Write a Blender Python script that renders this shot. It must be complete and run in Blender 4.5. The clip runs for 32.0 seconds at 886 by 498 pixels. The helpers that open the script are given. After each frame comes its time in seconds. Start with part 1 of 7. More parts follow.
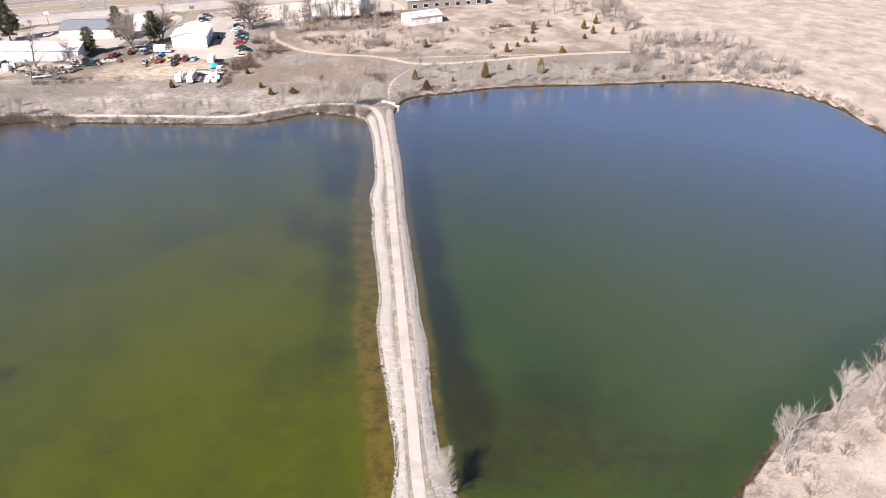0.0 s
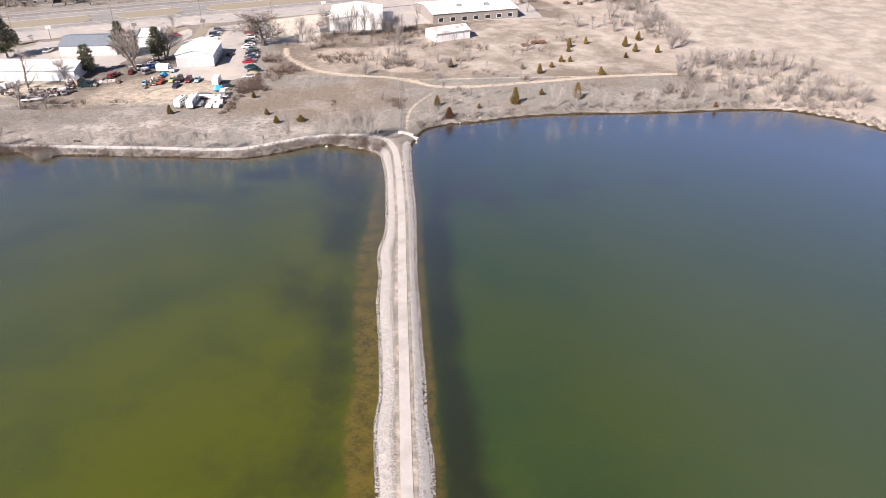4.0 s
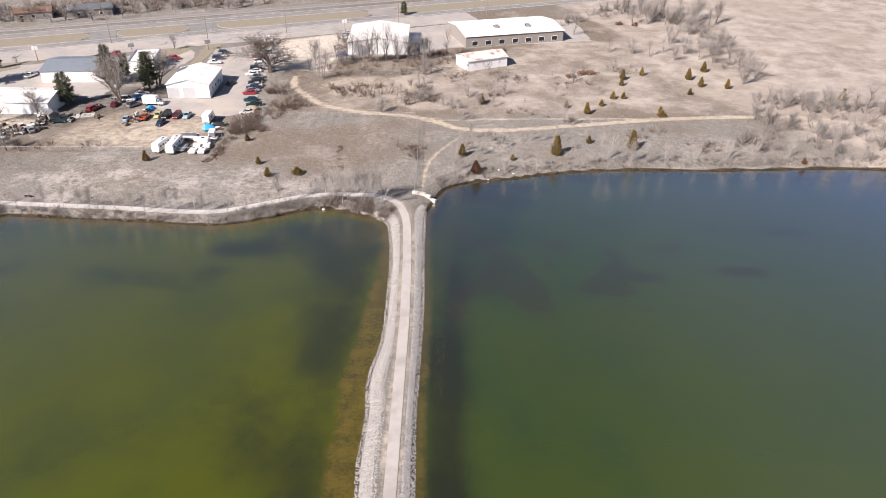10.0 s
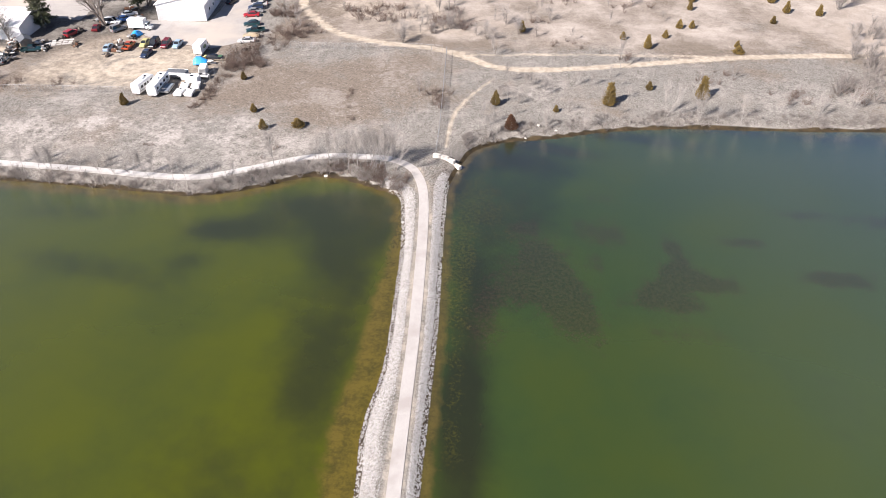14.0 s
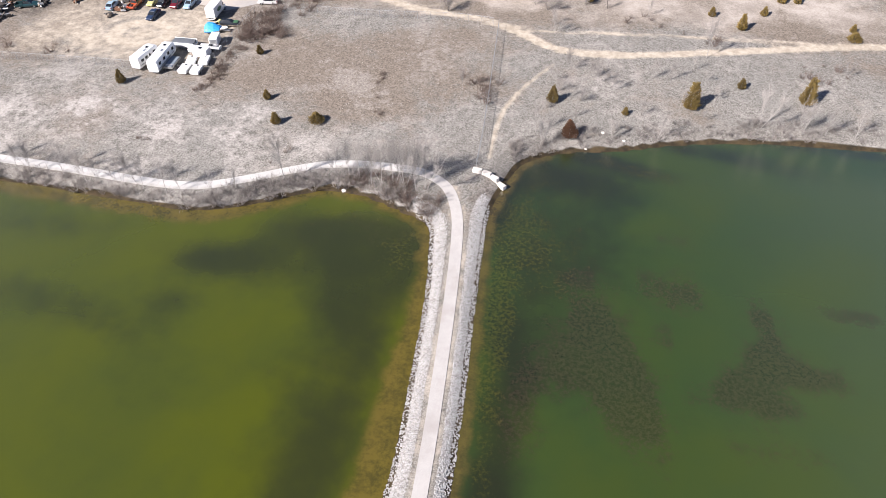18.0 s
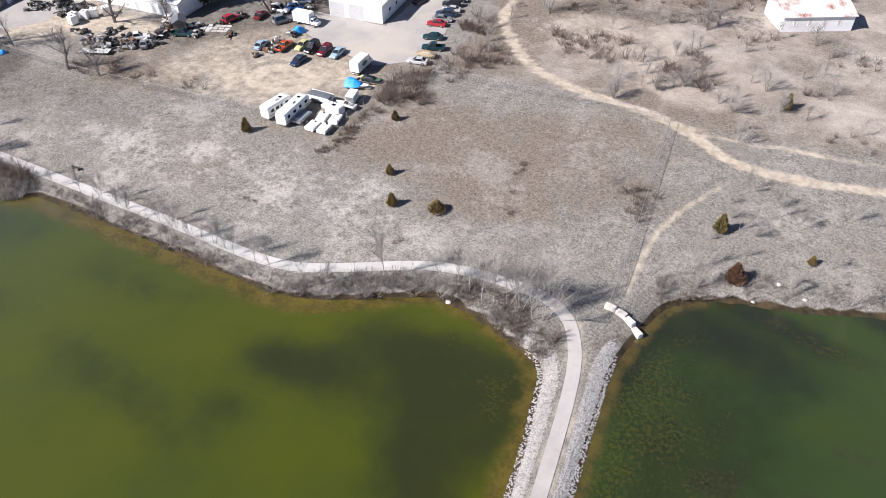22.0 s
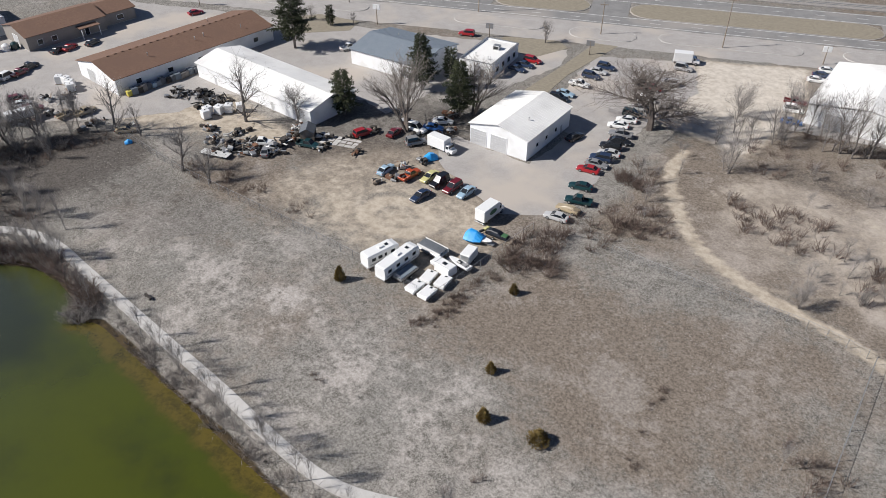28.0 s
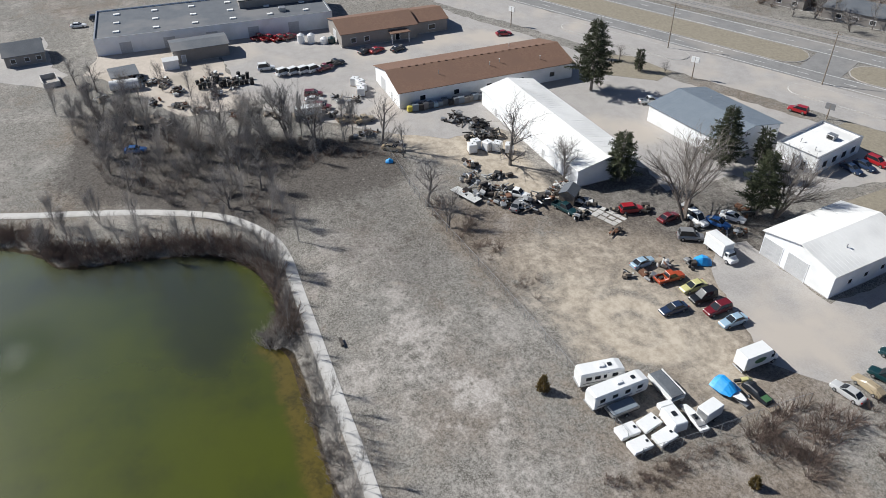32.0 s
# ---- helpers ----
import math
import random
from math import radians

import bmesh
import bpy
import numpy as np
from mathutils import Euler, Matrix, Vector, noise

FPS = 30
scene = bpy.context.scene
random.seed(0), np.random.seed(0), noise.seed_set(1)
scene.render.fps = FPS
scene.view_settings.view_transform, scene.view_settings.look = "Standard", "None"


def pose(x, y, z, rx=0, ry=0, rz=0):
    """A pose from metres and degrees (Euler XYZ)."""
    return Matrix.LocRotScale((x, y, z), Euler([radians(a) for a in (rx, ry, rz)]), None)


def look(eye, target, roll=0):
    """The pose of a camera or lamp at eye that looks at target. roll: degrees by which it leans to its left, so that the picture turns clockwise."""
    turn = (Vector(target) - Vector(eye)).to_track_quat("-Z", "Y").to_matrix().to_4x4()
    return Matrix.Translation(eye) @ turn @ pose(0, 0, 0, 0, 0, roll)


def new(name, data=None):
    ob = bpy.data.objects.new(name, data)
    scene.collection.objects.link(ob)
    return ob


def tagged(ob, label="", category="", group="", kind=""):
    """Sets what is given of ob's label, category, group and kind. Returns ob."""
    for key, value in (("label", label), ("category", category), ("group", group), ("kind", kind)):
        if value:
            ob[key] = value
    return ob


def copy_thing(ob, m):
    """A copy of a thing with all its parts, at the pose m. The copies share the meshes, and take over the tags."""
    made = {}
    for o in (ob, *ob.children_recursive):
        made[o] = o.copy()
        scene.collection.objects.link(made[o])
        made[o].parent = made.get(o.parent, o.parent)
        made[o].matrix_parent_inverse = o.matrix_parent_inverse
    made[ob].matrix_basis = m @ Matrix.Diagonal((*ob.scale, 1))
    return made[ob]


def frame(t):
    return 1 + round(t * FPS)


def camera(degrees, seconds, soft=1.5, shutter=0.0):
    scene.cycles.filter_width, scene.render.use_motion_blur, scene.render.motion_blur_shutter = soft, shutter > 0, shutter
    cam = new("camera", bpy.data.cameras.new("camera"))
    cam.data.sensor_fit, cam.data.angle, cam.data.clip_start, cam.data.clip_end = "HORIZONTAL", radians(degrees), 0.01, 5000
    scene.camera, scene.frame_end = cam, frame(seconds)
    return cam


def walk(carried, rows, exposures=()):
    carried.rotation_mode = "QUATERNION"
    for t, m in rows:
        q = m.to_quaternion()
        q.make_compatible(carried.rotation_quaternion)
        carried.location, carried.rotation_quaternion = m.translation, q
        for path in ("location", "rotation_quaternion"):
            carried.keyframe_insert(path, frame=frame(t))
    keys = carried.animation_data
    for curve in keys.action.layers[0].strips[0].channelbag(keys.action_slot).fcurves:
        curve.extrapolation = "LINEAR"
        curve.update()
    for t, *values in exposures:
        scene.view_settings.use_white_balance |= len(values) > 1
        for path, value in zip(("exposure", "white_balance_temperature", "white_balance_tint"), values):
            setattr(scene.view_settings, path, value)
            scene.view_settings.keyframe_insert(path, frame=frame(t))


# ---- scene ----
cam = camera(62.9, 32.0, soft=0.85)
PATH = [
    (0, (1.315, -247.645, 90.109), (2.625, -230.594, 79.739), 1.08),
    (0.5, (1.978, -243.688, 90.053), (2.823, -226.612, 79.676), 0.90),
    (1, (2.618, -239.878, 89.947), (3.257, -222.792, 79.57), 1.00),
    (1.5, (3.316, -235.969, 89.87), (3.933, -218.882, 79.495), 0.90),
    (2, (3.929, -232.122, 89.691), (4.538, -215.035, 79.315), 0.88),
    (2.5, (4.621, -228.261, 89.502), (5.197, -211.173, 79.125), 0.80),
    (3, (5.03, -224.279, 89.29), (5.611, -207.19, 78.915), 0.89),
    (3.5, (5.358, -220.352, 89.088), (5.933, -203.258, 78.722), 0.71),
    (5.5, (7.876, -204.884, 87.731), (8.072, -187.751, 77.415), 0.68),
    (6, (8.453, -200.802, 87.475), (8.635, -183.669, 77.157), 0.68),
    (6.5, (8.963, -196.826, 87.241), (8.94, -179.695, 76.919), 0.59),
    (7, (9.392, -192.936, 87.069), (9.38, -175.804, 76.749), 0.58),
    (7.5, (9.74, -189.057, 86.979), (9.564, -171.927, 76.658), 0.58),
    (8, (10.167, -185.122, 86.805), (9.808, -167.996, 76.48), 0.57),
    (8.5, (10.583, -181.252, 86.636), (10.205, -164.127, 76.311), 0.49),
    (9, (10.865, -177.417, 86.417), (10.481, -160.287, 76.101), 0.49),
    (9.5, (11.075, -173.476, 86.296), (10.63, -156.348, 75.978), 0.40),
    (10, (11.241, -169.482, 86.045), (10.671, -152.353, 75.737), 0.41),
    (10.5, (11.704, -165.258, 85.949), (10.873, -148.146, 75.63), 0.24),
    (11, (11.98, -161.055, 85.849), (10.92, -144.199, 75.139), 0.22),
    (11.5, (12.062, -156.761, 85.834), (10.792, -140.266, 74.597), 0.23),
    (12, (11.95, -152.385, 85.768), (10.541, -136.269, 74.009), 0.19),
    (12.5, (12.046, -148.034, 85.533), (10.669, -132.293, 73.272), 0.21),
    (13, (11.957, -143.404, 85.165), (10.583, -127.943, 72.552), 0.11),
    (13.5, (12.08, -139.043, 84.965), (10.672, -123.585, 72.352), -0.06),
    (14, (12.188, -134.468, 84.918), (10.745, -119.034, 72.28), -0.11),
    (14.5, (12.023, -130.286, 84.896), (10.582, -114.856, 72.253), -0.11),
    (16.5, (10.86, -114.259, 84.375), (8.817, -98.923, 71.7), -0.00),
    (17, (10.819, -110.1, 84.477), (8.592, -95.197, 71.326), -0.16),
    (17.5, (10.6, -106.206, 84.406), (8.238, -91.812, 70.723), -0.19),
    (18, (10.516, -102.233, 84.302), (7.989, -88.389, 70.091), -0.41),
    (18.5, (10.107, -98.582, 84.084), (7.325, -85.321, 69.373), -0.42),
    (19, (9.586, -95.137, 83.909), (6.26, -82.453, 68.807), -0.41),
    (19.5, (9.334, -91.931, 83.472), (5.509, -79.358, 68.396), -0.45),
    (20, (8.898, -89.005, 82.85), (4.773, -76.469, 67.822), -0.32),
    (20.5, (8.214, -86.222, 82.147), (3.683, -73.504, 67.392), -0.18),
    (21, (7.832, -83.309, 81.661), (2.751, -70.359, 67.292), -0.24),
    (21.5, (7.428, -80.542, 81.08), (1.776, -67.372, 67.13), -0.24),
    (22, (7.158, -77.606, 80.431), (0.879, -64.267, 66.916), -0.38),
    (22.5, (6.418, -74.935, 80.019), (-0.289, -61.385, 66.927), -0.35),
    (23, (5.657, -72.266, 79.808), (-1.429, -58.515, 67.131), -0.25),
    (23.5, (4.845, -69.607, 79.663), (-2.609, -55.683, 67.392), -0.15),
    (24, (3.918, -66.94, 79.538), (-3.749, -53.011, 67.406), -0.16),
    (24.5, (2.974, -64.112, 79.738), (-4.884, -50.309, 67.583), -0.28),
    (26.5, (-1.523, -53.405, 79.397), (-9.907, -39.878, 67.284), -0.39),
    (27, (-2.693, -50.869, 79.396), (-11.121, -37.365, 67.287), -0.51),
    (27.5, (-4.086, -48.649, 79.857), (-13.511, -35.834, 67.735), -0.21),
    (28, (-5.219, -46.082, 80.038), (-15.4, -33.872, 67.903), -0.20),
    (28.5, (-6.54, -43.396, 80.067), (-17.404, -31.79, 67.931), -0.11),
    (29, (-7.879, -40.583, 79.998), (-19.48, -29.709, 67.866), -0.21),
    (29.5, (-9.443, -37.672, 79.63), (-21.721, -27.55, 67.514), -0.40),
    (30, (-11.32, -35.063, 79.135), (-24.172, -25.645, 67.047), -0.38),
    (30.5, (-13.091, -32.615, 78.733), (-26.457, -23.898, 66.676), -0.38),
    (31, (-15.0, -30.311, 78.637), (-28.818, -22.331, 66.579), -0.37),
    (31.5, (-17.122, -28.145, 78.672), (-31.354, -20.953, 66.601), -0.46),
    (32, (-19.522, -26.145, 78.905), (-34.279, -19.686, 67.051), -0.57),
]
walk(cam, [(t, look(eye, target, roll)) for t, eye, target, roll in PATH],
     [(0, 1.14, 7050, 20), (10, 0.84, 6950, 19), (12, 0.92, 6900, 18), (14, 1.12, 6750, 17), (17, 1.06, 6550, 16), (20, 1.12, 6450, 16), (24, 0.46, 6350, 14), (28, 0.30, 6450, 11), (30, 0.34, 6350, 9), (32, 0.38, 6300, 8)])

# ---- world and sun ----
SUN_EL, SUN_AZ = radians(38), math.atan2(-0.72, -0.69)
world = bpy.data.worlds.new("sky")
scene.world = world
world.use_nodes = True
wn = world.node_tree.nodes
sky = wn.new("ShaderNodeTexSky")
sky.sky_type, sky.sun_disc = "NISHITA", False
sky.sun_elevation, sky.sun_rotation = SUN_EL, radians(90) - SUN_AZ
sky.altitude, sky.air_density, sky.dust_density, sky.ozone_density = 3000, 0.65, 3.0, 1.0
world.node_tree.links.new(sky.outputs[0], wn["Background"].inputs[0])
wn["Background"].inputs[1].default_value = 0.08
sun_data = bpy.data.lights.new("sun", "SUN")
sun_data.energy, sun_data.angle, sun_data.color = 5.0, radians(0.5), (1.0, 0.965, 0.91)
sun = new("sun", sun_data)
sun.matrix_world = look((200 * math.cos(SUN_AZ) * math.cos(SUN_EL), 200 * math.sin(SUN_AZ) * math.cos(SUN_EL), 200 * math.sin(SUN_EL)), (0, 0, 0))

# ---- materials ----
def mat(name, c1, c2, scale=1.0, rough=0.8, bump=0.0, metal=0.0, fine=12.0, c3=None, c3_scale=0.15, vary=0.0, coat=0.0, spec=0.5):
    """Two tones mixed by grain, a third by broad stains, and a bump of the same grain; vary: brightness from object to object."""
    m = bpy.data.materials.new(name)
    m.use_nodes = True
    nt = m.node_tree
    n, l = nt.nodes, nt.links
    b = n["Principled BSDF"]
    geo = n.new("ShaderNodeTexCoord")
    a = n.new("ShaderNodeTexNoise")
    a.inputs["Scale"].default_value, a.inputs["Detail"].default_value, a.inputs["Roughness"].default_value = scale, 6, 0.65
    l.new(geo.outputs["Object"], a.inputs["Vector"])
    f = n.new("ShaderNodeTexNoise")
    f.inputs["Scale"].default_value, f.inputs["Detail"].default_value = scale * fine, 4
    l.new(geo.outputs["Object"], f.inputs["Vector"])
    add = n.new("ShaderNodeMath")
    add.operation = "MULTIPLY_ADD"
    add.inputs[1].default_value = 0.5
    l.new(f.outputs[0], add.inputs[0])
    half = n.new("ShaderNodeMath")
    half.operation = "MULTIPLY"
    half.inputs[1].default_value = 0.5
    l.new(a.outputs[0], half.inputs[0])
    l.new(half.outputs[0], add.inputs[2])
    ramp = n.new("ShaderNodeValToRGB")
    ramp.color_ramp.elements[0].position, ramp.color_ramp.elements[1].position = 0.36, 0.64
    ramp.color_ramp.elements[0].color, ramp.color_ramp.elements[1].color = (*c1, 1), (*c2, 1)
    l.new(add.outputs[0], ramp.inputs[0])
    out = ramp.outputs[0]
    if c3:
        w = n.new("ShaderNodeTexNoise")
        w.inputs["Scale"].default_value, w.inputs["Detail"].default_value = c3_scale, 5
        l.new(geo.outputs["Object"], w.inputs["Vector"])
        r2 = n.new("ShaderNodeMapRange")
        r2.inputs[1].default_value, r2.inputs[2].default_value = 0.5, 0.66
        l.new(w.outputs[0], r2.inputs[0])
        mix = n.new("ShaderNodeMix")
        mix.data_type = "RGBA"
        l.new(r2.outputs[0], mix.inputs[0])
        l.new(out, mix.inputs[6])
        mix.inputs[7].default_value = (*c3, 1)
        out = mix.outputs[2]
    if vary:
        info = n.new("ShaderNodeObjectInfo")
        r3 = n.new("ShaderNodeMapRange")
        r3.inputs[3].default_value, r3.inputs[4].default_value = 1 - vary, 1 + vary
        l.new(info.outputs["Random"], r3.inputs[0])
        hs = n.new("ShaderNodeHueSaturation")
        l.new(r3.outputs[0], hs.inputs["Value"])
        l.new(out, hs.inputs["Color"])
        out = hs.outputs[0]
    l.new(out, b.inputs["Base Color"])
    b.inputs["Roughness"].default_value, b.inputs["Metallic"].default_value = rough, metal
    b.inputs["Coat Weight"].default_value, b.inputs["Specular IOR Level"].default_value = coat, spec
    if bump:
        bp = n.new("ShaderNodeBump")
        bp.inputs["Strength"].default_value, bp.inputs["Distance"].default_value = min(1.0, bump), 0.05
        l.new(add.outputs[0], bp.inputs["Height"])
        l.new(bp.outputs[0], b.inputs["Normal"])
    return m


def mixer(nt, fac, a, b):
    mx = nt.nodes.new("ShaderNodeMix")
    mx.data_type = "RGBA"
    for s, v in ((0, fac), (6, a), (7, b)):
        if isinstance(v, tuple):
            mx.inputs[s].default_value = (*v, 1)
        else:
            nt.links.new(v, mx.inputs[s])
    return mx.outputs[2]


def noise_tex(nt, vec, scale, detail=5, rough=0.6):
    t = nt.nodes.new("ShaderNodeTexNoise")
    t.inputs["Scale"].default_value, t.inputs["Detail"].default_value, t.inputs["Roughness"].default_value = scale, detail, rough
    nt.links.new(vec, t.inputs["Vector"])
    return t.outputs[0]


def ramped(nt, val, lo, hi):
    r = nt.nodes.new("ShaderNodeMapRange")
    r.interpolation_type = "SMOOTHSTEP"
    r.inputs[1].default_value, r.inputs[2].default_value = lo, hi
    nt.links.new(val, r.inputs[0])
    return r.outputs[0]


def calc(nt, op, a, b=0.0, c=0.0):
    m = nt.nodes.new("ShaderNodeMath")
    m.operation = op
    for i, v in enumerate((a, b, c)):
        if isinstance(v, (int, float)):
            m.inputs[i].default_value = v
        else:
            nt.links.new(v, m.inputs[i])
    return m.outputs[0]


def attribute(nt, name):
    a = nt.nodes.new("ShaderNodeAttribute")
    a.attribute_name = name
    return a.outputs["Fac"]


def ground_material():
    """Dead grass with pale thatch, bare dirt, woods floor toned for fallen leaves and tree shade, and the lake bed, by
    what covers the soil.
    """
    m = bpy.data.materials.new("soil_and_dead_grass")
    m.use_nodes = True
    nt = m.node_tree
    b = nt.nodes["Principled BSDF"]
    vec = nt.nodes.new("ShaderNodeTexCoord").outputs["Object"]
    grain, clump, patch, broad = noise_tex(nt, vec, 2.6, 6, 0.8), noise_tex(nt, vec, 0.5, 8, 0.78), noise_tex(nt, vec, 0.075, 6, 0.65), noise_tex(nt, vec, 0.022, 4)
    grass = mixer(nt, ramped(nt, calc(nt, "ADD", calc(nt, "MULTIPLY", grain, 0.4), calc(nt, "ADD", calc(nt, "MULTIPLY", noise_tex(nt, vec, 5.5, 3, 0.6), 0.4), calc(nt, "MULTIPLY", clump, 0.2))), 0.42, 0.58), (0.104, 0.096, 0.084), (0.312, 0.294, 0.268))
    cool = mixer(nt, ramped(nt, grain, 0.36, 0.64), (0.112, 0.106, 0.094), (0.282, 0.270, 0.248))
    drift = noise_tex(nt, vec, 0.045, 7, 0.68)
    grass = mixer(nt, calc(nt, "MULTIPLY", ramped(nt, calc(nt, "ADD", calc(nt, "MULTIPLY", drift, 0.75), calc(nt, "MULTIPLY", clump, 0.25)), 0.46, 0.58), 0.75), grass, cool)
    brown = mixer(nt, ramped(nt, grain, 0.34, 0.66), (0.100, 0.081, 0.064), (0.262, 0.222, 0.184))
    grass = mixer(nt, ramped(nt, calc(nt, "ADD", calc(nt, "MULTIPLY", clump, 0.35), calc(nt, "MULTIPLY_ADD", noise_tex(nt, vec, 0.03, 7, 0.7), 0.65, calc(nt, "MULTIPLY", attribute(nt, "warm"), 0.13))), 0.49, 0.63), grass, brown)
    pale = mixer(nt, ramped(nt, grain, 0.3, 0.7), (0.25, 0.226, 0.206), (0.50, 0.465, 0.432))
    grass = mixer(nt, calc(nt, "MULTIPLY", ramped(nt, calc(nt, "ADD", calc(nt, "MULTIPLY", patch, 0.6), calc(nt, "MULTIPLY", clump, 0.4)), 0.50, 0.60), calc(nt, "ADD", 0.35, attribute(nt, "thatch"))), grass, pale)
    grass = mixer(nt, calc(nt, "MULTIPLY", calc(nt, "MULTIPLY", attribute(nt, "thatch"), ramped(nt, calc(nt, "ADD", calc(nt, "MULTIPLY", clump, 0.6), calc(nt, "MULTIPLY", patch, 0.4)), 0.42, 0.60)), 0.8), grass, pale)
    spots = noise_tex(nt, vec, 2.1, 2, 0.5)
    grass = mixer(nt, calc(nt, "MULTIPLY", ramped(nt, calc(nt, "ADD", calc(nt, "MULTIPLY", spots, 0.75), calc(nt, "MULTIPLY", patch, 0.25)), 0.56, 0.70), 0.12), grass, (0.44, 0.41, 0.375))
    grass = mixer(nt, calc(nt, "MULTIPLY", ramped(nt, calc(nt, "ADD", calc(nt, "MULTIPLY", spots, 0.65), calc(nt, "MULTIPLY", clump, 0.35)), 0.42, 0.30), 0.30), grass, (0.062, 0.050, 0.042))
    straw = mixer(nt, ramped(nt, calc(nt, "ADD", calc(nt, "MULTIPLY", grain, 0.45), calc(nt, "MULTIPLY", noise_tex(nt, vec, 0.11, 7, 0.7), 0.55)), 0.38, 0.62), (0.232, 0.199, 0.170), (0.435, 0.387, 0.342))
    straw = mixer(nt, calc(nt, "MULTIPLY", ramped(nt, noise_tex(nt, vec, 0.02, 6, 0.65), 0.5, 0.64), 0.6), straw, (0.325, 0.279, 0.236))
    grass = mixer(nt, ramped(nt, calc(nt, "ADD", attribute(nt, "straw"), calc(nt, "MULTIPLY", calc(nt, "SUBTRACT", patch, 0.5), 1.2)), 0.3, 0.7), grass, straw)
    # one dark tone serves fallen leaves and painted tree shade
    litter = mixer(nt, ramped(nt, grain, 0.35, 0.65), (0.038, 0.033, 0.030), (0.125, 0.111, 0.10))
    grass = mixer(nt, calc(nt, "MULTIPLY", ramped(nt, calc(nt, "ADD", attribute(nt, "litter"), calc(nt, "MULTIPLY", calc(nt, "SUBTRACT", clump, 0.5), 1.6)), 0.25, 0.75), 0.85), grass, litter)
    dirt = mixer(nt, ramped(nt, clump, 0.35, 0.65), (0.325, 0.277, 0.218), (0.485, 0.424, 0.346))
    grass = mixer(nt, ramped(nt, calc(nt, "ADD", attribute(nt, "dirt"), calc(nt, "MULTIPLY", calc(nt, "SUBTRACT", calc(nt, "ADD", calc(nt, "MULTIPLY", clump, 0.5), calc(nt, "MULTIPLY", patch, 0.5)), 0.5), 1.6)), 0.2, 0.8), grass, dirt)
    sand = mixer(nt, ramped(nt, clump, 0.35, 0.65), (0.42, 0.375, 0.32), (0.58, 0.53, 0.465))
    grass = mixer(nt, ramped(nt, calc(nt, "ADD", attribute(nt, "sand"), calc(nt, "SUBTRACT", patch, 0.5)), 0.25, 0.75), grass, sand)
    bed = mixer(nt, ramped(nt, clump, 0.38, 0.62), (0.024, 0.019, 0.013), (0.066, 0.048, 0.026))
    bed = mixer(nt, ramped(nt, calc(nt, "ADD", attribute(nt, "weed"), calc(nt, "MULTIPLY", calc(nt, "SUBTRACT", grain, 0.5), 1.6)), 0.3, 0.7), bed, (0.070, 0.052, 0.022))
    rubble = mixer(nt, ramped(nt, grain, 0.4, 0.6), (0.20, 0.186, 0.174), (0.40, 0.38, 0.36))
    grass = mixer(nt, ramped(nt, calc(nt, "ADD", attribute(nt, "rubble"), calc(nt, "MULTIPLY", calc(nt, "SUBTRACT", clump, 0.5), 0.8)), 0.35, 0.65), grass, rubble)
    wet = attribute(nt, "bed")
    nt.links.new(mixer(nt, ramped(nt, wet, 0.35, 0.65), grass, bed), b.inputs["Base Color"])
    b.inputs["Roughness"].default_value, b.inputs["Specular IOR Level"].default_value = 0.95, 0.15
    bp = nt.nodes.new("ShaderNodeBump")
    bp.inputs["Strength"].default_value, bp.inputs["Distance"].default_value = 0.5, 0.06
    nt.links.new(calc(nt, "ADD", grain, clump), bp.inputs["Height"])
    nt.links.new(bp.outputs[0], b.inputs["Normal"])
    return m


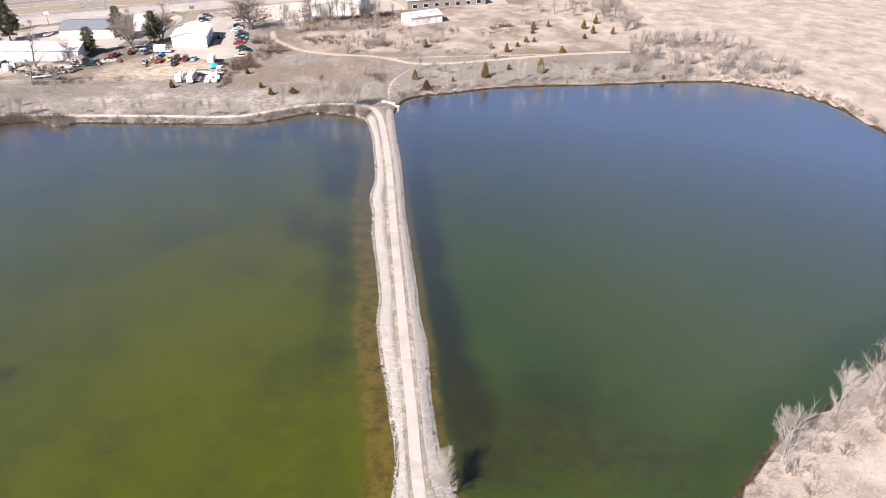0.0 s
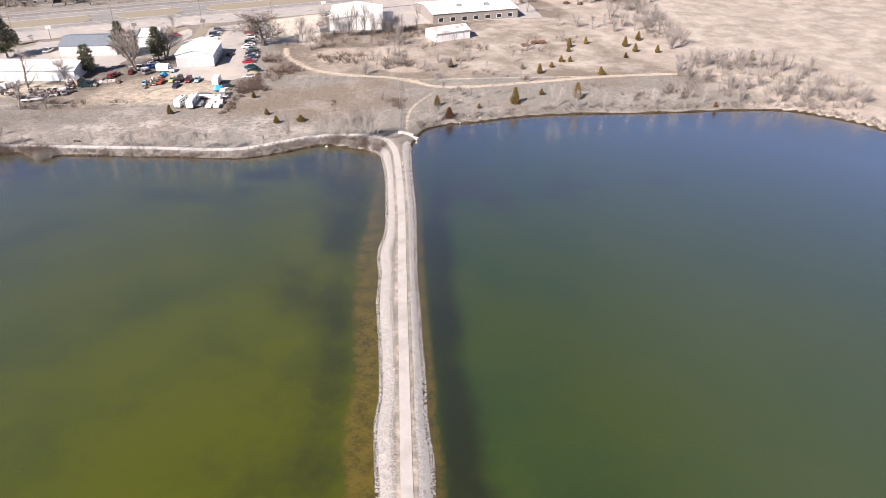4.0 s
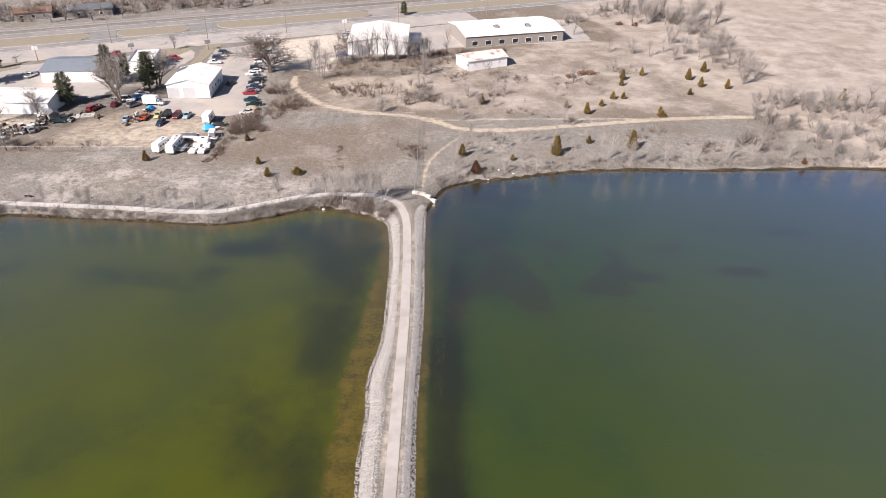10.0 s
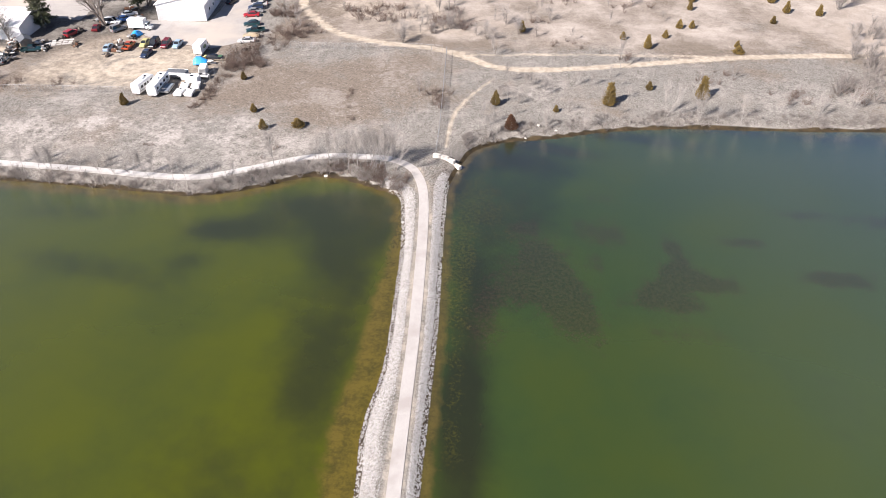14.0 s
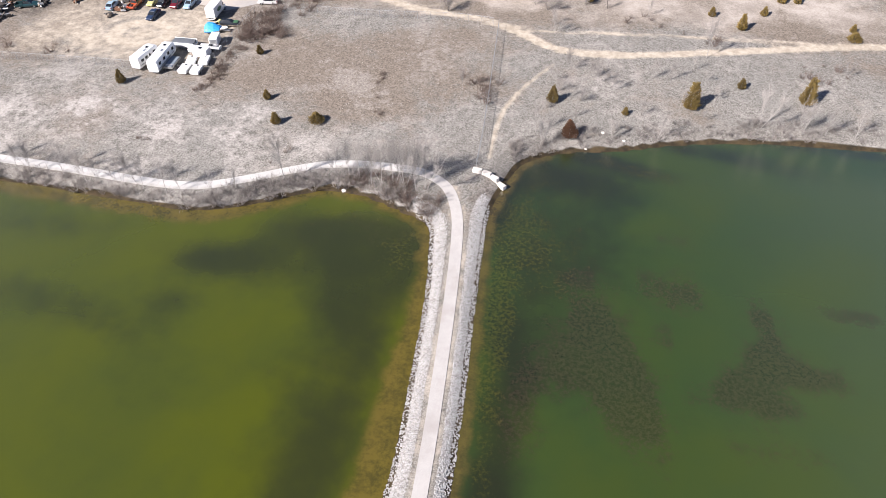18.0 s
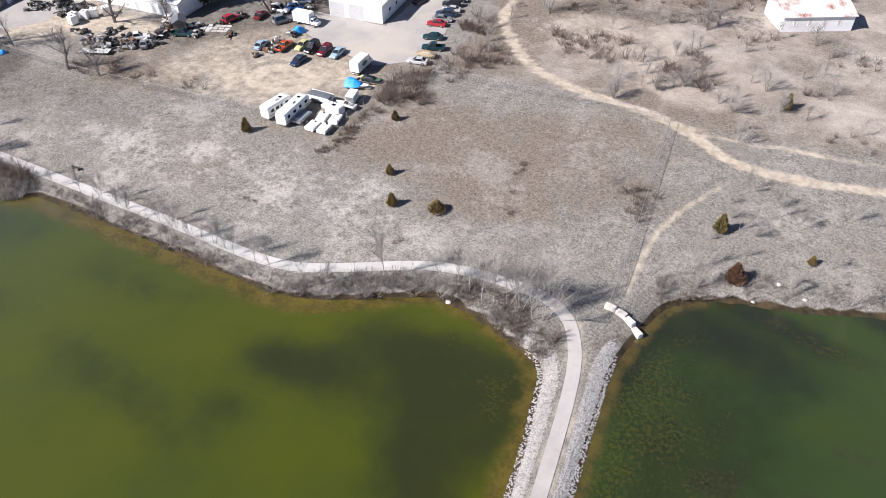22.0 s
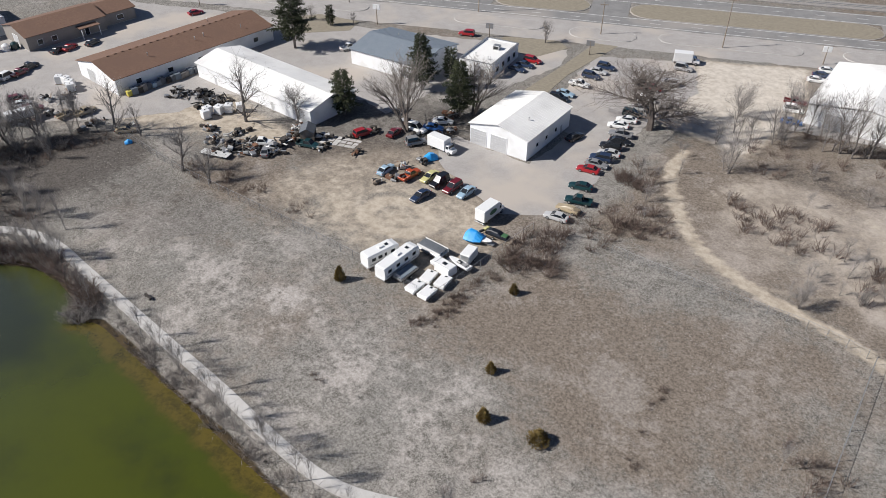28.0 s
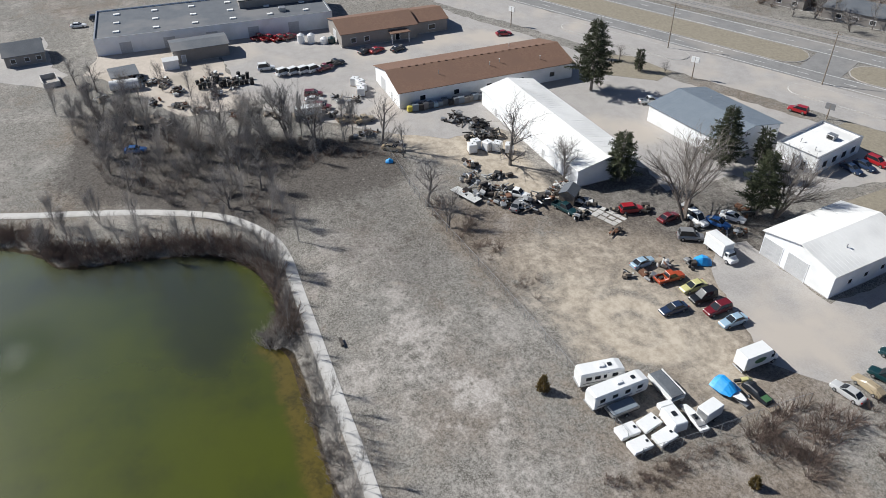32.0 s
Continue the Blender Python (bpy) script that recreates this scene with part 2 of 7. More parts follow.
def water_material(name, deep, other, dark, shallow, weeds, shine):
    """Turbid silty water hides the bed but on the shelves, where algae and weed stain it; the sky is mirrored at flat
    angles. Bank shade and some sky reflection are put into the colour.
    """
    m = bpy.data.materials.new(name)
    m.use_nodes = True
    nt = m.node_tree
    n, l = nt.nodes, nt.links
    n.remove(n["Principled BSDF"])
    vec = n.new("ShaderNodeTexCoord").outputs["Object"]
    p1, p2, p3 = noise_tex(nt, vec, 0.016, 4), noise_tex(nt, vec, 0.06, 5, 0.6), noise_tex(nt, vec, 0.32, 5, 0.6)
    grain = noise_tex(nt, vec, 1.7, 8, 0.8)
    colour = mixer(nt, ramped(nt, calc(nt, "ADD", calc(nt, "MULTIPLY", p1, 0.7), calc(nt, "MULTIPLY", p2, 0.3)), 0.40, 0.60), deep, other)
    cloud = calc(nt, "ADD", calc(nt, "MULTIPLY", calc(nt, "SUBTRACT", p2, 0.5), 1.5), calc(nt, "MULTIPLY", calc(nt, "SUBTRACT", p3, 0.5), 0.6))
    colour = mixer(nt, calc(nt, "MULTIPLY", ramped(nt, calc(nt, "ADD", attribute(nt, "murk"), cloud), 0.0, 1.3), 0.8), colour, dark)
    # paler where sky reflection is put into the water's colour
    colour = mixer(nt, calc(nt, "MULTIPLY", attribute(nt, "silt"), calc(nt, "ADD", 0.35, calc(nt, "MULTIPLY", p2, 0.7))), colour, (0.062, 0.080, 0.040))
    bed = mixer(nt, ramped(nt, calc(nt, "ADD", calc(nt, "MULTIPLY", grain, 0.5), calc(nt, "MULTIPLY", p3, 0.5)), 0.38, 0.58), (0.048, 0.034, 0.013), shallow)
    on_shelf = ramped(nt, calc(nt, "ADD", attribute(nt, "shelf"), calc(nt, "MULTIPLY", calc(nt, "SUBTRACT", p3, 0.5), 0.9)), 0.15, 0.85)
    colour = mixer(nt, calc(nt, "MULTIPLY", on_shelf, 0.72), colour, bed)
    plants = mixer(nt, ramped(nt, grain, 0.42, 0.58), (0.012, 0.010, 0.008), weeds)
    tufts = calc(nt, "ADD", calc(nt, "MULTIPLY", calc(nt, "SUBTRACT", grain, 0.5), 1.9), calc(nt, "MULTIPLY", calc(nt, "SUBTRACT", p3, 0.5), 1.3))
    on_weed = ramped(nt, calc(nt, "ADD", attribute(nt, "weed"), tufts), 0.20, 0.75)
    colour = mixer(nt, calc(nt, "MULTIPLY", on_weed, 0.48), colour, plants)
    algae = mixer(nt, ramped(nt, grain, 0.44, 0.58), (0.014, 0.017, 0.006), (0.080, 0.074, 0.012))
    on_algae = ramped(nt, calc(nt, "ADD", attribute(nt, "algae"), tufts), 0.35, 0.85)
    colour = mixer(nt, calc(nt, "MULTIPLY", on_algae, 0.36), colour, algae)
    silt = n.new("ShaderNodeBsdfDiffuse")
    l.new(colour, silt.inputs[0])
    gloss = n.new("ShaderNodeBsdfGlossy")
    l.new(calc(nt, "MULTIPLY_ADD", attribute(nt, "ripple"), -0.17, 0.26), gloss.inputs["Roughness"])
    bp = n.new("ShaderNodeBump")
    bp.inputs["Distance"].default_value = 0.05
    l.new(calc(nt, "MULTIPLY_ADD", attribute(nt, "ripple"), 0.55, 0.12), bp.inputs["Strength"])
    l.new(calc(nt, "ADD", calc(nt, "MULTIPLY", noise_tex(nt, vec, 2.6, 5), calc(nt, "MULTIPLY_ADD", attribute(nt, "ripple"), 5.0, 1.0)), p3), bp.inputs["Height"])
    l.new(bp.outputs[0], gloss.inputs["Normal"])
    fr = n.new("ShaderNodeFresnel")
    fr.inputs["IOR"].default_value = 1.333
    mirror = calc(nt, "MINIMUM", calc(nt, "MULTIPLY", calc(nt, "SUBTRACT", fr.outputs[0], 0.016), shine), 0.95)
    top = n.new("ShaderNodeMixShader")
    l.new(mirror, top.inputs[0])
    l.new(silt.outputs[0], top.inputs[1])
    l.new(gloss.outputs[0], top.inputs[2])
    l.new(top.outputs[0], n["Material Output"].inputs[0])
    return m


M = {}
M["ground"] = ground_material()
M["water_w"] = water_material("olive_silty_water", (0.056, 0.066, 0.004), (0.043, 0.055, 0.007), (0.017, 0.020, 0.008), (0.118, 0.082, 0.018), (0.075, 0.055, 0.022), 7.2)
M["water_e"] = water_material("green_silty_water", (0.033, 0.050, 0.009), (0.025, 0.045, 0.012), (0.013, 0.013, 0.008), (0.100, 0.072, 0.020), (0.045, 0.031, 0.020), 8.4)
M["asphalt"] = mat("worn_asphalt", (0.165, 0.162, 0.16), (0.245, 0.24, 0.234), 0.35, 0.9, 0.3, c3=(0.28, 0.26, 0.24), c3_scale=0.05)
M["lot"] = mat("dusty_asphalt_lot", (0.285, 0.268, 0.255), (0.385, 0.364, 0.345), 0.3, 0.92, 0.3, c3=(0.42, 0.375, 0.33), c3_scale=0.06)
M["gravel"] = mat("pale_gravel", (0.38, 0.33, 0.28), (0.52, 0.46, 0.40), 0.8, 0.95, 0.5, c3=(0.34, 0.30, 0.25), c3_scale=0.05)
M["concrete"] = mat("path_concrete", (0.42, 0.405, 0.385), (0.53, 0.515, 0.495), 0.8, 0.85, 0.2, vary=0.06, c3=(0.36, 0.34, 0.315), c3_scale=0.3)
M["fines"] = mat("crushed_limestone_path", (0.355, 0.335, 0.318), (0.435, 0.412, 0.392), 0.7, 0.92, 0.3, c3=(0.33, 0.305, 0.285), c3_scale=0.2)
M["rock"] = mat("pale_limestone_rock", (0.225, 0.217, 0.209), (0.465, 0.455, 0.443), 1.2, 0.9, 0.4, vary=0.25)
M["rocks"] = mat("pale_limestone_rubble", (0.225, 0.217, 0.209), (0.465, 0.455, 0.443), 0.9, 0.9, 0.4)
M["white_wall"] = mat("white_metal_cladding", (0.72, 0.73, 0.75), (0.80, 0.80, 0.80), 0.6, 0.55, 0.05, c3=(0.68, 0.68, 0.67), c3_scale=0.25)
M["white_roof"] = mat("white_painted_roof", (0.74, 0.73, 0.70), (0.82, 0.81, 0.79), 0.5, 0.6, 0.05, c3=(0.66, 0.65, 0.63), c3_scale=0.12)
M["brown_roof"] = mat("brown_shingles", (0.135, 0.075, 0.050), (0.20, 0.118, 0.080), 1.5, 0.9, 0.5, c3=(0.155, 0.090, 0.062), c3_scale=0.15)
M["blue_roof"] = mat("slate_blue_metal_roof", (0.155, 0.185, 0.22), (0.20, 0.23, 0.26), 0.5, 0.55, 0.1)
M["grey_roof"] = mat("grey_membrane_roof", (0.085, 0.095, 0.11), (0.125, 0.135, 0.15), 0.3, 0.85, 0.1, c3=(0.16, 0.16, 0.165), c3_scale=0.08)
M["rust_roof"] = mat("rusting_white_roof", (0.50, 0.45, 0.42), (0.66, 0.62, 0.59), 0.7, 0.7, 0.1, c3=(0.26, 0.12, 0.085), c3_scale=0.35)
M["tan_wall"] = mat("taupe_siding", (0.22, 0.20, 0.18), (0.28, 0.255, 0.235), 0.6, 0.8, 0.1)
M["glass"] = mat("dark_window_glass", (0.015, 0.018, 0.022), (0.03, 0.034, 0.04), 0.5, 0.08)
M["door_grey"] = mat("grey_overhead_door", (0.40, 0.40, 0.41), (0.50, 0.50, 0.50), 0.8, 0.6)
M["dark"] = mat("dark_rubber", (0.012, 0.012, 0.012), (0.03, 0.03, 0.03), 3, 0.85)
M["rim"] = mat("alloy_wheel", (0.4, 0.4, 0.41), (0.55, 0.55, 0.56), 3, 0.35, metal=0.8)
M["lamp"] = mat("clear_lamp_lens", (0.7, 0.7, 0.68), (0.8, 0.8, 0.78), 3, 0.15)
M["tail"] = mat("red_lamp_lens", (0.25, 0.01, 0.01), (0.35, 0.02, 0.015), 3, 0.2)
M["steel"] = mat("galvanised_steel", (0.34, 0.345, 0.35), (0.46, 0.46, 0.46), 2, 0.45, metal=0.7)
M["wood"] = mat("weathered_wood", (0.17, 0.135, 0.10), (0.30, 0.25, 0.20), 1.5, 0.85, 0.3)
M["bark"] = mat("grey_bark", (0.115, 0.10, 0.09), (0.24, 0.215, 0.195), 1.5, 0.95, 0.5, vary=0.15)
M["twig"] = mat("bare_twigs", (0.21, 0.19, 0.175), (0.37, 0.342, 0.32), 0.8, 0.95, vary=0.15)
M["birch"] = mat("pale_aspen_bark", (0.22, 0.202, 0.186), (0.38, 0.355, 0.332), 1.2, 0.9, 0.3, vary=0.12)
M["brush"] = mat("grey_brush_stems", (0.135, 0.118, 0.106), (0.30, 0.267, 0.245), 0.5, 0.95)
M["reddish"] = mat("reddish_brush_stems", (0.095, 0.068, 0.055), (0.20, 0.145, 0.12), 0.5, 0.95)
M["needle"] = mat("dark_pine_needles", (0.022, 0.028, 0.012), (0.062, 0.070, 0.030), 1.2, 0.85, vary=0.2)
M["cedar"] = mat("winter_bronze_cedar", (0.085, 0.058, 0.015), (0.20, 0.135, 0.036), 1.5, 0.9, vary=0.3)
M["rust_cedar"] = mat("rust_brown_cedar", (0.075, 0.032, 0.014), (0.15, 0.07, 0.034), 1.5, 0.9, vary=0.2)
M["stone"] = mat("cut_limestone", (0.48, 0.44, 0.39), (0.62, 0.58, 0.53), 1.5, 0.85, 0.3, vary=0.1)
PAINT = {}
for key, c in dict(red=(0.32, 0.014, 0.018), maroon=(0.14, 0.012, 0.018), orange=(0.40, 0.065, 0.022), yellow=(0.52, 0.49, 0.22), black=(0.012, 0.013, 0.015),
                   dkblue=(0.02, 0.035, 0.075), blue=(0.03, 0.11, 0.32), ltblue=(0.30, 0.42, 0.52), teal=(0.008, 0.036, 0.040), silver=(0.45, 0.45, 0.45),
                   grey=(0.22, 0.22, 0.225), white=(0.78, 0.78, 0.77), tan=(0.36, 0.29, 0.19), green=(0.06, 0.14, 0.06)).items():
    PAINT[key] = mat(key + "_car_paint", tuple(0.92 * v for v in c), c, 2.0, 0.3, coat=0.6)

# ---- helpers for shapes ----
def part(name, bm, material, parent=None, label="", smooth=False):
    """Links a bmesh as one mesh object, under a thing or a part."""
    me = bpy.data.meshes.new(name)
    bm.to_mesh(me)
    bm.free()
    return mesh_part(name, me, material, parent, label, smooth)


def mesh_part(name, me, material, parent=None, label="", smooth=False):
    if material and not me.materials:
        me.materials.append(material)
    if smooth:
        me.polygons.foreach_set("use_smooth", [True] * len(me.polygons))
    ob = new(name, me)
    if parent:
        ob.parent = parent
    if label:
        ob["label"] = label
    return ob


def raw(name, verts, faces, material, parent=None, label="", smooth=False):
    me = bpy.data.meshes.new(name)
    me.from_pydata([tuple(v) for v in verts], [], faces)
    return mesh_part(name, me, material, parent, label, smooth)


def thing(name, m, label, category, group="", kind="", unshifted=False):
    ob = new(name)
    if not unshifted:
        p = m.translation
        x, y = align_to_view((p.x, p.y))[0]
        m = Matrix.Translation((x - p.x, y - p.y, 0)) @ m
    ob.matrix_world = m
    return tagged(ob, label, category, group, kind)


def box(bm, x0, y0, z0, x1, y1, z1, bevel=0.0, taper=(1, 1)):
    """A box, its top drawn in by taper, with rounded edges."""
    cx, cy = (x0 + x1) / 2, (y0 + y1) / 2
    vs = [bm.verts.new((cx + sx * (x1 - x0) / 2 * (taper[0] if k else 1), cy + sy * (y1 - y0) / 2 * (taper[1] if k else 1), z1 if k else z0))
          for k in (0, 1) for sx, sy in ((-1, -1), (1, -1), (1, 1), (-1, 1))]
    fs = [bm.faces.new([vs[i] for i in q]) for q in ((3, 2, 1, 0), (4, 5, 6, 7), (0, 1, 5, 4), (1, 2, 6, 5), (2, 3, 7, 6), (3, 0, 4, 7))]
    if bevel:
        bmesh.ops.bevel(bm, geom=list({e for f in fs for e in f.edges}), offset=bevel, segments=1, affect="EDGES")
    return bm


def boxed(*a, **k):
    return box(bmesh.new(), *a, **k)


def wheel_mesh(r, w, axis="y", n=14):
    bm = bmesh.new()
    bmesh.ops.create_cone(bm, cap_ends=True, segments=n, radius1=r, radius2=r, depth=w)
    bmesh.ops.bevel(bm, geom=[e for e in bm.edges if len(e.link_faces) == 2 and any(len(f.verts) > 4 for f in e.link_faces)], offset=min(0.04, r * 0.15), segments=1, affect="EDGES")
    bmesh.ops.rotate(bm, verts=bm.verts, cent=(0, 0, 0), matrix=Matrix.Rotation(radians(90), 3, "X" if axis == "y" else "Y"))
    return bm


def spline(pts, closed=False, n=8):
    """Catmull-Rom curve through the points."""
    p = np.array(pts, float)
    k = len(p)
    out = []
    for i in range(k if closed else k - 1):
        a, b, c, d = (p[(i + j) % k] for j in (-1, 0, 1, 2)) if closed else (p[max(i - 1, 0)], p[i], p[i + 1], p[min(i + 2, k - 1)])
        for u in np.arange(n) / n:
            out.append(0.5 * (2 * b + (c - a) * u + (2 * a - 5 * b + 4 * c - d) * u**2 + (3 * b - a - 3 * c + d) * u**3))
    if not closed:
        out.append(p[-1])
    return np.array(out)


def far_from(q, line, closed=False):
    """Distance of the points q from a polyline."""
    best = np.full(len(q), 1e9)
    ends = np.roll(line, -1, 0) if closed else line[1:]
    for a, b in zip(line if closed else line[:-1], ends):
        ab = b - a
        s = np.clip(((q - a) @ ab) / (ab @ ab + 1e-12), 0, 1)
        best = np.minimum(best, np.hypot(*(q - a - s[:, None] * ab).T))
    return best


def inside(q, ring):
    hit = np.zeros(len(q), bool)
    for (x0, y0), (x1, y1) in zip(ring, np.roll(ring, -1, 0)):
        if y0 != y1:
            hit ^= ((y0 > q[:, 1]) != (y1 > q[:, 1])) & (q[:, 0] < (x1 - x0) * (q[:, 1] - y0) / (y1 - y0) + x0)
    return hit


def step(a, b, x):
    u = np.clip((x - a) / (b - a), 0, 1)
    return u * u * (3 - 2 * u)


def signed(q, ring):
    d = far_from(q, ring, True)
    return np.where(inside(q, ring), -d, d)


# ---- the lie of the land ----
LAKE_W = spline([(-8.0, -15), (-14, -11.8), (-19.5, -9.6), (-24, -8.8), (-28, -9.0), (-33, -11.5), (-38, -14.2), (-44, -16.8), (-51, -18.2), (-60, -17.6), (-72, -17), (-84, -16.4), (-95, -16),
                 (-103, -16), (-106.5, -19), (-110, -16), (-118, -14.6), (-126, -16.3), (-132, -21), (-136, -29), (-138.5, -40), (-141, -48), (-149, -54), (-163, -78), (-172, -115), (-168, -175),
                 (-120, -228), (-50, -228), (-8, -200), (0.2, -170), (-0.5, -154), (-0.8, -148.4), (-1.8, -142), (-2.4, -135), (-2.9, -127.5), (-2.4, -119), (-3.3, -105), (-4.4, -92), (-4.4, -85), (-4.6, -79.5), (-5.2, -74), (-4.9, -68), (-4.1, -62), (-4.1, -54), (-4.5, -46), (-4.9, -37), (-5.6, -28), (-6.5, -22)], True, 5)
LAKE_E = spline([(3.6, -2.6), (5.5, 3.2), (9, 6.6), (14.5, 9.2), (24, 11.3), (37, 15.6), (55, 18.5), (75, 19.3), (95, 20.7), (114, 22.5), (132, 22), (143, 16.6), (154, 8), (161, -4), (163.5, -18), (166, -40),
                 (170, -80), (160, -115), (130, -128), (99, -142), (88, -150), (77, -157), (66, -163), (56, -172), (40, -186), (20, -186), (9.5, -172), (7.3, -154), (7.15, -142), (7.1, -135), (6.2, -127), (5.9, -118.5),
                 (5.2, -104), (4.5, -90), (4.0, -80), (3.8, -68), (3.6, -56), (3.2, -45.5), (2.6, -35), (2.2, -26), (1.8, -17), (1.7, -11.5), (2.4, -6.8)], True, 5)
TRAIL = spline([(-185, -110), (-172, -80), (-161, -56), (-156, -43), (-150, -29), (-143, -18), (-134, -12), (-126, -10.4), (-116, -10.8), (-102, -11.4), (-88, -12.0), (-75, -12.5), (-62.5, -13.4), (-54, -13.6), (-48, -12.6),
                (-41, -9.4), (-35.5, -6.5), (-29.7, -3.8), (-23.5, -2.5), (-17, -2.3), (-12, -2.6), (-8.6, -4.1), (-6.2, -6.2), (-4.4, -9.6), (-3.2, -13.6), (-2.4, -19), (-1.6, -28.3), (-0.9, -39), (-0.45, -47), (-0.05, -55), (0.35, -68), (0.65, -78), (1.05, -90),
                (1.57, -105), (2.14, -120), (2.73, -136), (3.28, -149), (3.6, -156), (4.2, -172), (7, -200), (19, -250)], False, 6)
DIRT_ROAD = spline([(-50.5, 90), (-49.5, 81), (-43, 69.5), (-34.5, 60.5), (-24.5, 56), (-15, 54), (-6, 52), (1.2, 48.2), (8, 43.4), (15, 41.5), (27, 42.5), (46, 46.5), (65, 50.8), (84, 54), (104, 55.8), (121, 55.6),
                    (137, 51.3), (157, 47), (175, 39), (184, 23), (190, 6)], False, 5)
DIRT_FORK = spline([(-4, 51.8), (8, 49.5), (24, 51), (45, 52), (60, 52.5), (80, 54)], False, 5)
DIRT_LOOP = spline([(-24, 56), (-12, 62), (-8, 75), (-14, 88), (-25, 92)], False, 5)
FIELD_TRACK = spline([(-111, 2), (-108, 6.5), (-104, 11), (-99, 15.5), (-96, 18)], False, 5)
FOOTPATH = spline([(9.5, 36), (6, 30), (3.4, 25), (0.9, 18), (0, 10), (0, 3.4)], False, 5)
YARD = np.array([(-112, 22), (-63, 22), (-61, 40), (-68, 48), (-80, 54), (-92, 62), (-104, 52), (-112, 40)], float)
LOGYARD = np.array([(-160, 24), (-148, 24), (-136, 33), (-120, 38), (-116, 44), (-136, 46), (-148, 48), (-160, 46)], float)
SANDLOT = np.array([(-60, 98), (-40, 96), (-38, 125), (-44, 146), (-66, 136)], float)
SANDLOT2 = np.array([(-38, 98), (-10, 92), (6, 60), (-20, 58), (-44, 74)], float)
LEVEL = 1.7
WOODS = np.array([(-200, -44), (-184, -41), (-162, -37), (-152, -27), (-143, -15.5), (-134, -9.5), (-146, -5), (-155, 8), (-159, 15), (-162, 5), (-170, -3), (-172, -15), (-178, -20), (-192, -24), (-203, -32)], float)


# woods floor darkened for fallen leaves and for the tree row's shadow
WOOD_SHADE = np.array([(-196, -38), (-186, -20), (-170, -2), (-161, 13), (-150, 21), (-144, 19), (-143, 8), (-142, -3), (-137, -8), (-139, -14), (-150, -24), (-158, -44), (-170, -50)], float)


def lake_distance(q):
    return np.minimum(signed(q, LAKE_W), signed(q, LAKE_E))


def align_to_view(q):
    """Shifts places of the rough plan to line up in the camera's view; shores and trail stay."""
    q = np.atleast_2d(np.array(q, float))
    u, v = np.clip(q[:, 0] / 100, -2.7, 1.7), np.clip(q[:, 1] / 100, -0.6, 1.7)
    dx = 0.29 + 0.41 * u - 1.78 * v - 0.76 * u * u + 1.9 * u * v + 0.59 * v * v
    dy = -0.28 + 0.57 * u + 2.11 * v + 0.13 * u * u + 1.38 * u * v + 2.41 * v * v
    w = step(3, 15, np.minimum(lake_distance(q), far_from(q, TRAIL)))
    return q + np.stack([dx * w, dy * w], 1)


DIRT_ROAD, DIRT_FORK, DIRT_LOOP, FIELD_TRACK, FOOTPATH, YARD, LOGYARD, SANDLOT, SANDLOT2 = map(align_to_view, (DIRT_ROAD, DIRT_FORK, DIRT_LOOP, FIELD_TRACK, FOOTPATH, YARD, LOGYARD, SANDLOT, SANDLOT2))


def ground_height(q):
    """Land rises from the water's edge; the beds fall off behind a shallow shelf."""
    d = lake_distance(q)
    land = 1.3 * (1 - np.exp(-np.maximum(d, 0) / np.where(q[:, 1] < -14, 3.0, 1.5))) + 0.4 * step(6, 15, d)
    w = -np.minimum(d, 0)
    bed = -(0.16 * np.minimum(w, 5.5) + 2.6 * step(5, 11, w))
    h = np.where(d > 0, land, bed)
    p = far_from(q, TRAIL)
    crest = 1.24 - 0.5 * step(-6, -22, q[:, 1]) * step(-30, -12, q[:, 0])
    h = np.where(d > 0, h + (crest - h) * (1 - step(1.2, 3.4, p)), h)
    return h, d


def around(q, ring, soft):
    """1 well inside a ring, fading to 0 at soft metres outside it."""
    return 1 - step(-soft, soft, signed(q, np.array(ring, float)))


def blob(q, x, y, a, b, turn=0.0):
    u = (q - (x, y)) @ np.array([[math.cos(radians(turn)), -math.sin(radians(turn))], [math.sin(radians(turn)), math.cos(radians(turn))]])
    return np.exp(-((u[:, 0] / a) ** 2 + (u[:, 1] / b) ** 2))


gx = np.concatenate([[-4000, -2000, -1000, -600, -420, -340], np.arange(-300, -115, 2.5), np.arange(-115, -20, 1.6), np.arange(-20, -8, 0.8), np.arange(-8, 16, 0.5), np.arange(16, 20, 0.8), np.arange(20, 130, 1.6), np.arange(130, 221, 2.5), [260, 340, 500, 900, 2000, 4000]])
gy = np.concatenate([[-4000, -2000, -1000, -600, -400, -300], np.arange(-250, -172, 3), np.arange(-172, -60, 1.5), np.arange(-60, 30, 1.2), np.arange(30, 98, 1.4), np.arange(98, 231, 3.0), [260, 340, 500, 900, 2000, 4000]])
GX, GY = np.meshgrid(gx, gy)
Q = np.stack([GX.ravel(), GY.ravel()], 1)
HZ, DIST = ground_height(Q)
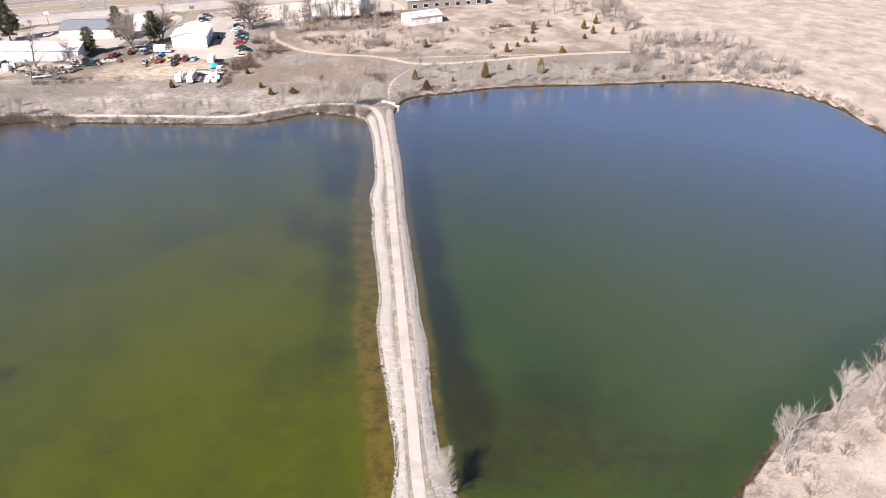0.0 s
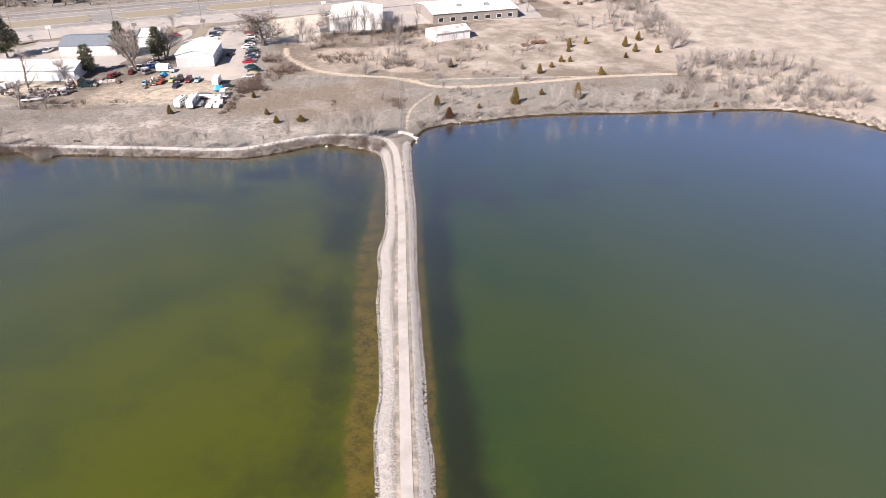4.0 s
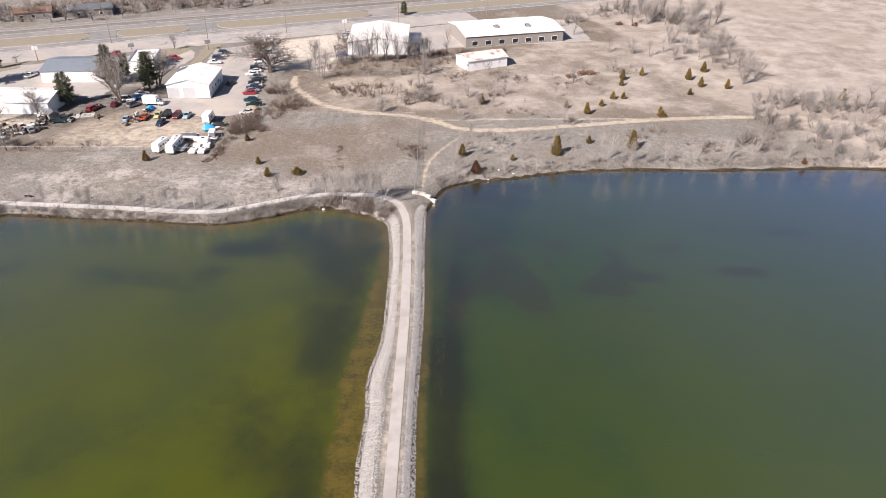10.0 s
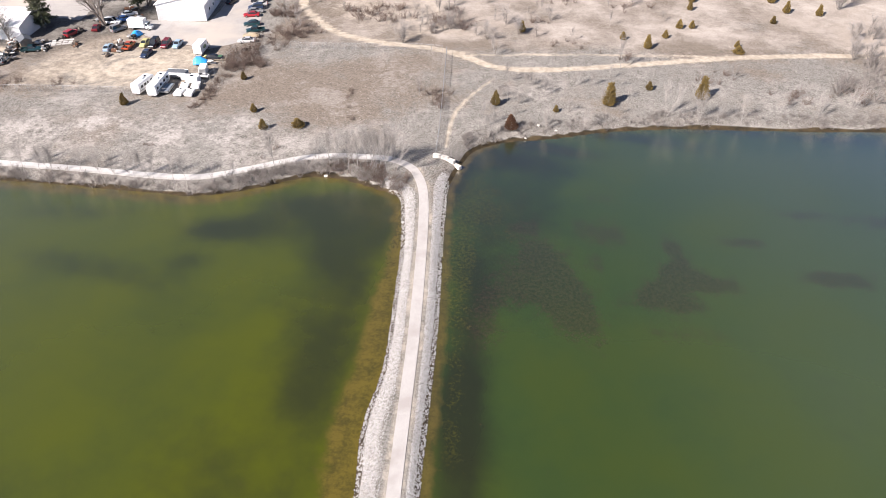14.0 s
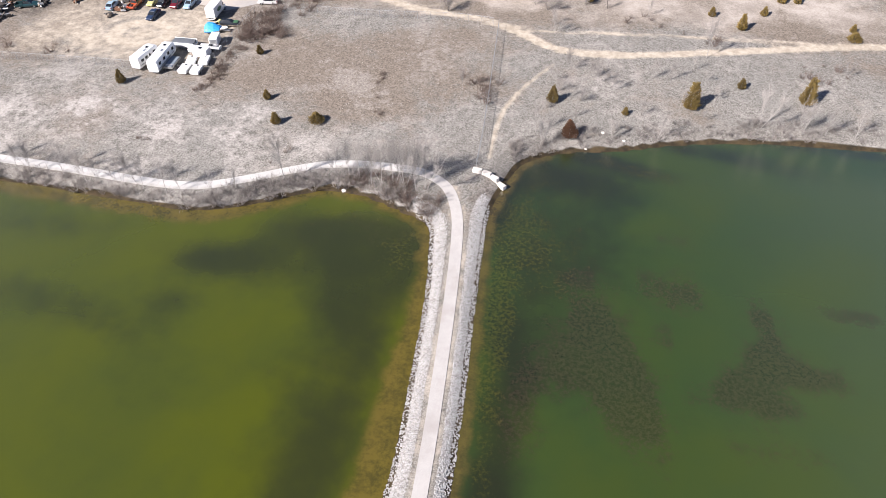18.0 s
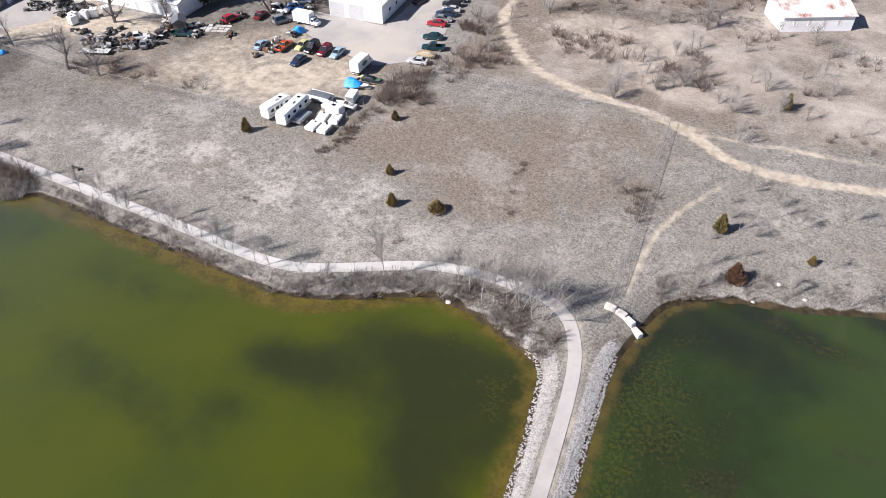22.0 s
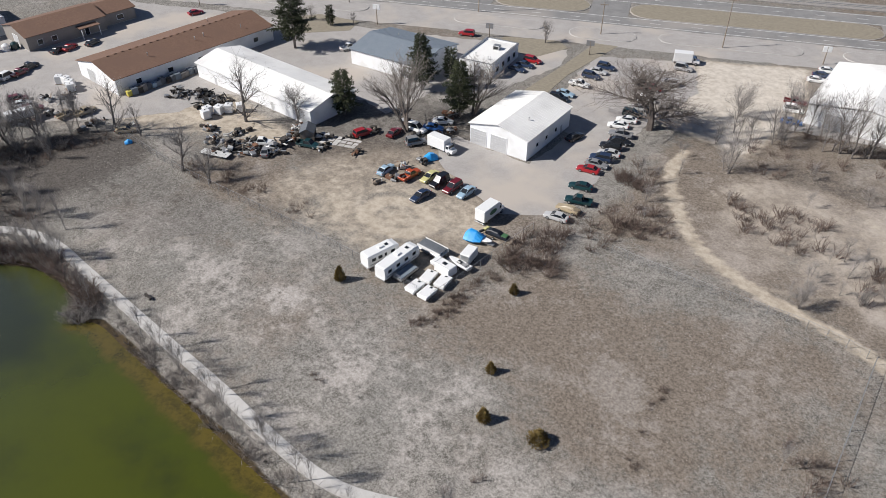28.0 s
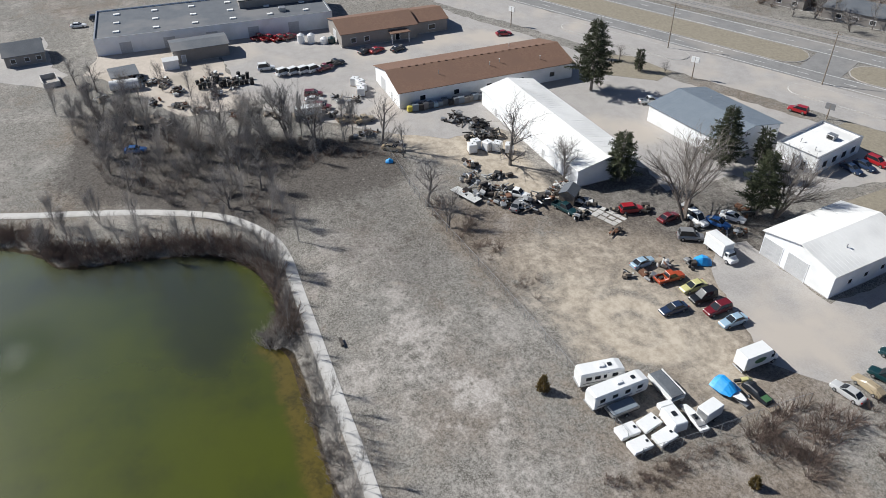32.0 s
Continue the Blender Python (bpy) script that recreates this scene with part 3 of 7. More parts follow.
weed = np.clip(sum(k * blob(Q, x, y, a, b, t) for x, y, a, b, t, k in (
    (21, -31, 4, 5, 20, 0.9), (22, -39, 5, 8, 22, 1), (26, -45, 3.5, 8, 15, 1), (29, -23, 2.6, 4, 10, 0.7), (34, -23, 3, 5, 0, 0.7), (33, -11.5, 3, 3, 0, 0.55), (31, -32.5, 1.4, 3, 15, 0.7), (45, -27, 1.8, 5, 8, 0.9),
    (45.5, -34, 4, 3.5, 0, 1), (40, -39.5, 5.5, 2.6, 25, 1), (44, -42, 4, 3, 0, 0.9), (51, -36.5, 5, 2.4, 0, 0.9), (73, -33, 7, 2.6, 0, 1), (58, -24, 4, 2, 0, 0.8), (73, -14, 5, 2, 0, 0.7), (89, -15, 9, 3, 0, 0.8),
    (17.5, -23, 4, 3, 0, 0.7), (11, -49, 3, 7, 0, 0.7), (15, -40, 4, 5, 0, 0.7), (44, -49, 7, 2, 0, 0.5), (36, -165, 22, 10, 0, 0.5))), 0, 1)
HZ = np.where(DIST < -4, HZ + weed * (-0.9 - HZ) * 0.75, HZ)


def sheet(name, keep, z, material, fields):
    nx = len(gx)
    idx = np.arange(len(Q)).reshape(len(gy), nx)
    quads = np.stack([idx[:-1, :-1], idx[:-1, 1:], idx[1:, 1:], idx[1:, :-1]], -1).reshape(-1, 4)
    quads = quads[keep[quads].any(1)]
    used, inv = np.unique(quads, return_inverse=True)
    me = bpy.data.meshes.new(name)
    me.from_pydata(np.column_stack([Q[used], z[used]]).tolist(), [], inv.reshape(-1, 4).tolist())
    for key, values in fields.items():
        me.attributes.new(key, "FLOAT", "POINT").data.foreach_set("value", values[used].astype(np.float32))
    return mesh_part(name, me, material, smooth=True)


def tracks(line, half):
    return 1 - step(half - 0.8, half + 1.2, far_from(Q, line))


dirt = np.max([1.15 * tracks(DIRT_ROAD, 1.0), 0.7 * tracks(DIRT_FORK, 0.6), 0.5 * tracks(DIRT_LOOP, 0.8), 0.8 * tracks(FOOTPATH, 0.35), 0.4 * tracks(FIELD_TRACK, 0.5), 0.46 * around(Q, YARD, 5), 0.75 * blob(Q, -82, 33, 15, 6, 15), 0.8 * around(Q, LOGYARD, 3),
               1.35 * around(Q, SANDLOT, 4), 0.38 * around(Q, SANDLOT2, 8)], 0)
# leaf cover, plus tree shade painted at the woods' edge; west field merely darker
litter = np.clip(0.8 * around(Q, WOODS, 7) + 0.8 * around(Q, WOOD_SHADE, 7) + 0.44 * around(Q, [(-152, 20), (-112, 20), (-98, 8), (-122, -6), (-143, -2)], 6) + 0.55 * around(Q, [(-112, 36), (-90, 66), (-92, 82), (-122, 76), (-135, 44)], 3)
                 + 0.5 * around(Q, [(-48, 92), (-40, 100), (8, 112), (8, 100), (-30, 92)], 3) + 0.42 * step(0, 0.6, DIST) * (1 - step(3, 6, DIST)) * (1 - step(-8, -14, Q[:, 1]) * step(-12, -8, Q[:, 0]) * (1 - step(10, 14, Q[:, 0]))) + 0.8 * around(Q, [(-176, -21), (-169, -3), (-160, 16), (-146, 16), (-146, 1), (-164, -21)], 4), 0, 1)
straw = np.clip(step(120, 150, Q[:, 0] + 0.35 * Q[:, 1]) + 0.55 * around(Q, [(-45, 52), (110, 58), (125, 120), (60, 160), (-40, 95)], 12) + 0.3 * step(0.5, 1.5, DIST) * (1 - step(3, 7, DIST)) * step(4, 12, Q[:, 0])
                + step(-60, -120, Q[:, 1]) * (DIST > 0) * step(8, 14, Q[:, 0]), 0, 1)
thatch = np.clip(0.45 * blob(Q, -70, 2, 30, 12) + 0.35 * blob(Q, -40, 0, 12, 8) + 0.35 * blob(Q, -95, 0, 20, 12) + sum(0.6 * blob(Q, x, y, a, b, 20) for x, y, a, b in (
    (-87, 6, 7, 4), (-79, 5, 6, 4), (-62, 3.5, 5, 5), (-49.5, 9, 5, 3), (-51.5, 1.3, 6, 3), (-115, 2, 7, 6), (23, 31, 7, 4), (-67, 15, 4, 2.5), (-110, -4, 9, 4))), 0, 1)
warm = np.clip(around(Q, [(-64, 18), (-57, 44), (-5, 51), (-2, 25), (-26, 12), (-48, 15)], 9) + step(50, 60, Q[:, 1]) * step(-60, -50, Q[:, 0]) + 0.7 * around(Q, [(-135, 18), (-100, 17), (-66, 20), (-60, 52), (-92, 66), (-125, 44)], 5), 0, 1)
rubble_cover = (1 - step(2.2, 3.2, DIST)) * step(-0.5, -0.1, DIST) * step(1.4, 2.0, far_from(Q, TRAIL)) * (1 - step(6, 8, far_from(Q, TRAIL[TRAIL[:, 0] > -4.5]))) * (1 - step(-9, -5, Q[:, 1]))
ring = np.abs(np.hypot(Q[:, 0] + 84, (Q[:, 1] - 35) * 1.3) - 6.5)
dirt = np.clip(dirt + 0.35 * (1 - step(0.4, 1.8, ring)) - 0.2 * (1 - step(0.3, 1.5, np.abs(ring - 2.6))) + 0.3 * blob(Q, -80, 40, 14, 5, 10) + 0.3 * blob(Q, -92, 30, 10, 3, -20), 0, 1)
causeway = (Q[:, 0] > -6) & (Q[:, 0] < 30) & (Q[:, 1] < -4)
dirt = np.clip(dirt + 0.42 * causeway * (1 - step(1.5, 2.2, far_from(Q, TRAIL))), 0, 1)
everywhere = np.ones(len(Q), bool)
# bed also rims the shore: wet soil, with the bank's shadow in its tone
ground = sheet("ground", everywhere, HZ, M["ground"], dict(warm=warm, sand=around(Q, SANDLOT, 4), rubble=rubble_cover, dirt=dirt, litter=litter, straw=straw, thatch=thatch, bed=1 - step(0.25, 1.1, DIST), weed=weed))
tagged(ground, "dead winter grass and bare soil sloping into two lakes", "ground", kind="structure")
causeway_x = np.where(Q[:, 1] > -8, 0, 0.5)
# dark clouds in the water; north-western ones paint the bank's dark reflection
murk_shade_w = np.clip(sum(k * blob(Q, x, y, a, b, t) for x, y, a, b, t, k in (
    (-70, -26, 10, 3, 5, 0.6), (-60, -42, 18, 3.6, -12, 0.6), (-43.5, -38, 5, 3, 0, 0.6), (-45, -29, 7, 3.5, 0, 0.6), (-36, -28, 9, 5, 0, 0.85), (-26, -19, 10, 5, 0, 0.95), (-16, -20, 9, 7, 0, 0.95), (-11, -24, 4, 7, 0, 0.8),
    (-16, -35, 6, 8, 0, 0.7), (-12, -46, 5, 13, 0, 0.8), (-21, -49, 4, 7, 0, 0.4), (-15, -60, 6, 11, 0, 0.7), (-17, -68, 6, 7, 0, 0.5), (-25, -80, 8, 9, 0, 0.5), (-20, -92, 9, 8, 0, 0.55), (-12, -105, 4, 45, 0, 0.55),
    (-26, -26, 14, 6, 0, 0.4), (-20, -33, 10, 7, 0, 0.3), (-13, -30, 6, 10, 0, 0.45), (-16, -128, 16, 40, 0, 0.32), (-50, -160, 40, 25, 0, 0.25), (-71, -140, 3, 2, 20, 0.9), (-88, -39, 7, 4, 0, 0.5), (-52, -86, 14, 8, 0, 0.25), (-125, -25, 20, 9, 0, 1.2), (-137, -36, 6, 14, 0, 1.1), (-135, -70, 28, 35, 0, 0.5), (-108, -27, 16, 6, 0, 0.6), (-95, -60, 9, 16, 0, 0.4))), 0, 1.2)
# dark water; the strips along the north shore paint the bank's shadow
murk_shade_e = np.clip(sum(k * blob(Q, x, y, a, b, t) for x, y, a, b, t, k in (
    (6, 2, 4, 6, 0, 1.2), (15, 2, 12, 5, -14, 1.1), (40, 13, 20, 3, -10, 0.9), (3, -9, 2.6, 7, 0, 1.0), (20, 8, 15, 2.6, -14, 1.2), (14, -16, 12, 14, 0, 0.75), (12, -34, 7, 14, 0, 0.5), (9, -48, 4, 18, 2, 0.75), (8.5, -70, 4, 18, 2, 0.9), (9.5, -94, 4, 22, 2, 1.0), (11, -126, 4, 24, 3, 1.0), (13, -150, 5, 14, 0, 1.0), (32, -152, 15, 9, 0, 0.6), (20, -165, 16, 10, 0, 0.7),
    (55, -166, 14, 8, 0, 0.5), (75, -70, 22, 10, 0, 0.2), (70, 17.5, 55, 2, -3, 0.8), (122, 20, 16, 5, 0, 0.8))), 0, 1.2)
zero = np.zeros(len(Q))
wet = DIST < 1.2
wide = 1.8 + 2.9 * step(-18, -66, Q[:, 1]) * step(-30, -12, Q[:, 0]) + 1.4 * step(-25, -45, Q[:, 0]) * step(-60, -40, Q[:, 1])
shelf_w = (1 - step(wide - 2.2, wide + 2.0, -DIST)) * (1 - 0.9 * step(-98, -112, Q[:, 0]))
shelf_e = (1 - step(0.2, 3.0, -DIST)) * (0.15 + 0.75 * (1 - step(8, 16, Q[:, 0])))
algae_e = np.clip(0.6 * blob(Q, 8, -13, 4.5, 9) + 0.35 * blob(Q, 12, 0, 7, 4) + blob(Q, 5.6, -32, 2.8, 20) * 0.9 + 0.5 * blob(Q, 14, -20, 6, 10) + blob(Q, 26, 6, 14, 2.5, -15) * 0.6 + 0.5 * blob(Q, 7.5, -70, 2, 30), 0, 1)
algae_w = np.clip(0.6 * blob(Q, -11, -22, 4, 6) + 0.45 * blob(Q, -22, -15, 9, 4), 0, 1)
# lighter tint over the open eastern water, standing in for mirrored sky
sky_tint_e = 0.55 * step(25, 75, Q[:, 0]) * step(4, 14, -DIST)
ripple = 0.8 * blob(Q, -120, -54, 6, 4.5)
water_w = sheet("water_west", wet & (Q[:, 0] < causeway_x), zero, M["water_w"], dict(murk=murk_shade_w, shelf=shelf_w, weed=zero, algae=algae_w, ripple=ripple, silt=zero))
tagged(water_w, "still olive-green silty lake water", "lake", kind="structure")
water_e = sheet("water_east", wet & (Q[:, 0] > causeway_x), zero, M["water_e"], dict(murk=murk_shade_e, shelf=shelf_e, weed=weed, algae=algae_e, ripple=zero, silt=sky_tint_e))
tagged(water_e, "still blue-green lake water over weed beds", "lake", kind="structure")


def gz(x, y):
    """Height of the land at a place, as the sheet has it."""
    i = int(np.clip(np.searchsorted(gx, x) - 1, 0, len(gx) - 2))
    j = int(np.clip(np.searchsorted(gy, y) - 1, 0, len(gy) - 2))
    u, v = (x - gx[i]) / (gx[i + 1] - gx[i]), (y - gy[j]) / (gy[j + 1] - gy[j])
    z = HZ.reshape(len(gy), len(gx))
    return float((z[j, i] * (1 - u) + z[j, i + 1] * u) * (1 - v) + (z[j + 1, i] * (1 - u) + z[j + 1, i + 1] * u) * v)


def ribbon(line, half, z0, z1):
    """A strip along a line with a flat top and real sides."""
    t = np.gradient(line, axis=0)
    t /= np.hypot(*t.T)[:, None]
    nrm = np.stack([-t[:, 1], t[:, 0]], 1)
    verts, faces = [], []
    for p, q in zip(line, nrm):
        a, b = p + q * half, p - q * half
        verts += [(*a, z0), (*a, z1), (*b, z1), (*b, z0)]
    for i in range(len(line) - 1):
        k = 4 * i
        faces += [(k + j, k + j + 1, k + j + 5, k + j + 4) for j in (0, 1, 2)]
    faces += [(0, 3, 2, 1), (len(verts) - 4, len(verts) - 3, len(verts) - 2, len(verts) - 1)]
    return verts, faces


def slab(name, pts, z0, z1, material, label, category="pavement", unshifted=False):
    if category == "pavement":
        pts = [tuple(p) for p in (pts if unshifted else align_to_view(pts))]
        # worn, uneven edges
        r, out = random.Random(len(name)), []
        for a, b in zip(pts, list(pts[1:]) + [pts[0]]):
            n = max(1, int(math.dist(a, b) / 2.0))
            out += [(a[0] + (b[0] - a[0]) * i / n + r.uniform(-0.5, 0.5), a[1] + (b[1] - a[1]) * i / n + r.uniform(-0.5, 0.5)) for i in range(n)]
        pts = out
    k = len(pts)
    faces = [tuple(range(k, 2 * k)), tuple(range(k - 1, -1, -1))] + [(i, (i + 1) % k, (i + 1) % k + k, i + k) for i in range(k)]
    area = sum(a[0] * b[1] - b[0] * a[1] for a, b in zip(pts, list(pts[1:]) + [pts[0]]))
    if area < 0:
        pts = list(pts)[::-1]
    ob = raw(name, [(*p, z0) for p in pts] + [(*p, z1) for p in pts], faces, material)
    return tagged(ob, label, category, kind="structure")


# trail: crushed stone on the causeway, cast slabs along the shore
bend = int(np.argmin(far_from(TRAIL, np.array([(-9.5, -3.2), (-9.4, -3.2)]))))
v, f = ribbon(TRAIL[bend:], 0.96, 1.1, 1.31)
v = [(x, y, z - 0.5 * float(step(-6, -22, y))) for x, y, z in v]
tagged(raw("pavement_causeway_trail", v, f, M["fines"]), "pale crushed-stone trail along the causeway crest", "path", kind="structure")
trail_slabs = raw("pavement_shore_trail", *ribbon(TRAIL[:bend + 1], 1.0, 1.05, 1.27), M["fines"])
tagged(trail_slabs, "concrete shore trail cast in slabs", "path", kind="structure")

# ---- roads ----
RO, RU = Vector((-113.3, 141.8)), Vector((math.cos(radians(23.2)), math.sin(radians(23.2))))
RV = Vector((-RU.y, RU.x))


def rd(u, v):
    p = RO + RU * u + RV * v
    return (p.x, p.y)


def strip(name, u0, u1, v0, v1, z0, z1, material, label, category="road"):
    return slab(name, [rd(u0, v0), rd(u1, v0), rd(u1, v1), rd(u0, v1)], z0, z1, material, label, category, True)


strip("road_near_lanes", -420, 420, 3.5, 11, 1.5, 1.755, M["asphalt"], "worn grey highway lanes nearest the lots")
strip("road_far_lanes", -420, 420, 24.5, 33.5, 1.5, 1.755, M["asphalt"], "worn grey highway lanes beyond the grass median")
M["line"] = mat("road_paint", (0.62, 0.62, 0.60), (0.75, 0.75, 0.73), 2, 0.7)
for k, v in enumerate((4.5, 10.4, 25.2, 32.8)):
    strip("road_edge_line_%d" % k, -300, 300, v - 0.09, v + 0.09, 1.752, 1.760, M["line"], "white painted edge line", "road marking")
for v in (7.4, 29.0):
    for k in range(-20, 20):
        strip("lane_dash", k * 12, k * 12 + 3, v - 0.08, v + 0.08, 1.752, 1.760, M["line"], "white painted lane dash", "road marking")
for k, (u0, u1) in enumerate(((-37, -26), (5, 17), (-150, -136), (90, 104))):
    strip("road_crossover_%d" % k, u0, u1, 10.9, 24.6, 1.5, 1.75, M["asphalt"], "paved crossover through the median")
# lots between the buildings and the highway
slab("pavement_garage_lot", [(-90, 122), (-78, 129), (-68, 133), (-60, 118), (-62, 92), (-59.5, 66), (-61, 52), (-68, 47.5), (-80, 51.5), (-87, 54), (-93, 60), (-92, 65.6), (-73.5, 65.8), (-73, 82), (-81, 84), (-87, 103)], 1.5, 1.73, M["lot"],
     "dusty grey asphalt parking lot beside the garage")
slab("pavement_west_lot", [(-240, -2), (-188, -4), (-162, 20), (-150, 35), (-150, 47), (-120, 66), (-112, 64), (-110, 80), (-99, 86), (-94, 112), (-98, 121), (-232, 68)], 1.5, 1.725, M["lot"], "pale worn lot between the workshops")
strip("pavement_frontage", -150, 135, -14, 3.6, 1.5, 1.735, M["lot"], "pale dusty frontage apron beside the highway", "pavement")
slab("pavement_gravel_yard", [(-236, -4), (-241, -34), (-226, -40), (-214, -30), (-200, -24), (-188, -18), (-186, -3)], 1.5, 1.722, M["gravel"], "pale gravel yard behind the factory")
slab("pavement_driveway", [(-262, -66), (-233, -64), (-222, -50), (-228, -44), (-236, -48), (-262, -50)], 1.5, 1.724, M["lot"], "pale worn driveway beside the house")
slab("pavement_store_lot", [(-38, 112), (-30, 150), (10, 168), (60, 175), (64, 140), (4, 128), (-10, 118)], 1.5, 1.72, M["lot"], "grey lot behind the stores")
M["verge"] = mat("dull_verge_grass", (0.175, 0.152, 0.112), (0.30, 0.265, 0.205), 1.2, 0.95, 0.5)


def stadium(u0, u1, v0, v1, n=8):
    """A strip beside the highway with rounded ends."""
    h, c = (v1 - v0) / 2, (v0 + v1) / 2
    return [rd(m + s * h * math.cos(a), c + s * h * math.sin(a)) for s, m in ((1, u1 - h), (-1, u0 + h)) for a in np.linspace(-math.pi / 2, math.pi / 2, n)]


for k, (u0, u1, v0, v1) in enumerate(((1.5, 21, -10, -1), (27, 66, -7.5, 0.5), (76, 104, -7.5, 0.5), (-34, -6, -7.5, 0.5), (-104, -62, -7.5, 0.5))):
    pts = stadium(u0, u1, v0, v1)
    slab("pavement_kerb_island_%d" % k, pts, 1.5, 1.86, M["concrete"], "raised kerb of a grass island", "kerb")
    inner = stadium(u0 + 0.2, u1 - 0.2, v0 + 0.2, v1 - 0.2)
    slab("pavement_island_fill_%d" % k, inner, 1.6, 1.89, M["lot"], "pale dusty fill of a kerbed island", "traffic island")
slab("pavement_grass_strip", [(-97, 93), (-91.4, 95.5), (-93.5, 111), (-92.9, 136), (-99, 134), (-97.6, 113)], 1.5, 1.76, M["verge"], "grass strip between two lots", "grass")
slab("pavement_office_verge", [(-121, 116), (-107, 114), (-103, 126), (-108, 129), (-122, 122)], 1.5, 1.77, M["verge"], "tan grass beside the office", "grass")
slab("pavement_spruce_verge", [(-182, 93), (-170, 86), (-160, 97), (-163, 104), (-177, 101)], 1.5, 1.77, M["verge"], "tan grass round the spruces", "grass")
for k, (u0, u1) in enumerate(((-136, -37), (-26, 5), (17, 90), (104, 300), (-300, -150))):
    slab("pavement_median_kerb_%d" % k, stadium(u0, u1, 11.1, 24.4), 1.5, 1.84, M["lot"], "pale kerb round the grass median", "kerb")
    slab("ground_median_%d" % k, stadium(u0 + 0.3, u1 - 0.3, 11.4, 24.1), 1.6, 1.87, M["verge"], "tan grass median between the lanes", "grass")
# railway
M["ballast"] = mat("grey_rail_ballast", (0.19, 0.176, 0.164), (0.34, 0.32, 0.30), 0.9, 0.9, 0.4)
slab("ground_rail_bed", [rd(-330, 37), rd(330, 37), rd(330, 43), rd(-330, 43)], 1.4, 2.1, M["ballast"], "grey ballast bed of the railway", "railway")
for k, v in enumerate((39.3, 40.75)):
    strip("trim_rail_%d" % k, -330, 330, v - 0.05, v + 0.05, 2.1, 2.27, M["steel"], "rusty steel rail", "rail")

# ---- buildings ----
def shell(parent, w, l, h, rise, wall, roof, eave=0.4, ridge_along="y"):
    """Walls and a pitched roof over a rectangle w by l (x by y), ridge along y; the roof has thickness and an overhang."""
    bm = bmesh.new()
    x, y = w / 2, l / 2
    pts = [(-x, -y, 0), (x, -y, 0), (x, y, 0), (-x, y, 0), (-x, -y, h), (x, -y, h), (x, y, h), (-x, y, h), (0, -y, h + rise), (0, y, h + rise)]
    vs = [bm.verts.new(p) for p in pts]
    for q in ((0, 1, 5, 8, 4), (2, 3, 7, 9, 6), (1, 2, 6, 5), (3, 0, 4, 7)):
        bm.faces.new([vs[i] for i in q])
    part("wall", bm, wall, parent)
    for s in (-1, 1):
        slope = rise / x
        x1 = x + eave
        z1 = h - slope * eave
        bm = bmesh.new()
        th = 0.14
        p = [(0, -y - eave, h + rise + 0.02), (s * x1, -y - eave, z1 + 0.02), (s * x1, y + eave, z1 + 0.02), (0, y + eave, h + rise + 0.02)]
        vs = [bm.verts.new(q) for q in p] + [bm.verts.new((q[0], q[1], q[2] + th)) for q in p]
        for q in ((0, 1, 2, 3), (7, 6, 5, 4), (0, 4, 5, 1), (1, 5, 6, 2), (2, 6, 7, 3), (3, 7, 4, 0)):
            bm.faces.new([vs[i] for i in (q if s > 0 else q[::-1])])
        bmesh.ops.recalc_face_normals(bm, faces=bm.faces)
        part("roof", bm, roof, parent)


def seams(parent, w, l, h, rise, gap, material, eave=0.4):
    """Standing ribs down both slopes of a metal roof."""
    slope = rise / (w / 2)
    me = None
    for s in (-1, 1):
        for k in range(int((l + 2 * eave) / gap) + 1):
            yk = -l / 2 - eave + k * gap
            if me is None:
                x1 = w / 2 + eave
                vs, fs = [], []
                for dx, dz in ((0, rise), (x1, rise - slope * x1)):
                    vs += [(dx, -0.03, h + dz + 0.15), (dx, 0.03, h + dz + 0.15), (dx, 0.03, h + dz + 0.175), (dx, -0.03, h + dz + 0.175)]
                fs = [(0, 1, 2, 3), (7, 6, 5, 4), (0, 4, 5, 1), (1, 5, 6, 2), (2, 6, 7, 3), (3, 7, 4, 0)]
                me = bpy.data.meshes.new("roof_rib")
                me.from_pydata(vs, [], fs)
                me.materials.append(material)
            rib = new("roof_rib", me)
            rib.parent = parent
            rib.matrix_basis = Matrix.Translation((0, yk, 0)) @ Matrix.Diagonal((s, 1, 1, 1))


def opening(parent, name, face, at, z0, z1, width, w, l, frame_mat, fill, proud=0.06):
    """A framed door or window on one wall: face is one of -x, x, -y, y; at is along the wall."""
    holder = new(name)
    holder.parent = parent
    rot = {"-y": 0, "x": 90, "y": 180, "-x": 270}[face]
    dist = (l if "y" in face else w) / 2
    holder.matrix_basis = Matrix.Rotation(radians(rot), 4, "Z") @ Matrix.Translation((at, -dist, 0))
    t = 0.12
    fr = bmesh.new()
    box(fr, -width / 2 - t, -proud, z0 - t, -width / 2, 0.05, z1 + t)
    box(fr, width / 2, -proud, z0 - t, width / 2 + t, 0.05, z1 + t)
    box(fr, -width / 2, -proud, z1, width / 2, 0.05, z1 + t)
    if z0 > 0.3:
        box(fr, -width / 2, -proud - 0.04, z0 - t, width / 2, 0.05, z0)
    part("frame", fr, frame_mat, holder)
    if name == "window":
        part("pane", boxed(-width / 2, -0.02, z0, width / 2, 0.03, z1), fill, holder)
    else:
        n = max(1, int(round((z1 - z0) / 0.55)))
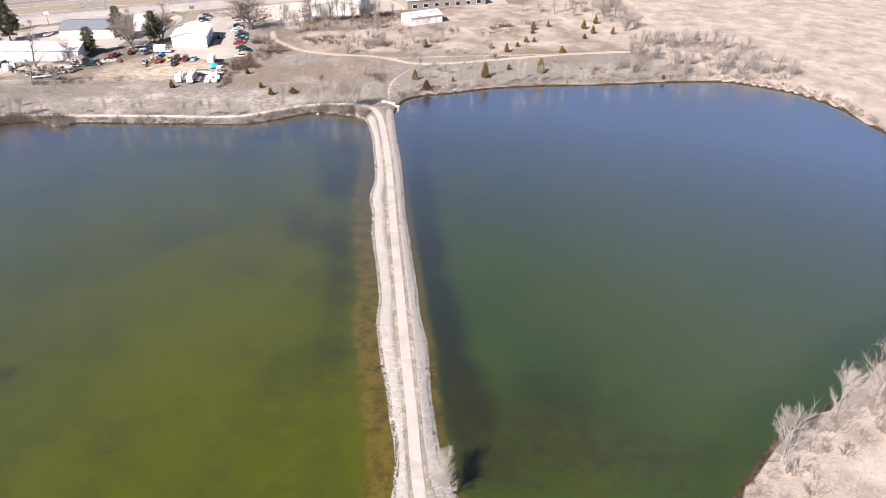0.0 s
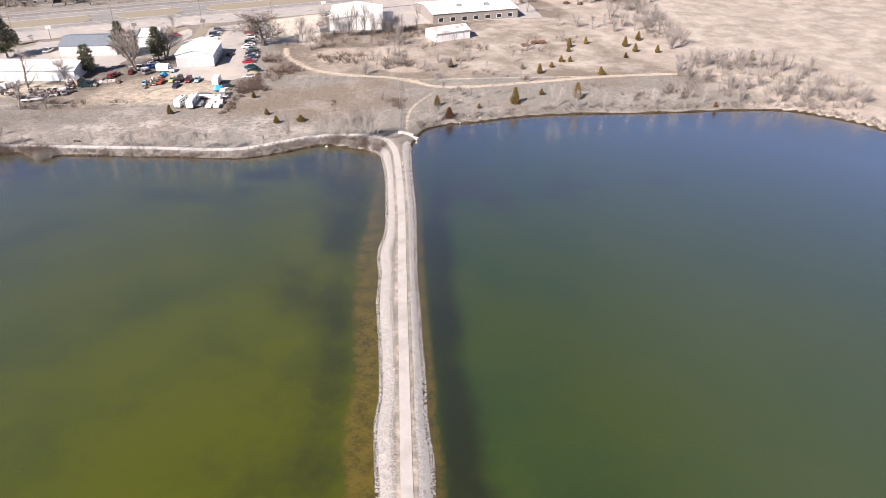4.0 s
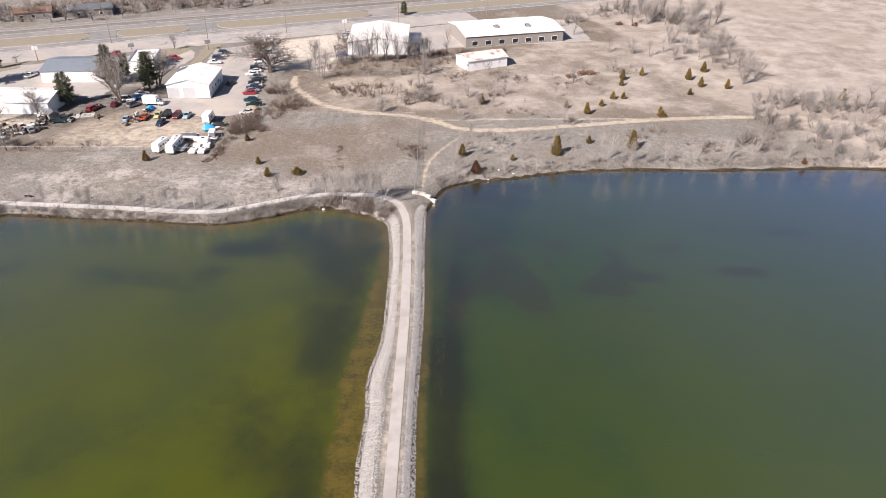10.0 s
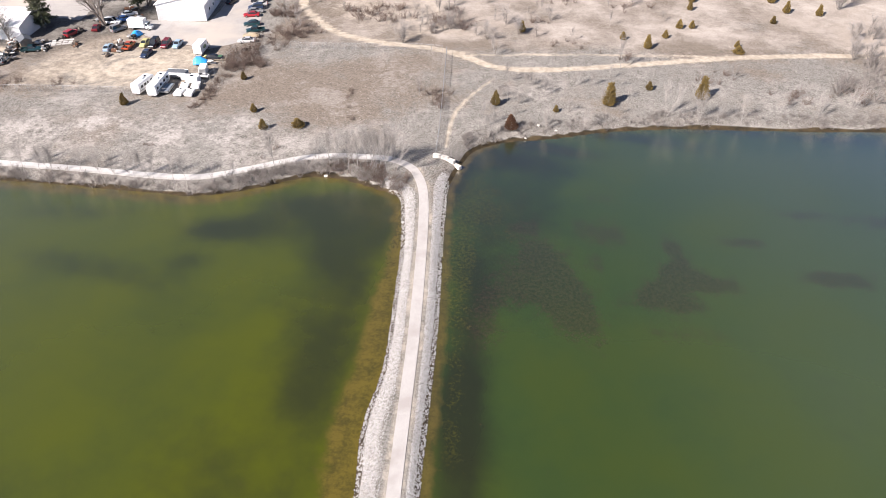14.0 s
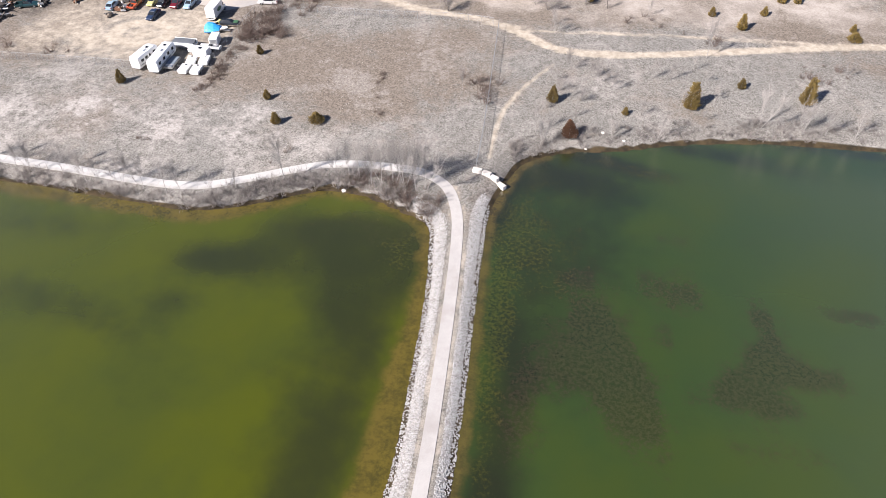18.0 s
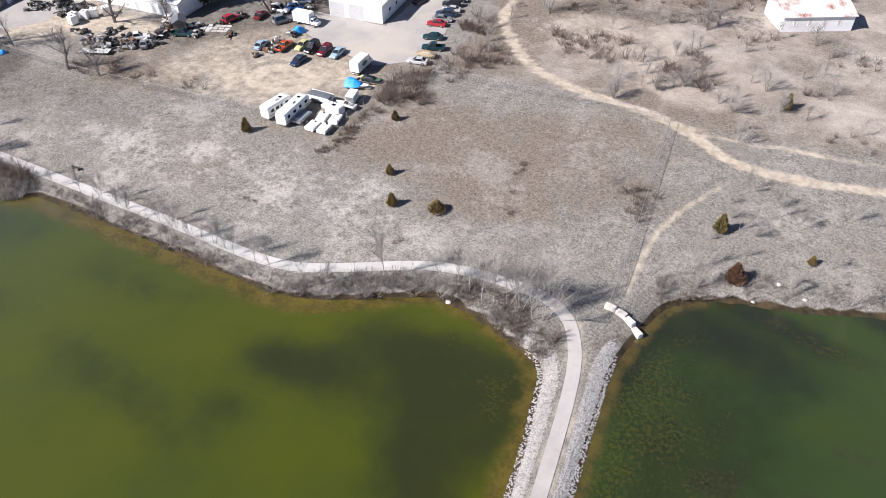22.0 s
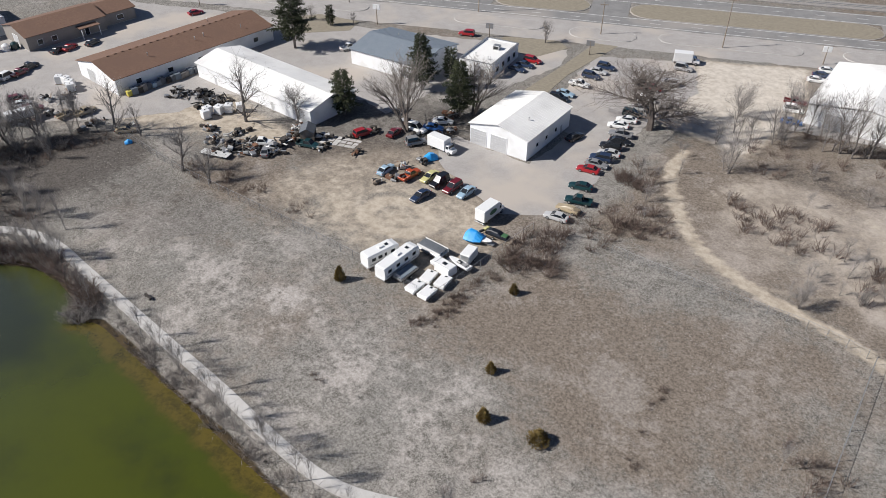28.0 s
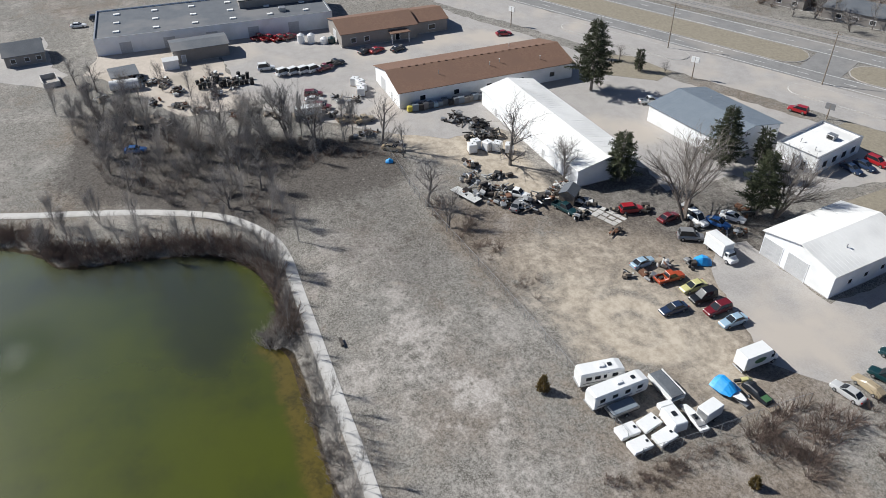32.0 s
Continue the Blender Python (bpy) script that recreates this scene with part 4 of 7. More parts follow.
        if name == "overhead_door":
            for k in range(n):
                part("panel", boxed(-width / 2, -0.035, z0 + (z1 - z0) * k / n + 0.012, width / 2, 0.03, z0 + (z1 - z0) * (k + 1) / n - 0.012, 0.01), fill, holder)
        else:
            part("leaf", boxed(-width / 2, -0.03, z0, width / 2, 0.03, z1, 0.01), fill, holder)
            part("handle", boxed(width / 2 - 0.2, -0.09, z0 + 0.95, width / 2 - 0.08, -0.03, z0 + 1.05), M["steel"], holder)
    return holder


def building(name, x, y, turn, w, l, h, rise, wall, roof, label, eave=0.4, base=LEVEL, unshifted=True):
    b = thing(name, pose(x, y, base, 0, 0, turn), label, "building", unshifted=unshifted)
    shell(b, w, l, h, rise, wall, roof, eave)
    part("footing", boxed(-w / 2 - 0.05, -l / 2 - 0.05, -0.3, w / 2 + 0.05, l / 2 + 0.05, 0.12), M["concrete"], b)
    return b


def flat_building(name, x, y, turn, w, l, h, wall, roof, label):
    b = thing(name, pose(x, y, LEVEL, 0, 0, turn), label, "building", unshifted=True)
    bm = bmesh.new()
    t = 0.3
    for a in ((-w / 2, -l / 2, w / 2, -l / 2 + t), (-w / 2, l / 2 - t, w / 2, l / 2), (-w / 2, -l / 2 + t, -w / 2 + t, l / 2 - t), (w / 2 - t, -l / 2 + t, w / 2, l / 2 - t)):
        box(bm, a[0], a[1], 0, a[2], a[3], h + 0.35)
    part("wall", bm, wall, b)
    part("roof", boxed(-w / 2 + t, -l / 2 + t, h - 0.25, w / 2 - t, l / 2 - t, h), roof, b)
    cap = bmesh.new()
    for a in ((-w / 2 - 0.06, -l / 2 - 0.06, w / 2 + 0.06, -l / 2 + t + 0.06), (-w / 2 - 0.06, l / 2 - t - 0.06, w / 2 + 0.06, l / 2 + 0.06), (-w / 2 - 0.06, -l / 2 + t + 0.06, -w / 2 + t + 0.06, l / 2 - t - 0.06),
              (w / 2 - t - 0.06, -l / 2 + t + 0.06, w / 2 + 0.06, l / 2 - t - 0.06)):
        box(cap, a[0], a[1], h + 0.35, a[2], a[3], h + 0.42)
    part("coping", cap, M["steel"], b)
    return b


def roof_unit(parent, x, y, z, sx, sy, sz):
    u = part("roof_unit", boxed(x - sx / 2, y - sy / 2, z, x + sx / 2, y + sy / 2, z + sz, 0.06), M["steel"], parent, "grey rooftop air handler")
    part("grille", boxed(x - sx * 0.35, y - sy / 2 - 0.02, z + 0.2, x + sx * 0.35, y - sy / 2 + 0.05, z + sz - 0.15), M["dark"], u)


def roof_pipe(parent, x, y, z, h=0.8):
    bm = bmesh.new()
    bmesh.ops.create_cone(bm, cap_ends=True, segments=8, radius1=0.09, radius2=0.09, depth=h, matrix=Matrix.Translation((x, y, z + h / 2)))
    bmesh.ops.create_cone(bm, cap_ends=True, segments=8, radius1=0.2, radius2=0.03, depth=0.15, matrix=Matrix.Translation((x, y, z + h + 0.06)))
    part("vent_pipe", bm, M["steel"], parent)


# the white garage with two overhead doors
W, L = 14.3, 19.2
garage = building("garage", -84.7, 76.5, 4, W, L, 4.8, 1.7, M["white_wall"], M["white_roof"], "white metal garage with two overhead doors and a low gable roof")
for k, (a, wd) in enumerate(((-5.0, 4.0), (0.2, 4.0))):
    opening(garage, "overhead_door", "-y", a, 0, 3.7, wd, W, L, M["white_wall"], M["door_grey"])
for a in (-5.2, -1.2, 3.0):
    opening(garage, "window", "x", a, 1.6, 2.5, 0.9, W, L, M["white_wall"], M["glass"])
opening(garage, "door", "x", 5.6, 0, 2.05, 0.95, W, L, M["white_wall"], M["door_grey"])
seams(garage, W, L, 4.8, 1.7, 0.9, M["white_roof"])
roof_pipe(garage, 3.5, -3, 5.6)

# the long brown-roofed workshop
W, L = 18.6, 48.0
longshop = building("workshop", -181.2, 54.0, -1.5, W, L, 4.2, 2.2, M["white_wall"], M["brown_roof"], "long white workshop with a brown shingle gable roof")
for a in np.arange(-18, 19, 9):
    opening(longshop, "window", "x", float(a), 1.4, 2.6, 1.4, W, L, M["white_wall"], M["glass"])
opening(longshop, "overhead_door", "-y", -3.0, 0, 3.4, 3.6, W, L, M["white_wall"], M["door_grey"])
opening(longshop, "door", "-y", 3.5, 0, 2.1, 1.0, W, L, M["white_wall"], M["door_grey"])
for x, y in ((5, -12), (5, 2), (4.5, 5), (-4, 12), (6, 16)):
    roof_pipe(longshop, x, y, 6.6 - abs(x) * 0.22, 0.9)
vent = np.linspace(-20, 20, 21)
for y in vent:
    part("ridge_vent", boxed(-0.25, y - 0.35, 6.42, 0.25, y + 0.35, 6.68, 0.05), M["brown_roof"], longshop)

# the white shed beside it
W, L = 14.0, 43.0
whiteshop = building("warehouse", -145.0, 56.0, 90, W, L, 4.0, 1.5, M["white_wall"], M["white_roof"], "long white warehouse with a white metal roof")
seams(whiteshop, W, L, 4.0, 1.5, 1.2, M["white_roof"])
opening(whiteshop, "overhead_door", "y", 2.0, 0, 3.2, 3.4, W, L, M["white_wall"], M["door_grey"])
for a in (-14, -4, 8):
    opening(whiteshop, "door", "-x", float(a), 0, 2.1, 1.0, W, L, M["white_wall"], M["door_grey"])

# slate-roofed shop towards the highway
W, L = 22.0, 18.0
blueshop = building("shop", -128.6, 88.5, 5, L, W, 4.2, 1.7, M["white_wall"], M["blue_roof"], "white shop with a slate-blue metal roof")
blueshop.matrix_world = pose(-132.2, 90.4, LEVEL, 0, 0, 96)
seams(blueshop, L, W, 4.2, 1.7, 0.9, M["blue_roof"])
opening(blueshop, "overhead_door", "y", 2, 0, 3.2, 3.6, L, W, M["white_wall"], M["door_grey"])
opening(blueshop, "window", "y", -4, 1.2, 2.4, 1.6, L, W, M["white_wall"], M["glass"])
roof_pipe(blueshop, 3, 4, 5.2)
roof_pipe(blueshop, -3, -5, 5.2)

office = flat_building("office", -113.4, 103.1, 11, 9.5, 16.5, 3.6, M["white_wall"], M["white_roof"], "flat-roofed white office with rooftop air handlers")
roof_unit(office, 1.0, 2.5, 3.6, 1.8, 1.6, 1.1)
roof_pipe(office, -2, -4, 3.6)
roof_pipe(office, 2, -5, 3.6)
for a in (-5, -1.5, 2, 5.5):
    opening(office, "window", "x", a, 1.0, 2.4, 1.6, 9.5, 16.5, M["white_wall"], M["glass"])
opening(office, "door", "-y", 2, 0, 2.1, 1.0, 9.5, 16.5, M["white_wall"], M["glass"])

# the brown-roofed shop with a porch
W, L = 15.0, 23.0
porchshop = building("shop", -224.3, 41.0, -2, W, L, 4.0, 1.9, M["tan_wall"], M["brown_roof"], "taupe shop with a brown shingle roof and a gabled porch")
part("porch_roof", boxed(7.4, 2.5, 3.0, 10.4, 8.5, 3.2, 0.03), M["brown_roof"], porchshop)
for y in (2.9, 8.1):
    part("porch_post", boxed(10.0, y - 0.1, 0, 10.2, y + 0.1, 3.0), M["white_wall"], porchshop)
for a in (-8, -4):
    opening(porchshop, "window", "x", a, 1.2, 2.5, 1.4, W, L, M["white_wall"], M["glass"])
opening(porchshop, "door", "x", 5.5, 0, 2.1, 1.2, W, L, M["white_wall"], M["glass"])
opening(porchshop, "overhead_door", "-y", 0, 0, 3.0, 3.2, W, L, M["white_wall"], M["door_grey"])
annex = building("shop_annex", -225.0, 58.2, -2, 13.0, 10.0, 3.6, 1.6, M["tan_wall"], M["brown_roof"], "low annex with a brown shingle roof", )
opening(annex, "window", "x", 0, 1.1, 2.4, 2.0, 13.0, 10.0, M["white_wall"], M["glass"])

# grey flat-roofed factory
plant = flat_building("factory", -251.0, -0.8, -4.5, 26.0, 68.0, 4.6, M["white_wall"], M["grey_roof"], "low white factory with a grey membrane roof and skylights")
for i in range(3):
    for j in range(6):
        sky_l = part("skylight", boxed(-8 + i * 8 - 0.6, -28 + j * 11 - 0.9, 4.6, -8 + i * 8 + 0.6, -28 + j * 11 + 0.9, 4.95, 0.08), M["white_roof"], plant)
for a in (-26, -14, -2, 10, 22):
    opening(plant, "overhead_door", "x", a, 0, 3.2, 3.2, 26.0, 68.0, M["white_wall"], M["door_grey"])
roof_unit(plant, 6, 20, 4.6, 2.4, 2.0, 1.2)
upper = part("upper_block", boxed(-13.2, 8, 4.2, -0.5, 34.2, 6.6), M["tan_wall"], plant, "raised grey block on the factory roof")
part("roof", boxed(-13.4, 7.8, 6.6, -0.3, 34.4, 6.8, 0.04), M["lot"], upper)
part("coping", boxed(-0.7, 7.7, 6.8, -0.2, 34.5, 7.0, 0.03), M["dark"], upper)
lean = building("shed", -230.0, -8.8, -1, 9.0, 15.0, 3.6, 0.7, M["tan_wall"], M["grey_roof"], "taupe metal shed with a shallow roof")
opening(lean, "door", "x", -5, 0, 2.1, 1.0, 9.0, 15.0, M["white_wall"], M["door_grey"])
house = building("house", -247.5, -54.4, 3, 10.0, 10.0, 3.0, 2.2, M["tan_wall"], M["grey_roof"], "small taupe house with a grey gable roof")
for a in (-3, 0.5, 3.5):
    opening(house, "window", "x", a, 1.0, 2.1, 1.1, 10.0, 10.0, M["white_wall"], M["glass"])

# low buildings beyond the railway
for x, y, w, l, k in ((-195, 175, 10, 16, 0), (-172, 184, 14, 20, 1)):
    far = building("far_building", x, y, 113, w, l, 3.4, 1.4, M["tan_wall"], M["brown_roof"] if k == 0 else M["grey_roof"], "low taupe building beyond the railway")
    for a in (-5, 0, 5):
        opening(far, "window", "-x", a, 1.0, 2.2, 1.6, w, l, M["white_wall"], M["glass"])

# rusty-roofed storage shed in the field
W, L = 10.5, 17.0
shed = building("storage_shed", 16.4, 111.0, -63, W, L, 3.8, 1.5, M["white_wall"], M["rust_roof"], "white storage shed with a rust-streaked metal roof")
seams(shed, W, L, 3.8, 1.5, 0.75, M["rust_roof"])
for a in (-5.5, -2, 1.5, 5):
    opening(shed, "window", "x", a, 1.6, 3.0, 0.7, W, L, M["white_wall"], M["rust_roof"])
opening(shed, "overhead_door", "-y", 0, 0, 3.2, 3.6, W, L, M["white_wall"], M["white_wall"])

# stores by the highway
W, L = 24.0, 28.0
store = building("store", -26.3, 136.8, 3, W, L, 5.0, 1.8, M["white_wall"], M["white_roof"], "large white metal store with a bright low-pitched roof")
seams(store, W, L, 5.0, 1.8, 1.2, M["white_roof"])
opening(store, "overhead_door", "-y", -6, 0, 3.6, 4.0, W, L, M["white_wall"], M["door_grey"])
part("canopy", boxed(12.1, -9, 2.9, 17.5, 9, 3.1, 0.03), PAINT["dkblue"], store, "dark blue lean-to canopy")
for y in (-8.5, 0, 8.5):
    part("canopy_post", boxed(17.1, y - 0.08, 0, 17.3, y + 0.08, 2.9), M["steel"], store)
W, L = 26.0, 44.0
store2 = building("store", 27.0, 153.5, -72, W, L, 4.6, 1.6, M["tan_wall"], M["white_roof"], "wide store with a bright white low-pitched roof")
seams(store2, W, L, 4.6, 1.6, 1.4, M["white_roof"])
for a in np.arange(-18, 19, 6):
    opening(store2, "window", "x", float(a), 0.8, 2.6, 2.4, W, L, M["white_wall"], M["glass"])
roof_unit(store2, 5, -6, 5.6, 2, 2, 1.1)
roof_unit(store2, 6, 8, 5.5, 2, 2, 1.1)

# ---- trees ----
rng = random.Random(7)
M["dark_bark"] = mat("dark_oak_bark", (0.085, 0.068, 0.058), (0.19, 0.16, 0.14), 1.5, 0.95, 0.4)
M["twig_pale"] = mat("pale_thin_twigs", (0.19, 0.172, 0.158), (0.34, 0.312, 0.29), 0.8, 0.95, vary=0.1)


class Net:
    """Tapered tubes gathered into one mesh."""

    def __init__(self):
        self.v, self.f = [], []

    def tube(self, a, b, r0, r1, n=4):
        d = (b - a)
        if d.length < 1e-6:
            return
        d = d.normalized()
        s = d.cross(Vector((0.31, 0.87, 0.4))).normalized()
        t = d.cross(s)
        k = len(self.v)
        for p, r in ((a, r0), (b, r1)):
            for i in range(n):
                w = 2 * math.pi * i / n
                self.v.append(tuple(p + (s * math.cos(w) + t * math.sin(w)) * r))
        self.f += [(k + i, k + (i + 1) % n, k + n + (i + 1) % n, k + n + i) for i in range(n)]

    def tuft(self, p, d, length, width):
        """A small spindle of needles."""
        d = d.normalized()
        s = d.cross(Vector((0.2, 0.5, 0.84))).normalized()
        t = d.cross(s)
        k = len(self.v)
        self.v += [tuple(p), tuple(p + d * length * 0.5 + s * width), tuple(p + d * length * 0.5 - s * width * 0.5 + t * width * 0.87), tuple(p + d * length * 0.5 - s * width * 0.5 - t * width * 0.87), tuple(p + d * length)]
        self.f += [(k, k + 2, k + 1), (k, k + 3, k + 2), (k, k + 1, k + 3), (k + 4, k + 1, k + 2), (k + 4, k + 2, k + 3), (k + 4, k + 3, k + 1)]

    def mesh(self, name, material):
        me = bpy.data.meshes.new(name)
        me.from_pydata(self.v, [], self.f)
        me.materials.append(material)
        return me


def rand_dir(r, up=0.0):
    while True:
        d = Vector((r.uniform(-1, 1), r.uniform(-1, 1), r.uniform(-1, 1)))
        if 0.1 < d.length < 1:
            return (d.normalized() + Vector((0, 0, up))).normalized()


def bare_tree(seed, height, spread, stems=1, fork=0.3, twigs=1.0, bark=None, twig=None, levels=4, thick=1.0, least=0.014):
    """Trunk with limbs in one mesh, fine branches and twigs in another."""
    r = random.Random(seed)
    wood, fine = Net(), Net()

    def grow(p, d, length, radius, level):
        steps = 3 if level < 2 else 2
        q = p
        for i in range(steps):
            d = (d + rand_dir(r) * (0.10 if level == 0 else 0.22) + Vector((0, 0, 0.06 if level else 0.03))).normalized()
            nxt = q + d * (length / steps)
            r0, r1 = radius * (1 - 0.6 * i / steps), radius * (1 - 0.6 * (i + 1) / steps)
            (wood if level < 2 else fine).tube(q, nxt, r0, r1, 6 if level == 0 else (4 if level == 1 else 3))
            if level < levels - 1:
                kids = {0: 4, 1: 4, 2: 4}.get(level, 3)
                kids = kids if (i or level) else (2 if fork < 0.4 else 0)
                for _ in range(max(1, int(round(kids * (twigs if level else 1) * r.uniform(0.7, 1.3)))) if (level or (i + 1) / steps > fork) else 0):
                    a = r.uniform(0, 2 * math.pi)
                    side = d.cross(Vector((math.cos(a), math.sin(a), 0.2))).normalized()
                    lean = r.uniform(0.45, 0.95) * spread
                    nd = (d * (1.0 - 0.35 * spread) + side * lean + Vector((0, 0, 0.18))).normalized()
                    grow(q + (nxt - q) * r.uniform(0.2, 1), nd, length * r.uniform(0.42, 0.68), max(r1 * 0.62, least), level + 1)
            q = nxt
        if level == 0:
            for _ in range(4):
                nd = (d + rand_dir(r) * 0.7 * spread + Vector((0, 0, 0.3))).normalized()
                grow(q, nd, length * r.uniform(0.35, 0.5), radius * 0.35, 1)

    for s in range(stems):
        off = Vector((0, 0, 0)) if stems == 1 else Vector((r.uniform(-1, 1), r.uniform(-1, 1), 0)) * 0.25
        d0 = Vector((0, 0, 1)) if stems == 1 else (Vector((0, 0, 1)) + Vector((off.x, off.y, 0)) * 1.2).normalized()
        grow(off - Vector((0, 0, 0.3)), d0, height * 0.66, 0.020 * height * thick / math.sqrt(stems), 0)
    top = max(p[2] for p in wood.v + fine.v)
    s = height / top
    for net in (wood, fine):
        net.v = [(x * s, y * s, z * s) for x, y, z in net.v]
    return wood.mesh("trunk", bark or M["bark"]), fine.mesh("crown", twig or M["twig"])


def conifer(seed, height, width, needle, shape="pine"):
    r = random.Random(seed)
    wood, leaf = Net(), Net()
    wood.tube(Vector((0, 0, -0.3)), Vector((0, 0, height * 0.95)), 0.02 * height + 0.05, 0.02, 6)
    if shape == "pine":
        tiers = int(height * 1.5)
        for k in range(tiers):
            u = k / tiers
            z = height * (0.14 + 0.84 * u)
            reach = width / 2 * (1 - u) ** 0.6 * min(1.0, 0.55 + 2.2 * u) * r.uniform(0.6, 1.25) + 0.3
            n = r.randint(7, 10)
            a0 = r.uniform(0, 6.3)
            for i in range(n):
                a = a0 + 2 * math.pi * i / n + r.uniform(-0.3, 0.3)
                d = Vector((math.cos(a), math.sin(a), r.uniform(-0.15, 0.25)))
                rr = reach * r.uniform(0.6, 1.1)
                p0, p1 = Vector((0, 0, z)), Vector((0, 0, z)) + d * rr
                wood.tube(p0, p1, 0.035, 0.012, 3)
                m = max(5, int(rr * 11))
                for j in range(m):
                    w = 0.25 + 0.75 * (j + r.random()) / m
                    leaf.tuft(p0 + (p1 - p0) * w, (d * 0.8 + rand_dir(r, 0.25) * 0.9), r.uniform(0.5, 1.0), r.uniform(0.05, 0.12))
    else:
        n = int(150 * height * max(1.0, width / 1.6) * 0.8)
        lobes = [Vector((r.uniform(-0.12, 0.12) * width, r.uniform(-0.12, 0.12) * width, r.uniform(0.85, 1.0))) for _ in range(3)]
        for i in range(n):
            lobe = lobes[i % 3]
            u = r.random() ** 1.7
            reach = width / 2 * min(1, (0.45 + u * 4)) * (1 - u) ** 0.95 * r.uniform(0.4, 1.2)
            a = r.uniform(0, 6.3)
            p = Vector((math.cos(a) * reach + lobe.x * u, math.sin(a) * reach + lobe.y * u, height * (0.03 + 0.85 * u) * lobe.z))
            d = Vector((math.cos(a) * 0.6, math.sin(a) * 0.6, 0.8)) + rand_dir(r) * 0.5
            leaf.tuft(p, d, r.uniform(0.3, 0.6), r.uniform(0.06, 0.14))
    return wood.mesh("trunk", M["bark"]), leaf.mesh("crown", needle)


def plant_tree(name, meshes, x, y, scale, turn, label, category, group, z=None, wide=1.0, unshifted=False):
    t = thing(name, pose(x, y, gz(x, y) if z is None else z, 0, 0, turn) @ Matrix.Diagonal((scale * wide, scale * wide, scale, 1)), label, category, group, unshifted=unshifted)
    for me in meshes:
        mesh_part(me.name.split(".")[0], me, None, t)
    return t


def WIDE(meshes, target, scale):
    """How far to stretch a tree sideways to reach a crown width."""
    v = np.array([w.co[:2] for w in meshes[1].vertices])
    return target / scale / (2 * np.percentile(np.hypot(*v.T), 96))


BARE = [bare_tree(11 + k, 10, 1.0, 1 + k % 2, 0.2 + 0.08 * (k % 3), 0.55, thick=1.25, least=0.018) for k in range(4)]
HEDGE = [bare_tree(91 + k, 10, 0.8, 1 + k % 2, 0.3, 0.5, M["bark"], M["twig"], thick=0.8, least=0.014) for k in range(3)]
OAK = [bare_tree(33, 10, 1.15, 1, 0.2, 1.35, M["dark_bark"], M["dark_bark"], levels=4, thick=1.25, least=0.011)]
TALL = bare_tree(35, 10, 0.62, 3, 0.34, 0.62, M["dark_bark"], M["bark"], thick=1.5, least=0.014)
CLUMP = [bare_tree(41 + k, 10, 0.65, 4, 0.3, 0.6, least=0.014) for k in range(2)]
BIRCH = [bare_tree(51 + k, 10, 0.45, 1 + k % 3, 0.35, 0.5, M["birch"], M["twig_pale"], thick=0.42, least=0.012) for k in range(4)]
WOOD = [bare_tree(101 + k, 10, 0.6, 1 + k % 3, 0.2, 0.6, M["birch"], M["twig"], thick=0.6, least=0.012) for k in range(5)]
PALE = [bare_tree(61 + k, 10, 0.7, 1 + k, 0.25, 1.0, M["birch"], M["birch"], thick=0.8, least=0.016) for k in range(2)]
PINE = [conifer(71, 16, 10, M["needle"]), conifer(72, 11, 8, M["needle"])]
SPRUCE = [conifer(73, 6, 2.8, M["needle"], "pine")]
CEDAR = [conifer(81, 3.2, 2.2, M["cedar"], "cedar"), conifer(82, 5.5, 2.6, M["cedar"], "cedar"), conifer(83, 2.2, 3.0, M["cedar"], "cedar")]
RUST = [conifer(84, 3.6, 2.6, M["rust_cedar"], "cedar")]

for x, y, h, k in ((-134, 41.5, 17, 0), (-123.5, 48.0, 10.5, 1), (-127.6, 19.6, 11.8, 2), (-119, 20.1, 9.5, 3), (-153, 20.2, 14.5, 0), (-166.3, 2, 14.7, 1), (-169, -12, 12, 2), (-171.5, -5.5, 9, 3), (-105.3, 121.5, 7.2, 1),
                   (-168.4, 94.6, 5.7, 2), (-157, 100.5, 4, 3)):
    plant_tree("bare_tree", BARE[k], x, y, h / 10, rng.uniform(0, 360), "bare grey deciduous tree with fine twigs", "tree", "bare trees", wide=WIDE(BARE[k], 0.75 * h, h / 10))
plant_tree("oak_tree", OAK[0], -63.3, 96.8, 1.6, 40, "large spreading bare oak beside the parking lot", "tree", "", wide=WIDE(OAK[0], 27, 1.6), unshifted=True)
plant_tree("bare_tree", TALL, -105.0, 61.4, 1.75, 160, "tall bare spreading tree among parked cars", "tree", "", wide=WIDE(TALL, 19, 1.75), unshifted=True)
plant_tree("bare_tree", TALL, -99.0, 77.3, 1.45, 40, "dark bare tree between the office and the garage", "tree", "", wide=WIDE(TALL, 15, 1.45), unshifted=True)
for k, (x, y, h) in enumerate(((-38.2, 109.7, 14.8), (-35.7, 112.7, 14), (-33, 112.5, 12.7), (-30.4, 113, 11.6), (-25.2, 108.8, 17), (-22.7, 107.9, 16.5), (-19.9, 110, 17), (-40.2, 87, 11.6), (-44, 101.3, 8), (-15, 108, 12),
                               (-9, 111, 13), (-3, 113, 12), (3, 117, 14), (-47, 97, 7))):
    plant_tree("hedgerow_tree", HEDGE[k % 3], x, y, h / 10, k * 57, "slender bare tree in the hedgerow behind the stores", "tree", "hedgerow trees", wide=0.95)
